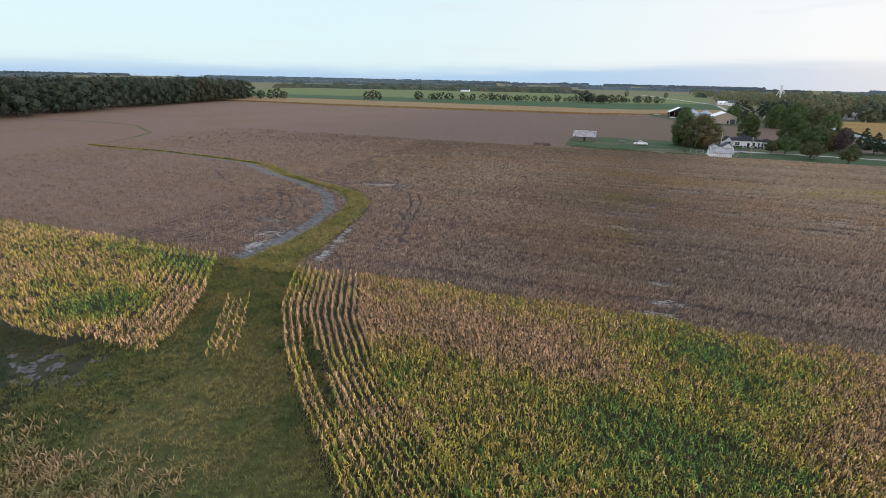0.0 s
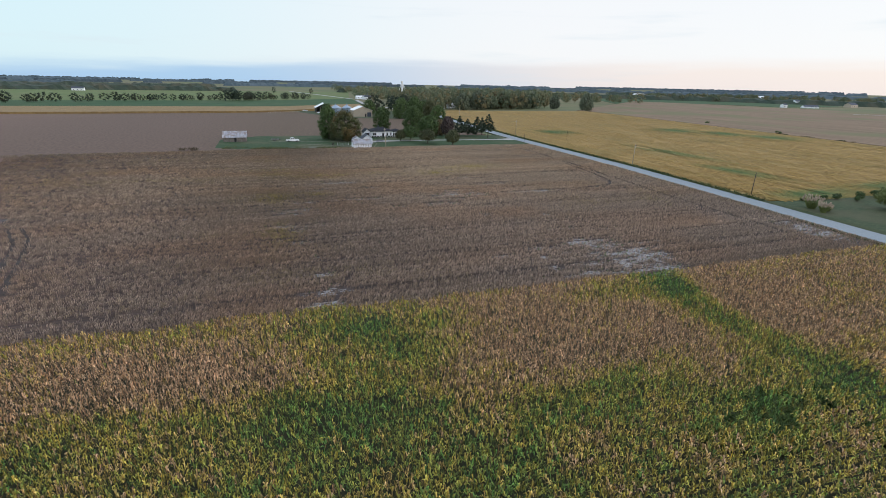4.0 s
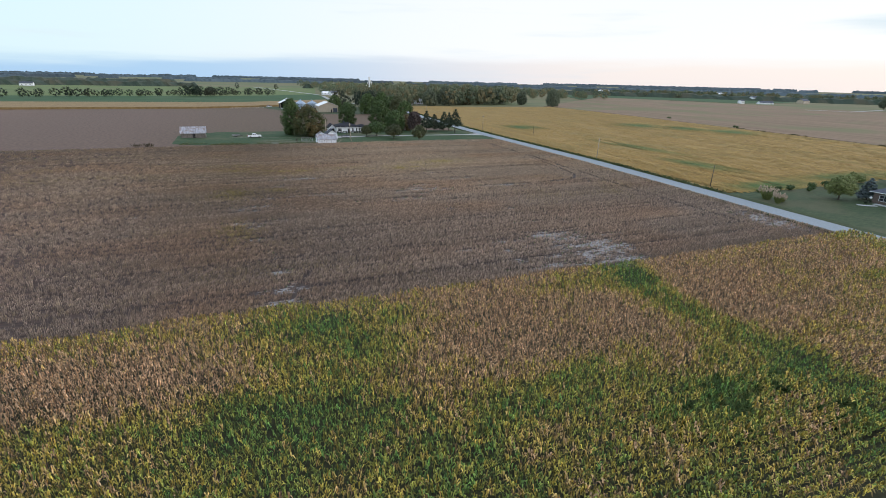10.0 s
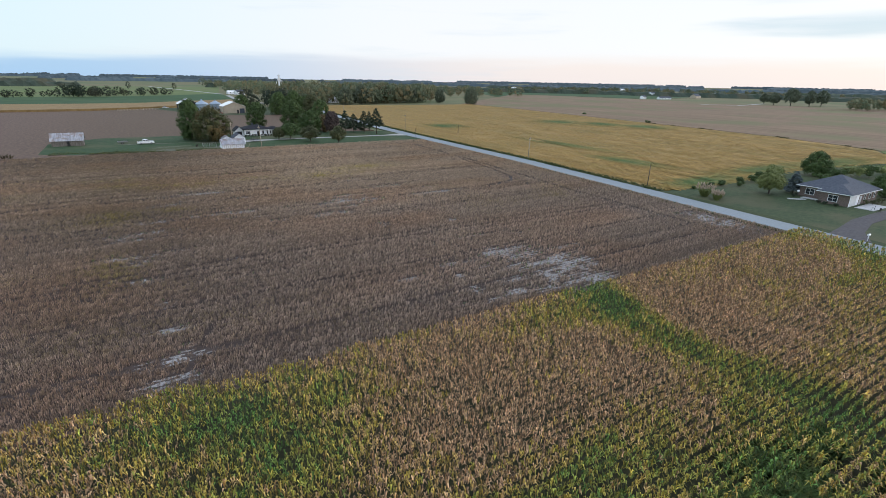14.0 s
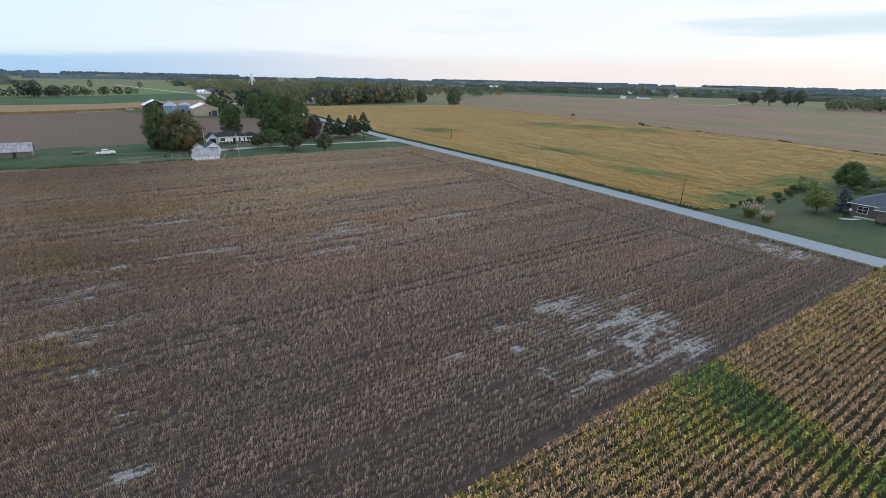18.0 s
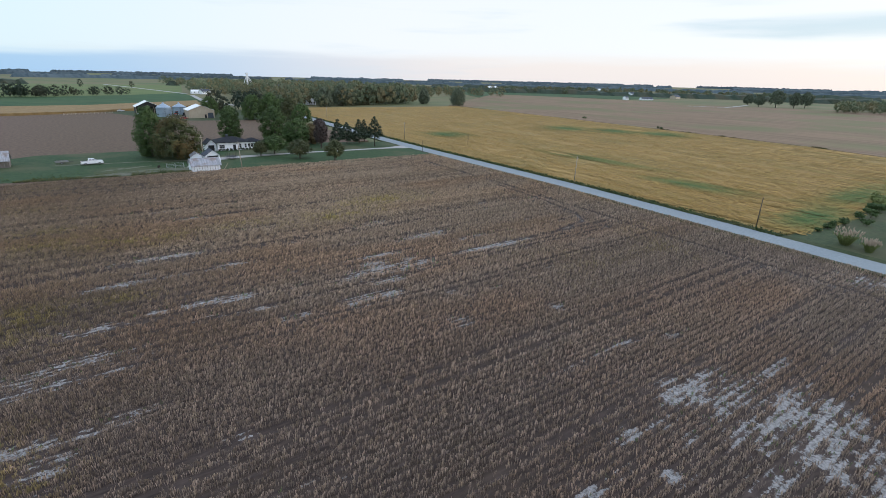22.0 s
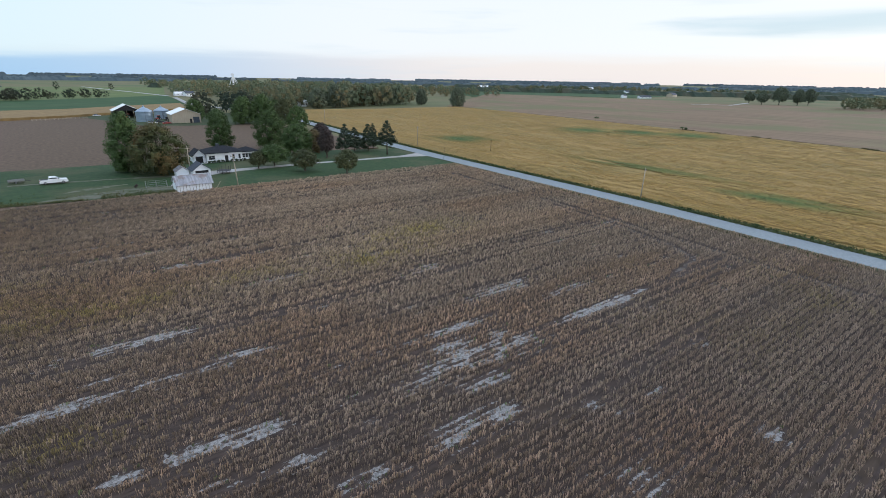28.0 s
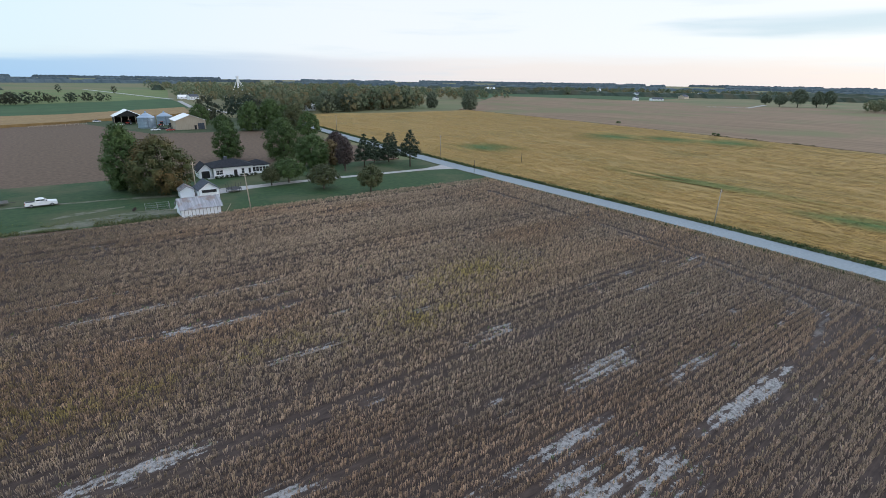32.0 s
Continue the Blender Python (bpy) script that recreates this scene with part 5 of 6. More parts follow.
# round the brick house
broadleaf(149.5, 77.5, 6.4, 3.5, "leaf_lime", "yellow-green small tree on the lawn", 31, 2600, 0.36, 0.22)
conifer(156.5, 74.8, 5.9, 3.2, "spruce_blue", "blue-grey spruce beside the brick house", 32, 0.03, 0.2)
broadleaf(193, 85, 8.0, 4.3, "leaf_green", "round dark green tree behind the brick house", 33, 2600, 0.45, 0.05)
broadleaf(174, 60.5, 7.0, 3.6, "leaf_green", "dark green tree beside the brick house", 34, 1800, 0.42, 0.05)
for i, (bx, by, bh, br) in enumerate(((193, 79, 3.0, 2.6), (199, 77, 3.4, 3.0), (206, 75, 3.6, 3.4), (214, 74, 3.2, 3.0), (221, 71, 3.5, 3.2), (178, 91, 2.2, 2.2), (171, 90, 2.0, 1.8), (183, 92, 2.4, 2.4), (229, 69, 4.0, 3.6))):
    shrub(bx, by, bh * 1.3, br * 1.35, "leaf_lime" if i % 2 else "leaf_green", "bushy green hedge shrub behind the house", 40 + i, 1100, 0.4)
for i, (bx, by, bh, br) in enumerate(((137, 90.6, 0.9, 1.0), (141, 90.2, 1.1, 1.2), (145, 90.6, 1.2, 1.2), (148.5, 89.8, 1.6, 1.5), (158, 89.6, 2.0, 1.6), (162, 88.5, 2.4, 2.0), (166, 90.2, 1.8, 1.6), (186, 80, 2.6, 2.4), (180, 76, 2.2, 2.0))):
    shrub(bx, by, bh, br, "leaf_green", "low hedge bush along the lot boundary", 320 + i, 420, 0.32)
shrub(152, 86.5, 1.9, 1.5, "leaf_green", "clipped dark green bush on the lawn", 60)
shrub(154.5, 88, 1.2, 0.8, "leaf_green", "small dark bush at the field edge", 61)


def plume_grass(x, y, h, r, seed):
    rr = random.Random(seed)
    t = thing("pampas_grass", "tall clump of pampas grass with pale plumes", "grass", pose(x, y, 0))
    s, p = Shape(), Shape()
    for i in range(160):
        a, d = rr.uniform(0, 6.28), r * math.sqrt(rr.random())
        o = d * 0.35
        s.tube([(o * math.cos(a), o * math.sin(a), -0.05), (d * 0.8 * math.cos(a), d * 0.8 * math.sin(a), h * 0.55), (d * 1.25 * math.cos(a), d * 1.25 * math.sin(a), h * rr.uniform(0.45, 0.75))], [0.035, 0.03, 0.01], 3, False)
    for i in range(70):
        a, d = rr.uniform(0, 6.28), r * math.sqrt(rr.random())
        z = h * rr.uniform(0.7, 1.05)
        p.tube([(d * math.cos(a), d * math.sin(a), z - 0.55), (d * 1.05 * math.cos(a), d * 1.05 * math.sin(a), z - 0.2), (d * 1.1 * math.cos(a), d * 1.1 * math.sin(a), z + 0.12)], [0.03, 0.12, 0.02], 4)
    s.ob("blades", "leaf_lime", t)
    p.ob("plumes", "hay", t, "pale feathery plumes")


plume_grass(131, 84, 3.2, 2.3, 1)
plume_grass(129.3, 79.8, 2.5, 1.4, 2)
plume_grass(132, 80.5, 1.6, 0.9, 3)


# ---- roofs and walls ----
def four_walls(s, x0, y0, x1, y1, z0, z1, t=0.22):
    s.box(x0, y0, z0, x1, y0 + t, z1)
    s.box(x0, y1 - t, z0, x1, y1, z1)
    s.box(x0, y0 + t, z0, x0 + t, y1 - t, z1)
    s.box(x1 - t, y0 + t, z0, x1, y1 - t, z1)
    return s


def gable(s, x0, y0, x1, y1, z, ridge, along, t=0.2):
    """The two triangular end walls under a gable roof whose ridge runs along x or y."""
    if along == "x":
        m = (y0 + y1) / 2
        for a, b in ((x0, x0 + t), (x1 - t, x1)):
            s.add([(a, y0, z), (a, y1, z), (a, m, ridge), (b, y0, z), (b, y1, z), (b, m, ridge)], [(0, 2, 1), (3, 4, 5), (0, 1, 4, 3), (1, 2, 5, 4), (2, 0, 3, 5)])
    else:
        m = (x0 + x1) / 2
        for a, b in ((y0, y0 + t), (y1 - t, y1)):
            s.add([(x0, a, z), (x1, a, z), (m, a, ridge), (x0, b, z), (x1, b, z), (m, b, ridge)], [(0, 1, 2), (3, 5, 4), (0, 3, 4, 1), (1, 4, 5, 2), (2, 5, 3, 0)])
    return s


def gable_roof(x0, y0, x1, y1, z, ridge, along, over=0.4, thick=0.14):
    """Two roof slopes, each a Shape."""
    if along == "x":
        m = (y0 + y1) / 2
        k = (ridge - z) / (m - y0)
        e = z - over * k
        return [Shape().slab([(x0 - over, y0 - over, e + thick), (x1 + over, y0 - over, e + thick), (x1 + over, m, ridge + thick), (x0 - over, m, ridge + thick)], thick),
                Shape().slab([(x1 + over, y1 + over, e + thick), (x0 - over, y1 + over, e + thick), (x0 - over, m, ridge + thick), (x1 + over, m, ridge + thick)], thick)]
    m = (x0 + x1) / 2
    k = (ridge - z) / (m - x0)
    e = z - over * k
    return [Shape().slab([(x0 - over, y1 + over, e + thick), (x0 - over, y0 - over, e + thick), (m, y0 - over, ridge + thick), (m, y1 + over, ridge + thick)], thick),
            Shape().slab([(x1 + over, y0 - over, e + thick), (x1 + over, y1 + over, e + thick), (m, y1 + over, ridge + thick), (m, y0 - over, ridge + thick)], thick)]


def hip_roof(x0, y0, x1, y1, z, ridge, over=0.5, thick=0.16):
    x0, y0, x1, y1 = x0 - over, y0 - over, x1 + over, y1 + over
    w, d = x1 - x0, y1 - y0
    if w >= d:
        a, b = (x0 + d / 2, (y0 + y1) / 2, ridge), (x1 - d / 2, (y0 + y1) / 2, ridge)
        faces = [(4, 5, 9, 8), (5, 6, 9), (6, 7, 8, 9), (7, 4, 8)]
    else:
        a, b = ((x0 + x1) / 2, y0 + w / 2, ridge), ((x0 + x1) / 2, y1 - w / 2, ridge)
        faces = [(4, 5, 8), (5, 6, 9, 8), (6, 7, 9), (7, 4, 8, 9)]
    ring = [(x0, y0), (x1, y0), (x1, y1), (x0, y1)]
    s = Shape()
    s.add([(x, y, z) for x, y in ring] + [(x, y, z + thick) for x, y in ring] + [a, b], [(3, 2, 1, 0)] + [(i, (i + 1) % 4, 4 + (i + 1) % 4, 4 + i) for i in range(4)] + faces)
    return s


def window(parent, x, y, z, w, h, face, panes=2, frame_mat="white_paint"):
    """A framed window on a wall that faces south, north, west or east."""
    turn = {"south": 0, "east": 90, "north": 180, "west": 270}[face]
    m = pose(x, y, z, 0, 0, turn)
    f = Shape()
    for a, b, c, d in ((-w / 2 - 0.1, -0.1, w / 2 + 0.1, 0.0), (-w / 2 - 0.1, h, w / 2 + 0.1, h + 0.1), (-w / 2 - 0.1, 0.0, -w / 2, h), (w / 2, 0.0, w / 2 + 0.1, h)):
        f.box(a, -0.07, b, c, 0.05, d)
    for i in range(1, panes):
        k = -w / 2 + w * i / panes
        f.box(k - 0.035, -0.05, 0.0, k + 0.035, 0.04, h)
    f.box(-w / 2, -0.045, h / 2 - 0.025, w / 2, 0.035, h / 2 + 0.025)
    frame_ob = f.turned(m).ob("window", frame_mat, parent)
    for i in range(panes):
        k = -w / 2 + w * i / panes
        Shape().box(k + 0.036, -0.03, 0.005, k + w / panes - 0.036, 0.0, h - 0.005).turned(m).ob("pane", "glass", frame_ob)
    return frame_ob


def panel(parent, name, x, y, z, w, h, face, mat, label="", depth=0.06):
    turn = {"south": 0, "east": 90, "north": 180, "west": 270}[face]
    s = Shape().box(-w / 2, -depth, 0, w / 2, 0.03, h)
    return s.turned(pose(x, y, z, 0, 0, turn)).ob(name, mat, parent, label)


# white farmhouse
house = thing("farmhouse", "white single-storey farmhouse with dark shingled roofs", "house")
four_walls(Shape(), 54.2, 262.5, 65.6, 271.5, -0.2, 2.9).ob("wall", "white_wall", house)
hip_roof(54.2, 262.5, 65.6, 271.5, 3.0, 4.9, 0.6).ob("roof", "roof_dark", house)
four_walls(Shape(), 65.7, 264.0, 71.2, 270.5, -0.2, 2.6).ob("porch_wall", "white_wall", house, "glazed sun porch")
hip_roof(65.8, 264.0, 71.2, 270.5, 2.62, 4.0, 0.5).ob("porch_roof", "roof_dark", house)
w = gable(four_walls(Shape(), 50.4, 264, 54.1, 270, -0.2, 2.5), 50.4, 264, 54.1, 270, 2.5, 4.2, "y")
w.ob("wing_wall", "white_wall", house)
for s in gable_roof(50.4, 264, 54.1, 270, 2.5, 4.2, "y", 0.45):
    s.ob("wing_roof", "roof_dark", house)
window(house, 55.8, 262.5, 1.0, 1.9, 1.2, "south", 2)
window(house, 62.6, 262.5, 0.8, 0.8, 1.5, "south", 1)
window(house, 64.6, 262.5, 0.8, 0.7, 1.5, "south", 1)
panel(house, "door", 60.4, 262.5, 0.0, 1.0, 2.1, "south", "dark", "dark front door")
for i in range(5):
    window(house, 66.4 + i * 1.02, 264.0, 0.8, 0.85, 1.3, "south", 1)
# No opening here: a near-black panel imitates the porch's shade.
panel(house, "carport_opening", 52.2, 264.0, 0.0, 2.2, 2.1, "south", "dark", "dark panel standing for the shade in the porch")
Shape().box(52.2, 261.5, -0.1, 54.0, 262.4, 0.25).ob("step", "concrete", house)
Shape().box(58.4, 266.6, 4.2, 59.3, 267.5, 5.6).ob("chimney", "roof_grey", house)
for i in range(9):
    shrub(54.5 + i * 1.45, 261.3, 1.1 if i != 4 else 0.7, 0.9, "needle", "dark clipped foundation shrub along the house wall", 70 + i, 220, 0.22)

# low metal-roofed barn by the field, and the small buildings behind it
barn = thing("field_barn", "low weathered barn with streaked metal roof", "barn", pose(-0.7, -0.8, 0))
w = gable(four_walls(Shape(), 38.6, 220.4, 46.6, 226.4, -0.2, 1.9), 38.6, 220.4, 46.6, 226.4, 1.9, 3.7, "x")
w.ob("wall", "white_wall", barn, "peeling whitewashed boards")
for s in gable_roof(38.6, 220.4, 46.6, 226.4, 1.9, 3.7, "x", 0.35, 0.08):
    s.ob("roof", "roof_metal", barn, "rust-streaked corrugated metal")
for i in range(12):
    Shape().box(38.4 + i * 0.74, 220.32, 0.0, 38.46 + i * 0.74, 220.42, 1.75).ob("batten", "old_wood", barn)
for i in range(11):
    k = 38.4 + i * 0.86
    Shape().slab([(k, 220.02, 1.815), (k + 0.05, 220.02, 1.815), (k + 0.05, 223.4, 3.83), (k, 223.4, 3.83)], 0.05).ob("roof_rib", "roof_metal", barn)
garage = thing("small_garage", "small white garage with grey gable roof", "garage", pose(-1.4, 0, 0))
w = gable(four_walls(Shape(), 46.2, 236.0, 50.8, 241.5, -0.2, 2.4), 46.2, 236.0, 50.8, 241.5, 2.4, 4.1, "y")
w.ob("wall", "white_wall", garage)
for s in gable_roof(46.2, 236.0, 50.8, 241.5, 2.4, 4.1, "y", 0.35):
    s.ob("roof", "roof_grey", garage)
# Near-black strip on the closed wall, shade over the door as colour.
panel(garage, "door_gap", 48.5, 236.0, 1.55, 3.4, 0.7, "south", "dark", "dark strip painted as shade above the garage door")
panel(garage, "garage_door", 48.5, 236.0, 0.0, 3.2, 1.5, "south", "white_paint")
hut = thing("garden_shed", "small white garden shed with dark roof", "shed", pose(1.5, 7.2, 0))
w = gable(four_walls(Shape(), 39.6, 232.0, 42.8, 235.6, -0.2, 2.0), 39.6, 232.0, 42.8, 235.6, 2.0, 3.0, "y")
w.ob("wall", "white_wall", hut)
for s in gable_roof(39.6, 232.0, 42.8, 235.6, 2.0, 3.0, "y", 0.3):
    s.ob("roof", "roof_metal", hut)
board = thing("leaning_board", "pale board leaning at the field edge", "board")
Shape().tube([(46.6, 219.2, 0), (48.0, 219.4, 2.0)], 0.07, 4).ob("plank", "pole_wood", board)

# old grey shed in the grass
old = thing("old_shed", "weathered grey wooden shed with worn metal roof", "shed")
w = gable(four_walls(Shape(), -17.0, 251.8, -7.0, 257.5, -0.2, 2.3), -17.0, 251.8, -7.0, 257.5, 2.3, 4.7, "x")
w.ob("wall", "old_wood", old)
for s in gable_roof(-17.0, 251.8, -7.0, 257.5, 2.3, 4.7, "x", 0.4, 0.08):
    s.ob("roof", "roof_metal", old, "worn grey metal roof")
# The wall is whole; a near-black panel paints the shade of an entrance.
panel(old, "doorway", -11.8, 251.8, 0.0, 1.1, 1.9, "south", "dark", "dark panel painted as the shade of an open doorway")
for i in range(13):
    Shape().box(-17.0 + i * 0.8, 251.72, 0.0, -16.93 + i * 0.8, 251.82, 2.2).ob("batten", "old_wood", old)

# farm sheds and grain bins
ms = thing("machine_shed", "open-fronted machine shed with pale metal roof", "shed", pose(4, 0, 0))
w = Shape()
w.box(41.0, 484.7, -0.2, 56.0, 485.0, 4.6).box(41.0, 470.3, -0.2, 41.3, 484.7, 4.6).box(55.7, 470.3, -0.2, 56.0, 484.7, 4.6)
gable(w, 41.0, 470.0, 56.0, 485.0, 4.6, 8.2, "y")
# Near-black walls: the open shed's inner shade is put into their colour.
w.ob("wall", "dark", ms, "metal walls painted near-black for the shade inside")
for s in gable_roof(41.0, 470.0, 56.0, 485.0, 4.6, 8.2, "y", 0.6):
    s.ob("roof", "white_paint", ms, "pale metal roof")
for k in (41.1, 44.8, 48.5, 52.2, 55.9):
    Shape().box(k - 0.12, 470.05, -0.2, k + 0.12, 470.29, 4.6).ob("post", "pole_wood", ms)


def grain_bin(x, y, r, wall, peak):
    b = thing("grain_bin", "corrugated galvanised grain bin with conical roof", "grain bin", pose(x, y, 0), "grain bins")
    n = 28
    s = Shape()
    pts = [(0, 0, -0.1)]
    for i in range(int(wall / 0.8) + 1):
        pts += [(0, 0, i * 0.8 + 0.02), (0, 0, i * 0.8 + 0.4)]
    s.tube(pts, [r + (0.05 if i % 2 else 0) for i in range(len(pts))], n)
    s.ob("wall", "bin_metal", b)
    Shape().tube([(0, 0, wall - 0.1), (0, 0, peak - 0.3)], [r + 0.15, 0.5], n).ob("roof", "bin_metal", b)
    Shape().tube([(0, 0, peak - 0.35), (0, 0, peak + 0.3), (0, 0, peak + 0.5)], [0.5, 0.5, 0.1], 10).ob("cap", "bin_metal", b)
    ladder = Shape()
    for k in (-0.2, 0.2):
        ladder.tube([(k, -r - 0.12, 0), (k, -r - 0.12, wall)], 0.04, 4)
    for i in range(int(wall / 0.6)):
        ladder.tube([(-0.2, -r - 0.12, 0.3 + i * 0.6), (0.2, -r - 0.12, 0.3 + i * 0.6)], 0.03, 4)
    ladder.ob("ladder", "wire", b)


grain_bin(58.6, 440, 4.6, 6.0, 8.7)
grain_bin(70.5, 458, 4.4, 5.2, 7.6)
ts = thing("tan_machine_shed", "tan metal machine shed with pale roof", "shed")
w = gable(four_walls(Shape(), 70.0, 418.5, 85.5, 436.0, -0.2, 5.0), 70.0, 418.5, 85.5, 436.0, 5.0, 8.0, "y")
w.ob("wall", "tan_wall", ts)
for s in gable_roof(70.0, 418.5, 85.5, 436.0, 5.0, 8.0, "y", 0.5):
    s.ob("roof", "white_paint", ts, "pale metal roof")
panel(ts, "door", 80.0, 418.5, 0, 1.2, 2.3, "south", "dark")
panel(ts, "sliding_door", 83.0, 418.5, 0, 3.4, 3.4, "south", "roof_grey", "grey sliding door")


# ---- vehicles ----
def wheel(parent, x, y, r=0.39, w=0.26):
    k = Shape().tube([(x, y - w / 2, r), (x, y - w / 2 + 0.04, r), (x, y + w / 2 - 0.04, r), (x, y + w / 2, r)], [r * 0.86, r, r, r * 0.86], 16).ob("wheel", "rubber", parent, smooth=False)
    Shape().tube([(x, y - w / 2 - 0.012, r), (x, y + w / 2 + 0.012, r)], r * 0.55, 12).ob("rim", "rim", k)


def profile(points, y0, y1, inset=0.0):
    """A side outline in x and z drawn across the width, its upper points drawn in."""
    n = len(points)
    zmax = max(p[1] for p in points)
    zmin = min(p[1] for p in points)
    off = [inset * max(0.0, (p[1] - zmin) / (zmax - zmin)) for p in points]
    v = [(x, y0 + o, z) for (x, z), o in zip(points, off)] + [(x, y1 - o, z) for (x, z), o in zip(points, off)]
    return Shape().add(v, [tuple(range(n))[::-1], tuple(range(n, 2 * n))] + [(i, (i + 1) % n, n + (i + 1) % n, n + i) for i in range(n)][::1])


def pickup(x, y, turn):
    t = thing("pickup_truck", "white crew-cab pickup truck parked on grass", "truck", pose(x, y, 0.03, 0, 0, turn))
    profile([(-2.95, 0.45), (2.85, 0.42), (2.95, 0.62), (2.92, 1.05), (2.75, 1.18), (1.25, 1.26), (0.9, 1.28), (-1.0, 1.28), (-1.02, 1.24), (-2.92, 1.22), (-2.97, 0.8)], -0.98, 0.98, 0.04).ob("body", "white_paint", t)
    profile([(-1.0, 1.27), (1.35, 1.27), (0.55, 1.86), (0.3, 1.92), (-0.75, 1.92), (-0.95, 1.84)], -0.92, 0.92, 0.16).ob("cab", "white_paint", t)
    Shape().box(-2.8, -0.8, 1.2, -1.12, 0.8, 1.245).ob("bed", "dark", t, "dark open load bed")
    for s in (-1, 1):
        a = Shape().box(-0.85, -0.02, 1.36, -0.1, 0.02, 1.74).box(-0.02, -0.02, 1.36, 0.72, 0.02, 1.72)
        a.turned(Matrix.Translation((0, s * 0.865, 0))).ob("side_window", "glass", t)
    Shape().add([(1.2, -0.72, 1.38), (1.2, 0.72, 1.38), (0.66, 0.66, 1.80), (0.66, -0.66, 1.80), (1.23, -0.72, 1.38), (1.23, 0.72, 1.38), (0.69, 0.66, 1.80), (0.69, -0.66, 1.80)],
                [(0, 1, 2, 3), (4, 7, 6, 5), (0, 4, 5, 1), (1, 5, 6, 2), (2, 6, 7, 3), (3, 7, 4, 0)]).ob("windscreen", "glass", t)
    Shape().box(2.9, -0.6, 0.66, 2.97, 0.6, 1.0).ob("grille", "dark", t)
    Shape().box(2.85, -0.98, 0.40, 3.06, 0.98, 0.6).ob("front_bumper", "rim", t)
    Shape().box(-3.08, -0.95, 0.45, -2.93, 0.95, 0.66).ob("rear_bumper", "rim", t)
    for s in (-1, 1):
        Shape().box(2.86, s * 0.8 - 0.13, 0.8, 2.98, s * 0.8 + 0.13, 1.02).ob("headlight", "glass", t)
        Shape().box(-3.0, s * 0.88 - 0.08, 0.8, -2.9, s * 0.88 + 0.08, 1.16).ob("tail_light", "red_paint", t)
        Shape().box(0.95, s * 1.1 - 0.1, 1.28, 1.1, s * 1.1 + 0.1, 1.5).ob("mirror", "dark", t)
        for k in (-1.85, 1.9):
            wheel(t, k, s * 0.86)
    return t


def car(x, y, turn, paint, label):
    t = thing("car", label, "car", pose(x, y, 0.03, 0, 0, turn))
    profile([(-2.2, 0.35), (2.2, 0.33), (2.28, 0.6), (2.1, 0.82), (1.0, 0.95), (-1.7, 0.98), (-2.25, 0.9)], -0.88, 0.88, 0.05).ob("body", paint, t)
    profile([(-1.75, 0.96), (1.05, 0.94), (0.35, 1.42), (-1.0, 1.45)], -0.8, 0.8, 0.15).ob("cabin", "glass", t)
    Shape().box(-0.95, -0.62, 1.42, 0.3, 0.62, 1.49).ob("roof", paint, t)
    for s in (-1, 1):
        for k in (-1.35, 1.35):
            wheel(t, k, s * 0.78, 0.32, 0.2)
    return t


pickup(13.6, 248.2, 3)
trailer = thing("flat_trailer", "small grey flatbed trailer parked in grass", "trailer", pose(5.8, 253.5, 0.03, 0, 0, 8))
Shape().box(-1.8, -0.9, 0.5, 1.6, 0.9, 0.62).ob("deck", "old_wood", trailer)
Shape().tube([(1.6, 0, 0.5), (2.9, 0, 0.4)], 0.05, 5).ob("drawbar", "wire", trailer)
for s in (-1, 1):
    Shape().box(-1.8, s * 0.88 - 0.02, 0.62, 1.6, s * 0.88 + 0.02, 0.95).ob("rail", "rim", trailer)
    wheel(trailer, -0.3, s * 1.05, 0.32, 0.2)
car(37.0, 492, 10, "white_paint", "white car parked by the machine shed")
car(47.0, 462, 40, "white_paint", "pale car parked before the machine shed")
car(64, 424, 0, "dark", "dark car parked between the sheds")
car(60, 420, 10, "white_paint", "white car parked by the grain bin")
car(66.5, 415, 5, "red_paint", "dull red car parked by the tan shed")

tramp = thing("trampoline", "round black trampoline with thin posts", "trampoline", pose(54.2, 241.2, 0.03))
Shape().tube([(0, 0, 0.82), (0, 0, 0.88)], 1.8, 24).ob("mat", "dark", tramp)
for i in range(6):
    a = math.tau * i / 6
    Shape().tube([(1.9 * math.cos(a), 1.9 * math.sin(a), 0), (1.9 * math.cos(a), 1.9 * math.sin(a), 2.3)], 0.05, 5).ob("post", "wire", tramp)
ring_pts = [(1.88 * math.cos(math.tau * i / 24), 1.88 * math.sin(math.tau * i / 24), 0.86) for i in range(25)]
Shape().tube(ring_pts, 0.07, 5, False).ob("rim_pad", "roof_grey", tramp)


# ---- poles and roadside ----
def pole(x, y, h, lean=(0, 0), arm=True, r=0.13, mat="pole_wood", label="weathered wooden utility pole leaning slightly"):
    t = thing("utility_pole", label, "pole", pose(x, y, 0), "utility poles")
    Shape().tube([(0, 0, -0.5), (lean[0] * 0.5, lean[1] * 0.5, h * 0.5), (lean[0], lean[1], h)], [r * 1.15, r, r * 0.75], 8).ob("shaft", mat, t, smooth=True)
    if arm:
        Shape().box(lean[0] - 0.55, lean[1] - 0.05, h - 0.75, lean[0] + 0.55, lean[1] + 0.05, h - 0.63).ob("crossarm", mat, t)
        for k in (-0.45, 0.45):
            Shape().tube([(lean[0] + k, lean[1], h - 0.63), (lean[0] + k, lean[1], h - 0.42)], 0.05, 6).ob("insulator", "glass", t)
    return t


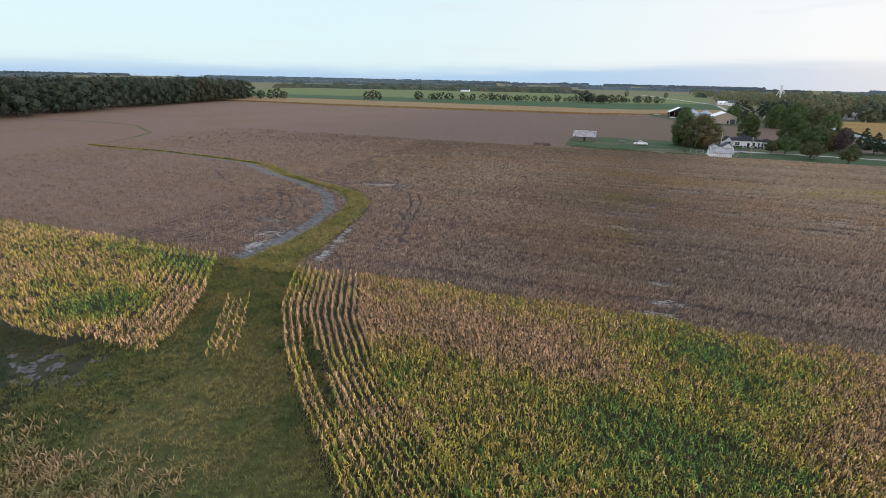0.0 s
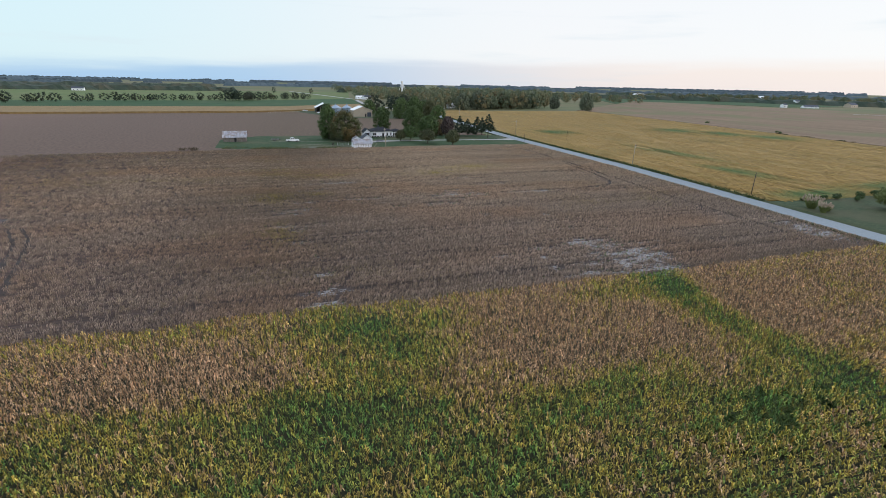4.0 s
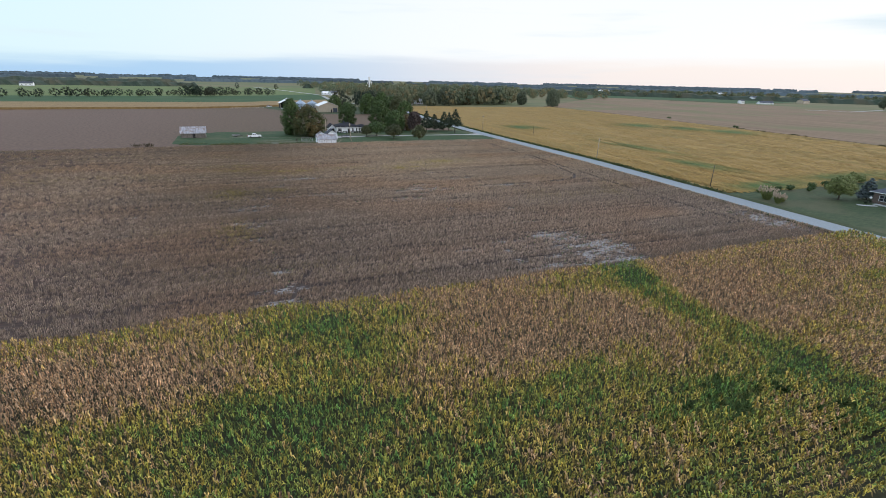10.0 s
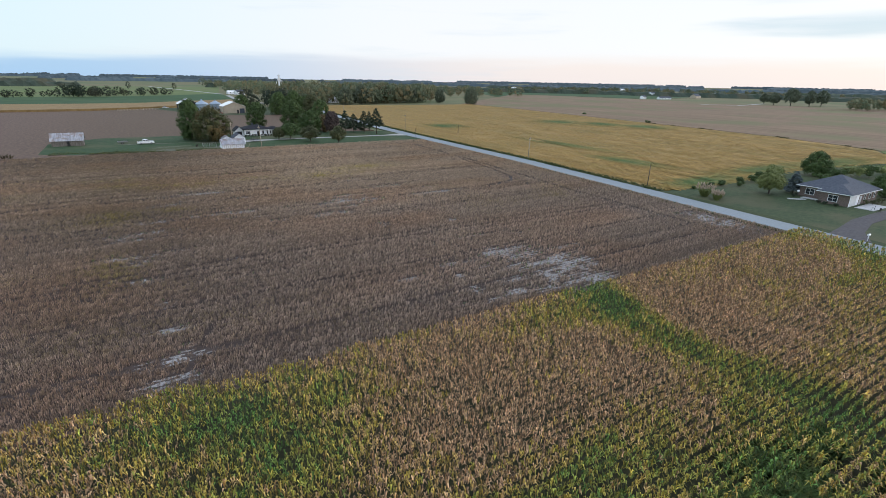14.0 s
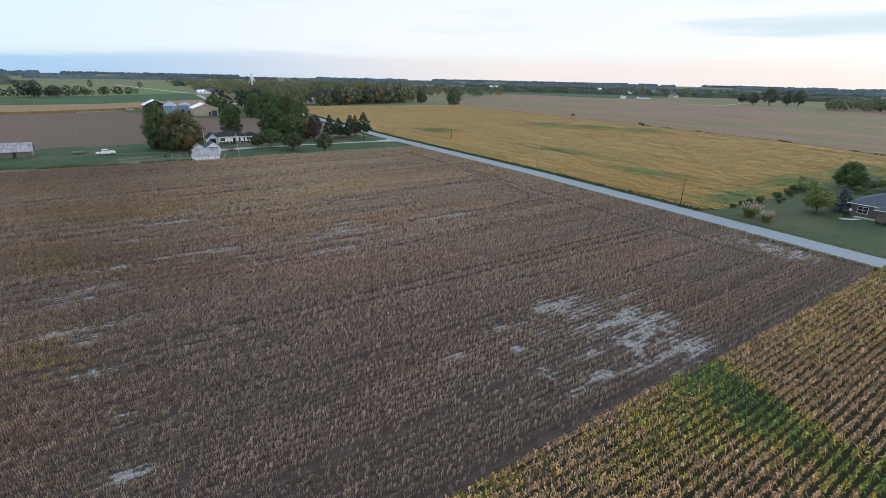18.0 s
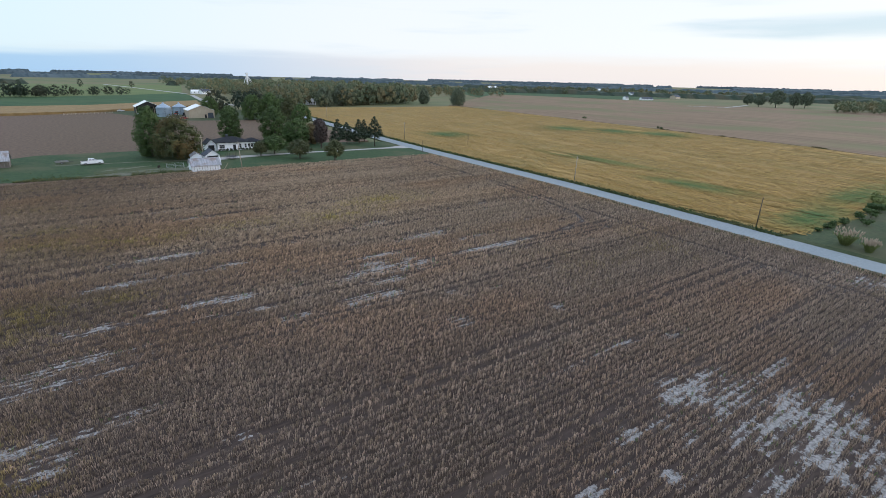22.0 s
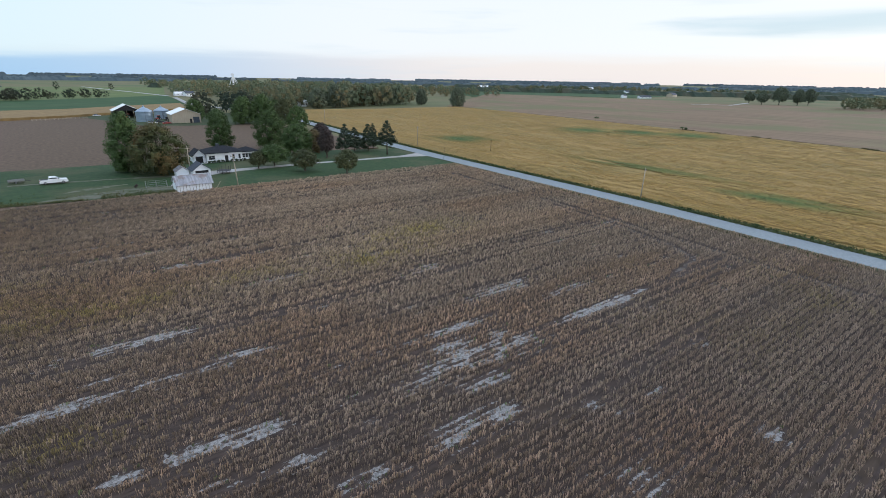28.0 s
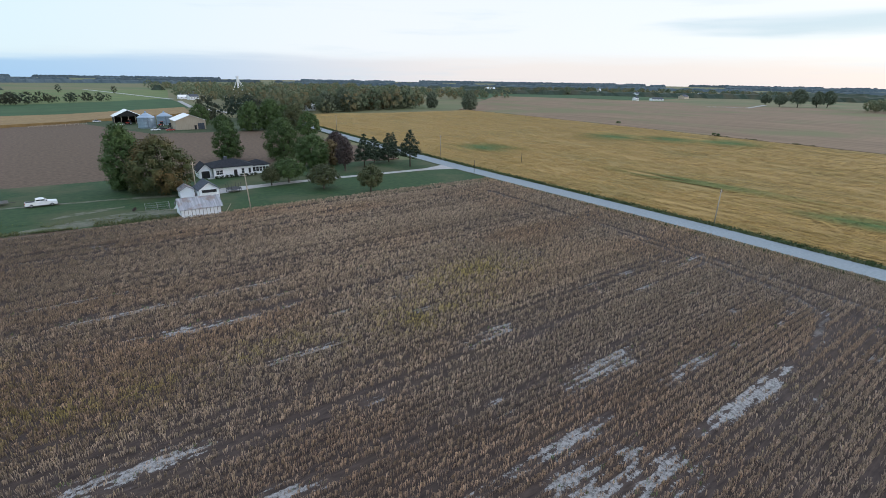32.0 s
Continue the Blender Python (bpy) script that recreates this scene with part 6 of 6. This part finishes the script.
pole(52.5, 220.6, 8.4, (-0.5, 0.2))
pole(45.2, 242.4, 8.4, (0.1, 0))
pole(131.6, 152.5, 7.8, (0.35, 0))
pole(140.0, 265.5, 8.2)
pole(146.0, 375, 9.0)
pole(129.0, 99.5, 6.4, (0.2, 0), False, 0.11, "bark", "dark thin roadside pole")
pole(125.0, 226.5, 4.6, (0.1, 0), False, 0.08, "bark", "short dark post beside the road")
pole(156, 236, 4.8, (0, 0), False, 0.08, "bark", "thin dark post in the golden field")
mail = thing("mailbox", "white mailbox on a short post", "mailbox", pose(122.2, 46.6, 0))
Shape().box(-0.05, -0.05, -0.2, 0.05, 0.05, 1.0).ob("post", "white_paint", mail)
Shape().tube([(-0.3, 0, 1.22), (0.3, 0, 1.22)], 0.2, 10).ob("box", "white_paint", mail)
reflector = thing("ball_lamp", "white globe lamp beside the house wall", "lamp", pose(152.6, 72.0, 0))
Shape().tube([(0, 0, 0), (0, 0, 1.3)], 0.05, 6).ob("post", "wire", reflector)
Shape().tube([(0, 0, 1.25), (0, 0, 1.35), (0, 0, 1.55), (0, 0, 1.75), (0, 0, 1.85)], [0.1, 0.25, 0.32, 0.25, 0.1], 10).ob("globe", "white_paint", reflector)

# ---- brick house beyond the road ----
bh = thing("brick_house", "low brick house with grey hip roof", "house", pose(1.1, 0.2, 0))
four_walls(Shape(), 150.0, 60.2, 166.0, 66.6, -0.2, 2.8).ob("wall", "brick_wall", bh)
four_walls(Shape(), 154.0, 66.7, 166.0, 72.6, -0.2, 2.8).ob("north_wall", "brick_wall", bh)
hip_roof(153.8, 60.4, 166.0, 72.6, 2.82, 6.0, 0.6).ob("roof", "roof_grey", bh)
hip_roof(150.0, 60.2, 163.0, 66.6, 2.84, 4.6, 0.55).ob("wing_roof", "roof_grey", bh)
for a in ((149.40, 59.6, 149.5, 67.2), (153.1, 67.3, 153.2, 73.3), (149.5, 59.5, 166.6, 59.6)):
    Shape().box(a[0], a[1], 2.72, a[2], a[3], 2.9).ob("gutter", "white_paint", bh, "white gutter board")
Shape().box(150.0, 60.165, 0.0, 155.2, 60.199, 2.72).ob("siding", "white_wall", bh, "pale siding on the garage side")
window(bh, 150.0, 63.6, 0.75, 1.9, 1.4, "west", 2)
window(bh, 154.0, 70.2, 0.75, 1.9, 1.4, "west", 2)
panel(bh, "garage_door", 152.0, 60.2, 0.0, 3.4, 2.35, "south", "white_paint", "white panelled garage door")
panel(bh, "door", 156.2, 60.2, 0.0, 1.0, 2.1, "south", "white_paint")
window(bh, 158.6, 60.2, 0.9, 1.0, 1.2, "south", 1)
window(bh, 161.6, 60.2, 0.9, 1.0, 1.2, "south", 1)
window(bh, 164.2, 60.2, 0.9, 0.8, 1.2, "south", 1)
Shape().box(151.4, 66.8, -0.1, 152.9, 71.0, 0.12).ob("porch_slab", "concrete", bh)
Shape().box(152.0, 55.6, -0.1, 160.5, 59.4, 0.08).ob("patio", "concrete", None, "pale concrete patio beside the brick house", "structure", "patio")
ribbon("garden_path", [(148.0, 72.2), (149.5, 70.6), (151.3, 69.6)], 1.1, 0.05, "concrete", "pale stone garden path", "path")
for i, (px, py) in enumerate(((149.2, 62.2), (149.1, 64.4), (149.2, 65.8), (151.8, 72.5), (157.6, 59.4), (159.8, 58.6), (162.4, 58.4), (164.5, 58.2))):
    shrub(px, py, 0.9 if i < 4 else 1.7, 0.7 if i < 4 else 1.0, "needle" if i < 4 else "leaf_olive", "garden shrub against the brick wall", 90 + i, 200, 0.2)


def patio_chair(x, y, turn):
    c = thing("patio_chair", "dark metal patio chair on concrete", "chair", pose(x, y, 0.08, 0, 0, turn), "patio chairs")
    Shape().box(-0.27, -0.27, 0.42, 0.27, 0.27, 0.47, 0.05).ob("seat", "dark", c)
    Shape().box(-0.27, 0.23, 0.47, 0.27, 0.28, 1.0).ob("backrest", "dark", c)
    for a in (-0.23, 0.23):
        for b in (-0.23, 0.23):
            Shape().tube([(a, b, 0), (a, b, 0.44)], 0.025, 5).ob("leg", "dark", c)


patio_chair(153.2, 56.2, 200)
patio_chair(151.6, 54.6, 160)


# ---- woods, hedgerows and the far town ----
def wood(name, places, mat, label, seed, leaves=110, leaf=2.1, h=(15, 22), slim=0.36):
    """Many leafy crowns, low-branched, with trunks, as one mass."""
    r = np.random.default_rng(seed)
    parts_v = []
    for x, y in places:
        hh = r.uniform(*h)
        rad = hh * slim * r.uniform(0.8, 1.25)
        k = 15
        u = np.linspace(-0.92, 0.95, k)
        turn = np.arange(k) * 2.4 + r.uniform(0, 6.28)
        ring = np.sqrt(1 - u * u) * rad * r.uniform(0.62, 0.95, k)
        c = np.stack([x + ring * np.cos(turn), y + ring * np.sin(turn), hh * (0.52 + 0.36 * u)], 1)
        parts_v.append(leaf_cloud(c, np.minimum(rad, hh * 0.4) * r.uniform(0.42, 0.6, k), leaves, leaf * hh / 18, int(r.integers(1 << 30)), 0.85, 0.8))
        w = 0.02 * hh
        parts_v.append(np.array([(x - w, y, -0.5), (x + w, y, -0.5), (x + w * 0.5, y, hh * 0.5), (x - w * 0.5, y, hh * 0.5), (x, y - w, -0.5), (x, y + w, -0.5), (x, y + w * 0.5, hh * 0.5), (x, y - w * 0.5, hh * 0.5)]))
    return tagged(quads_ob(name, np.concatenate(parts_v), mat), label, "woods", "", "stuff")


def spread(n, seed, test, x0, x1, y0, y1, gap):
    r = random.Random(seed)
    got = []
    for _ in range(n * 12):
        p = (r.uniform(x0, x1), r.uniform(y0, y1))
        if test(*p) and all((p[0] - q[0]) ** 2 + (p[1] - q[1]) ** 2 > gap * gap for q in got):
            got.append(p)
            if len(got) >= n:
                break
    return got


edge = lambda y: np.interp(y, [120, 193, 282, 432, 485], [-318, -330, -355, -388, -392])
wood("woods_west", spread(165, 1, lambda x, y: edge(y) - 42 < x < edge(y) - 4, -480, -325, 90, 500, 8), "far_leaf", "dense dark green deciduous wood", 1, 520, 1.2, (17, 25), 0.42)
wood("wood_end", [(-384, 492), (-375, 500), (-392, 505), (-366, 512), (-380, 520), (-405, 498)], "far_leaf", "low trees at the wood's end", 2, 150, 1.6, (9, 14))
# grove across the road
grove = spread(100, 3, lambda x, y: 508 + (x - 170) * 0.28 < y < 700 and x < 330 + (y - 560) * 0.6, 165, 460, 505, 700, 12)
wood("grove", grove, "hazy_grove_leaf", "mixed autumn grove along the far field edge", 3, 420, 1.3, (12, 22), 0.5)
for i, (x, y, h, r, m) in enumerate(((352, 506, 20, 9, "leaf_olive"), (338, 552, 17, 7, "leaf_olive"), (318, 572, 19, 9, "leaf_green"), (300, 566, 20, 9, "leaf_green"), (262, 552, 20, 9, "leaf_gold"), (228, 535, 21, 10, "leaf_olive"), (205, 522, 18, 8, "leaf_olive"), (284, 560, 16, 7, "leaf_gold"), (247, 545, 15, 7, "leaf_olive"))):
    broadleaf(x, y, h, r, "hazy_far_tree" if m != "leaf_gold" else m, ("tall pale green tree at the grove's edge", "bronze-tinted tree at the grove's edge")[m == "leaf_gold"], 120 + i, 1500, 1.1)
# hedgerow beyond the green field
hedge = []
rr = random.Random(8)
for i in range(60):
    k = i / 59
    hx, hy = -250 + 320 * k, 640 + 158 * k
    if rr.random() < 0.85:
        hedge.append((hx + rr.uniform(-5, 5), hy + rr.uniform(-8, 8)))
wood("hedgerow", hedge, "far_leaf", "ragged hedgerow of trees between fields", 4, 420, 1.2, (6, 12), 0.5)
wood("field_copse", [(-46, 722), (-38, 727), (-30, 724), (-22, 731), (-14, 728), (-7, 735), (-34, 735), (-18, 740)], "far_leaf", "dense dark copse beside the green field", 14, 420, 1.2, (9, 15), 0.46)
wood("field_trees", [(-282, 574), (-275, 576), (-288, 570), (20, 1100), (-60, 1120), (90, 1060)], "far_leaf", "lone field trees", 5, 120, 1.6, (10, 14))
# trees in the farm's far side and towards the town
town = spread(300, 6, lambda x, y: abs(x - np.interp(y, [560, 800, 1500], [180, 195, 230])) > 12 and x > np.interp(y, [720, 900, 1100, 1400], [140, 205, 185, 170]), 115, 620, 720, 1400, 13)
wood("town_trees", town, "hazy_grove_leaf", "trees round the distant village", 6, 85, 2.2, (11, 19), 0.45)
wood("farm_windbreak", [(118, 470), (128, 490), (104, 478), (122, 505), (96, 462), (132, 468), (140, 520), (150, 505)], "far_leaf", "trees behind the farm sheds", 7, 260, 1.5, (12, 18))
wood("village_trees", [(150, 880), (158, 905), (168, 892), (178, 915), (188, 900), (196, 930), (206, 905), (214, 935), (170, 950), (190, 965), (222, 915), (232, 925), (160, 860), (236, 960), (262, 935), (256, 915)], "hazy_grove_leaf", "tall trees round the grain elevator", 12, 160, 1.8, (14, 19), 0.42)
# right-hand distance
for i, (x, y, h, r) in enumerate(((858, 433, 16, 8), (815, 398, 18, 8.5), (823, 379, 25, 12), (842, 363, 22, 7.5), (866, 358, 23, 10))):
    broadleaf(x, y, h, r, "hazy_far_tree", "lone tall field tree in the distance", 140 + i, 700, 1.5, 0.16)
wood("tree_belt_east", spread(120, 9, lambda x, y: True, 775, 900, -60, 300, 9), "hazy_grove_leaf", "belt of trees beyond the brown field", 9, 140, 2.2, (11, 16))
wood("tree_belt_northeast", spread(200, 10, lambda x, y: y > 1000 - 0.62 * (x - 700) + 0, 840, 1500, 300, 1150, 17), "hazy_grove_leaf", "scattered farm trees in the distance", 10, 60, 2.8, (9, 15))
# bands of woodland towards the horizon
def canopy(dist, depth, tall, seed, mat="far_leaf", a0=-35, a1=150):
    """Unbroken far woodland seen edge-on: an uneven canopy on a skirt, in stretches along an arc."""
    s = Shape()
    rr = random.Random(seed)
    step = math.degrees(9.0 / dist)
    count, rows = int((a1 - a0) / step), 4
    grid = {}
    for i in range(count + 1):
        a = radians(a0 + i * step)
        there = noise.noise((i * step * 0.10, dist * 0.013, seed)) + 0.45 * noise.noise((i * step * 0.5, dist * 0.02, seed + 5.0)) > -0.10
        for j in range(rows):
            d = dist + depth * j / (rows - 1) + rr.uniform(-4, 4) + 60 * noise.noise((i * step * 0.2, seed, 1.0))
            h = -0.4 if j == 0 or not there else tall * rr.uniform(0.6, 1.1) * (1.0 + 0.3 * noise.noise((i * 0.12, j, seed)))
            grid[i, j] = len(s.v)
            s.v.append((d * math.cos(a), d * math.sin(a), h))
    for i in range(count):
        if s.v[grid[i, 1]][2] < 0 and s.v[grid[i + 1, 1]][2] < 0:
            continue
        for j in range(rows - 1):
            s.f.append((grid[i, j], grid[i + 1, j], grid[i + 1, j + 1], grid[i, j + 1]))
    return s.ob("far_woodland", mat, None, "dark woodland band along the horizon", "stuff", "woods")


# Bands beyond 2 km take the leaf with haze in its colour.
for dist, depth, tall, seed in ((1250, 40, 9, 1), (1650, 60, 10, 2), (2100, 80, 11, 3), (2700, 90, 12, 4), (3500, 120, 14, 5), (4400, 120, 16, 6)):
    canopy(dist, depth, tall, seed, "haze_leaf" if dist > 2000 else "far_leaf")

# grain elevator and buildings of the village
el = thing("grain_elevator", "tall white grain elevator with sloping spouts", "grain elevator", pose(247, 947, 0))
Shape().box(-1.2, -1.2, 0, 1.2, 1.2, 29).ob("leg_tower", "white_paint", el)
Shape().box(-2.0, -2.0, 26.5, 2.0, 2.0, 28.0).ob("head_house", "white_paint", el)
for k, end in ((-7, 9), (6, 10), (11, 8)):
    Shape().tube([(0, 0, 26), (k, 0, end)], 0.45, 6).ob("spout", "white_paint", el)
for k, rr_ in ((-7, 3.0), (6, 3.4), (12, 3.0)):
    Shape().tube([(k, 0, -0.2), (k, 0, 7), (k, 0, 9)], [rr_, rr_, 0.6], 18).ob("silo", "white_paint", el)


def far_house(x, y, w, d, h, turn, wall, roof, label, name="distant_house"):
    t = thing(name, label, "house", pose(x, y, 0, 0, 0, turn), "distant buildings")
    gable(four_walls(Shape(), -w / 2, -d / 2, w / 2, d / 2, -0.3, h), -w / 2, -d / 2, w / 2, d / 2, h, h + d * 0.3, "x").ob("wall", wall, t)
    for s in gable_roof(-w / 2, -d / 2, w / 2, d / 2, h, h + d * 0.3, "x", 0.4):
        s.ob("roof", roof, t)
    for k in (-0.3, 0.0, 0.3):
        window(t, k * w, -d / 2, 1.0, 1.2, 1.3, "south", 1)
    return t


rr = random.Random(20)
for x, y, w, d, h, turn, wall, roof in ((151, 842, 17, 7, 2.6, 8, "white_wall", "white_paint"), (170, 939, 20, 9, 4, 5, "white_wall", "roof_grey"), (156, 820, 12, 8, 3.5, 20, "white_wall", "roof_grey"), 
                                        (205, 560, 9, 7, 4, 10, "white_wall", "white_paint"), (190, 548, 7, 6, 4, -15, "white_wall", "white_paint"), (802, 612, 8, 7, 4, 0, "white_wall", "roof_grey"), (845, 600, 26, 8, 2.2, -12, "white_wall", "roof_grey"),
                                        (998, 636, 24, 12, 4, 10, "tan_wall", "roof_grey"), (300, 1040, 30, 14, 6, 0, "white_wall", "white_paint"), (345, 1120, 18, 10, 5, 0, "white_wall", "roof_grey"), (420, 1000, 16, 9, 5, 0, "white_wall", "white_paint"),
                                        (1040, 1250, 34, 12, 5, 0, "white_wall", "white_paint"), (1290, 1060, 26, 12, 5, 0, "white_wall", "white_paint"), (-330, 1150, 20, 9, 4, 0, "white_wall", "roof_grey"), (-160, 1350, 20, 10, 4, 0, "white_wall", "roof_grey"), (1180, 520, 30, 12, 5, 20, "white_wall", "white_paint"), (1013, 748, 16, 9, 6, 0, "white_wall", "roof_grey"), (1170, 693, 14, 9, 6, 0, "white_wall", "roof_grey")):
    far_house(x, y, w, d, h, turn, wall, roof, "white building in the distance among trees" if wall == "white_wall" else "tan building in the distance")
ribbon("far_lane", [(700, 440), (716, 425), (724, 400), (760, 408), (850, 430)], 5, 0.05, "gravel", "pale gravel lane in the distance", "lane")
ribbon("village_road", [(133, 830), (100, 1050), (60, 1300)], 7, 0.05, "gravel", "pale road towards the village", "road")
ribbon("yard_road", [(150, 452), (133, 545), (120, 640), (133, 780)], 5, 0.05, "gravel", "pale lane past the farm", "lane")

# white board fence before the far corn, and clutter round the farm
fence = thing("board_fence", "long pale board fence beside the far corn", "fence", pose(4, 466, 0, 0, 0, 24))
for i in range(14):
    Shape().box(i * 2.3 - 0.09, -0.09, -0.2, i * 2.3 + 0.09, 0.09, 1.15).ob("post", "pole_wood", fence)
for k in (0.45, 0.8):
    Shape().box(0.1, -0.13, k, 29.8, -0.092, k + 0.14).ob("rail", "pole_wood", fence)


def implement(x, y, turn, paint, label):
    t = thing("farm_implement", label, "machinery", pose(x, y, 0, 0, 0, turn))
    Shape().box(-1.6, -0.35, 0.9, 1.0, 0.35, 1.5, 0.1).ob("hood", paint, t)
    Shape().box(-0.2, -0.6, 1.5, 1.2, 0.6, 2.7, 0.12).ob("cab", "glass", t)
    Shape().box(-0.3, -0.7, 2.7, 1.3, 0.7, 2.82).ob("roof", paint, t)
    for s in (-1, 1):
        wheel(t, 0.7, s * 0.95, 0.8, 0.4)
        wheel(t, -1.3, s * 0.75, 0.5, 0.3)


implement(66.5, 446, 30, "red_paint", "dull red tractor parked beside the grain bin")
implement(69.0, 431, 80, "dark", "dark tractor parked between the sheds")
implement(52.0, 466, 10, "red_paint", "red tractor standing in the open shed")
pen = thing("wire_pen", "low grey wire pen standing on worn earth", "pen", pose(34.8, 230.8, 0.05, 0, 0, -4))
for px, py in ((-2.4, -1.2), (0, -1.2), (2.4, -1.2), (-2.4, 1.2), (0, 1.2), (2.4, 1.2)):
    Shape().tube([(px, py, -0.1), (px, py, 1.35)], 0.05, 5).ob("post", "rim", pen)
for pz in (0.35, 0.8, 1.3):
    for ay in (-1.2, 1.2):
        Shape().tube([(-2.4, ay, pz), (2.4, ay, pz)], 0.035, 4).ob("rail", "rim", pen)
    for ax in (-2.4, 2.4):
        Shape().tube([(ax, -1.2, pz), (ax, 1.2, pz)], 0.035, 4).ob("rail", "rim", pen)
shrub(30.2, 230.6, 1.5, 0.6, "leaf_purple", "dead brown brush pile beside the wire pen", 300, 200, 0.26, "brush_pile")
for i, (bx, by, h, r) in enumerate(((326, 248, 2.4, 1.5), (325.5, 245, 1.9, 1.3), (351, 330, 1.8, 2.2))):
    shrub(bx, by, h, r, "leaf_green", "lone dark bush on the field boundary", 310 + i, 220, 0.5)
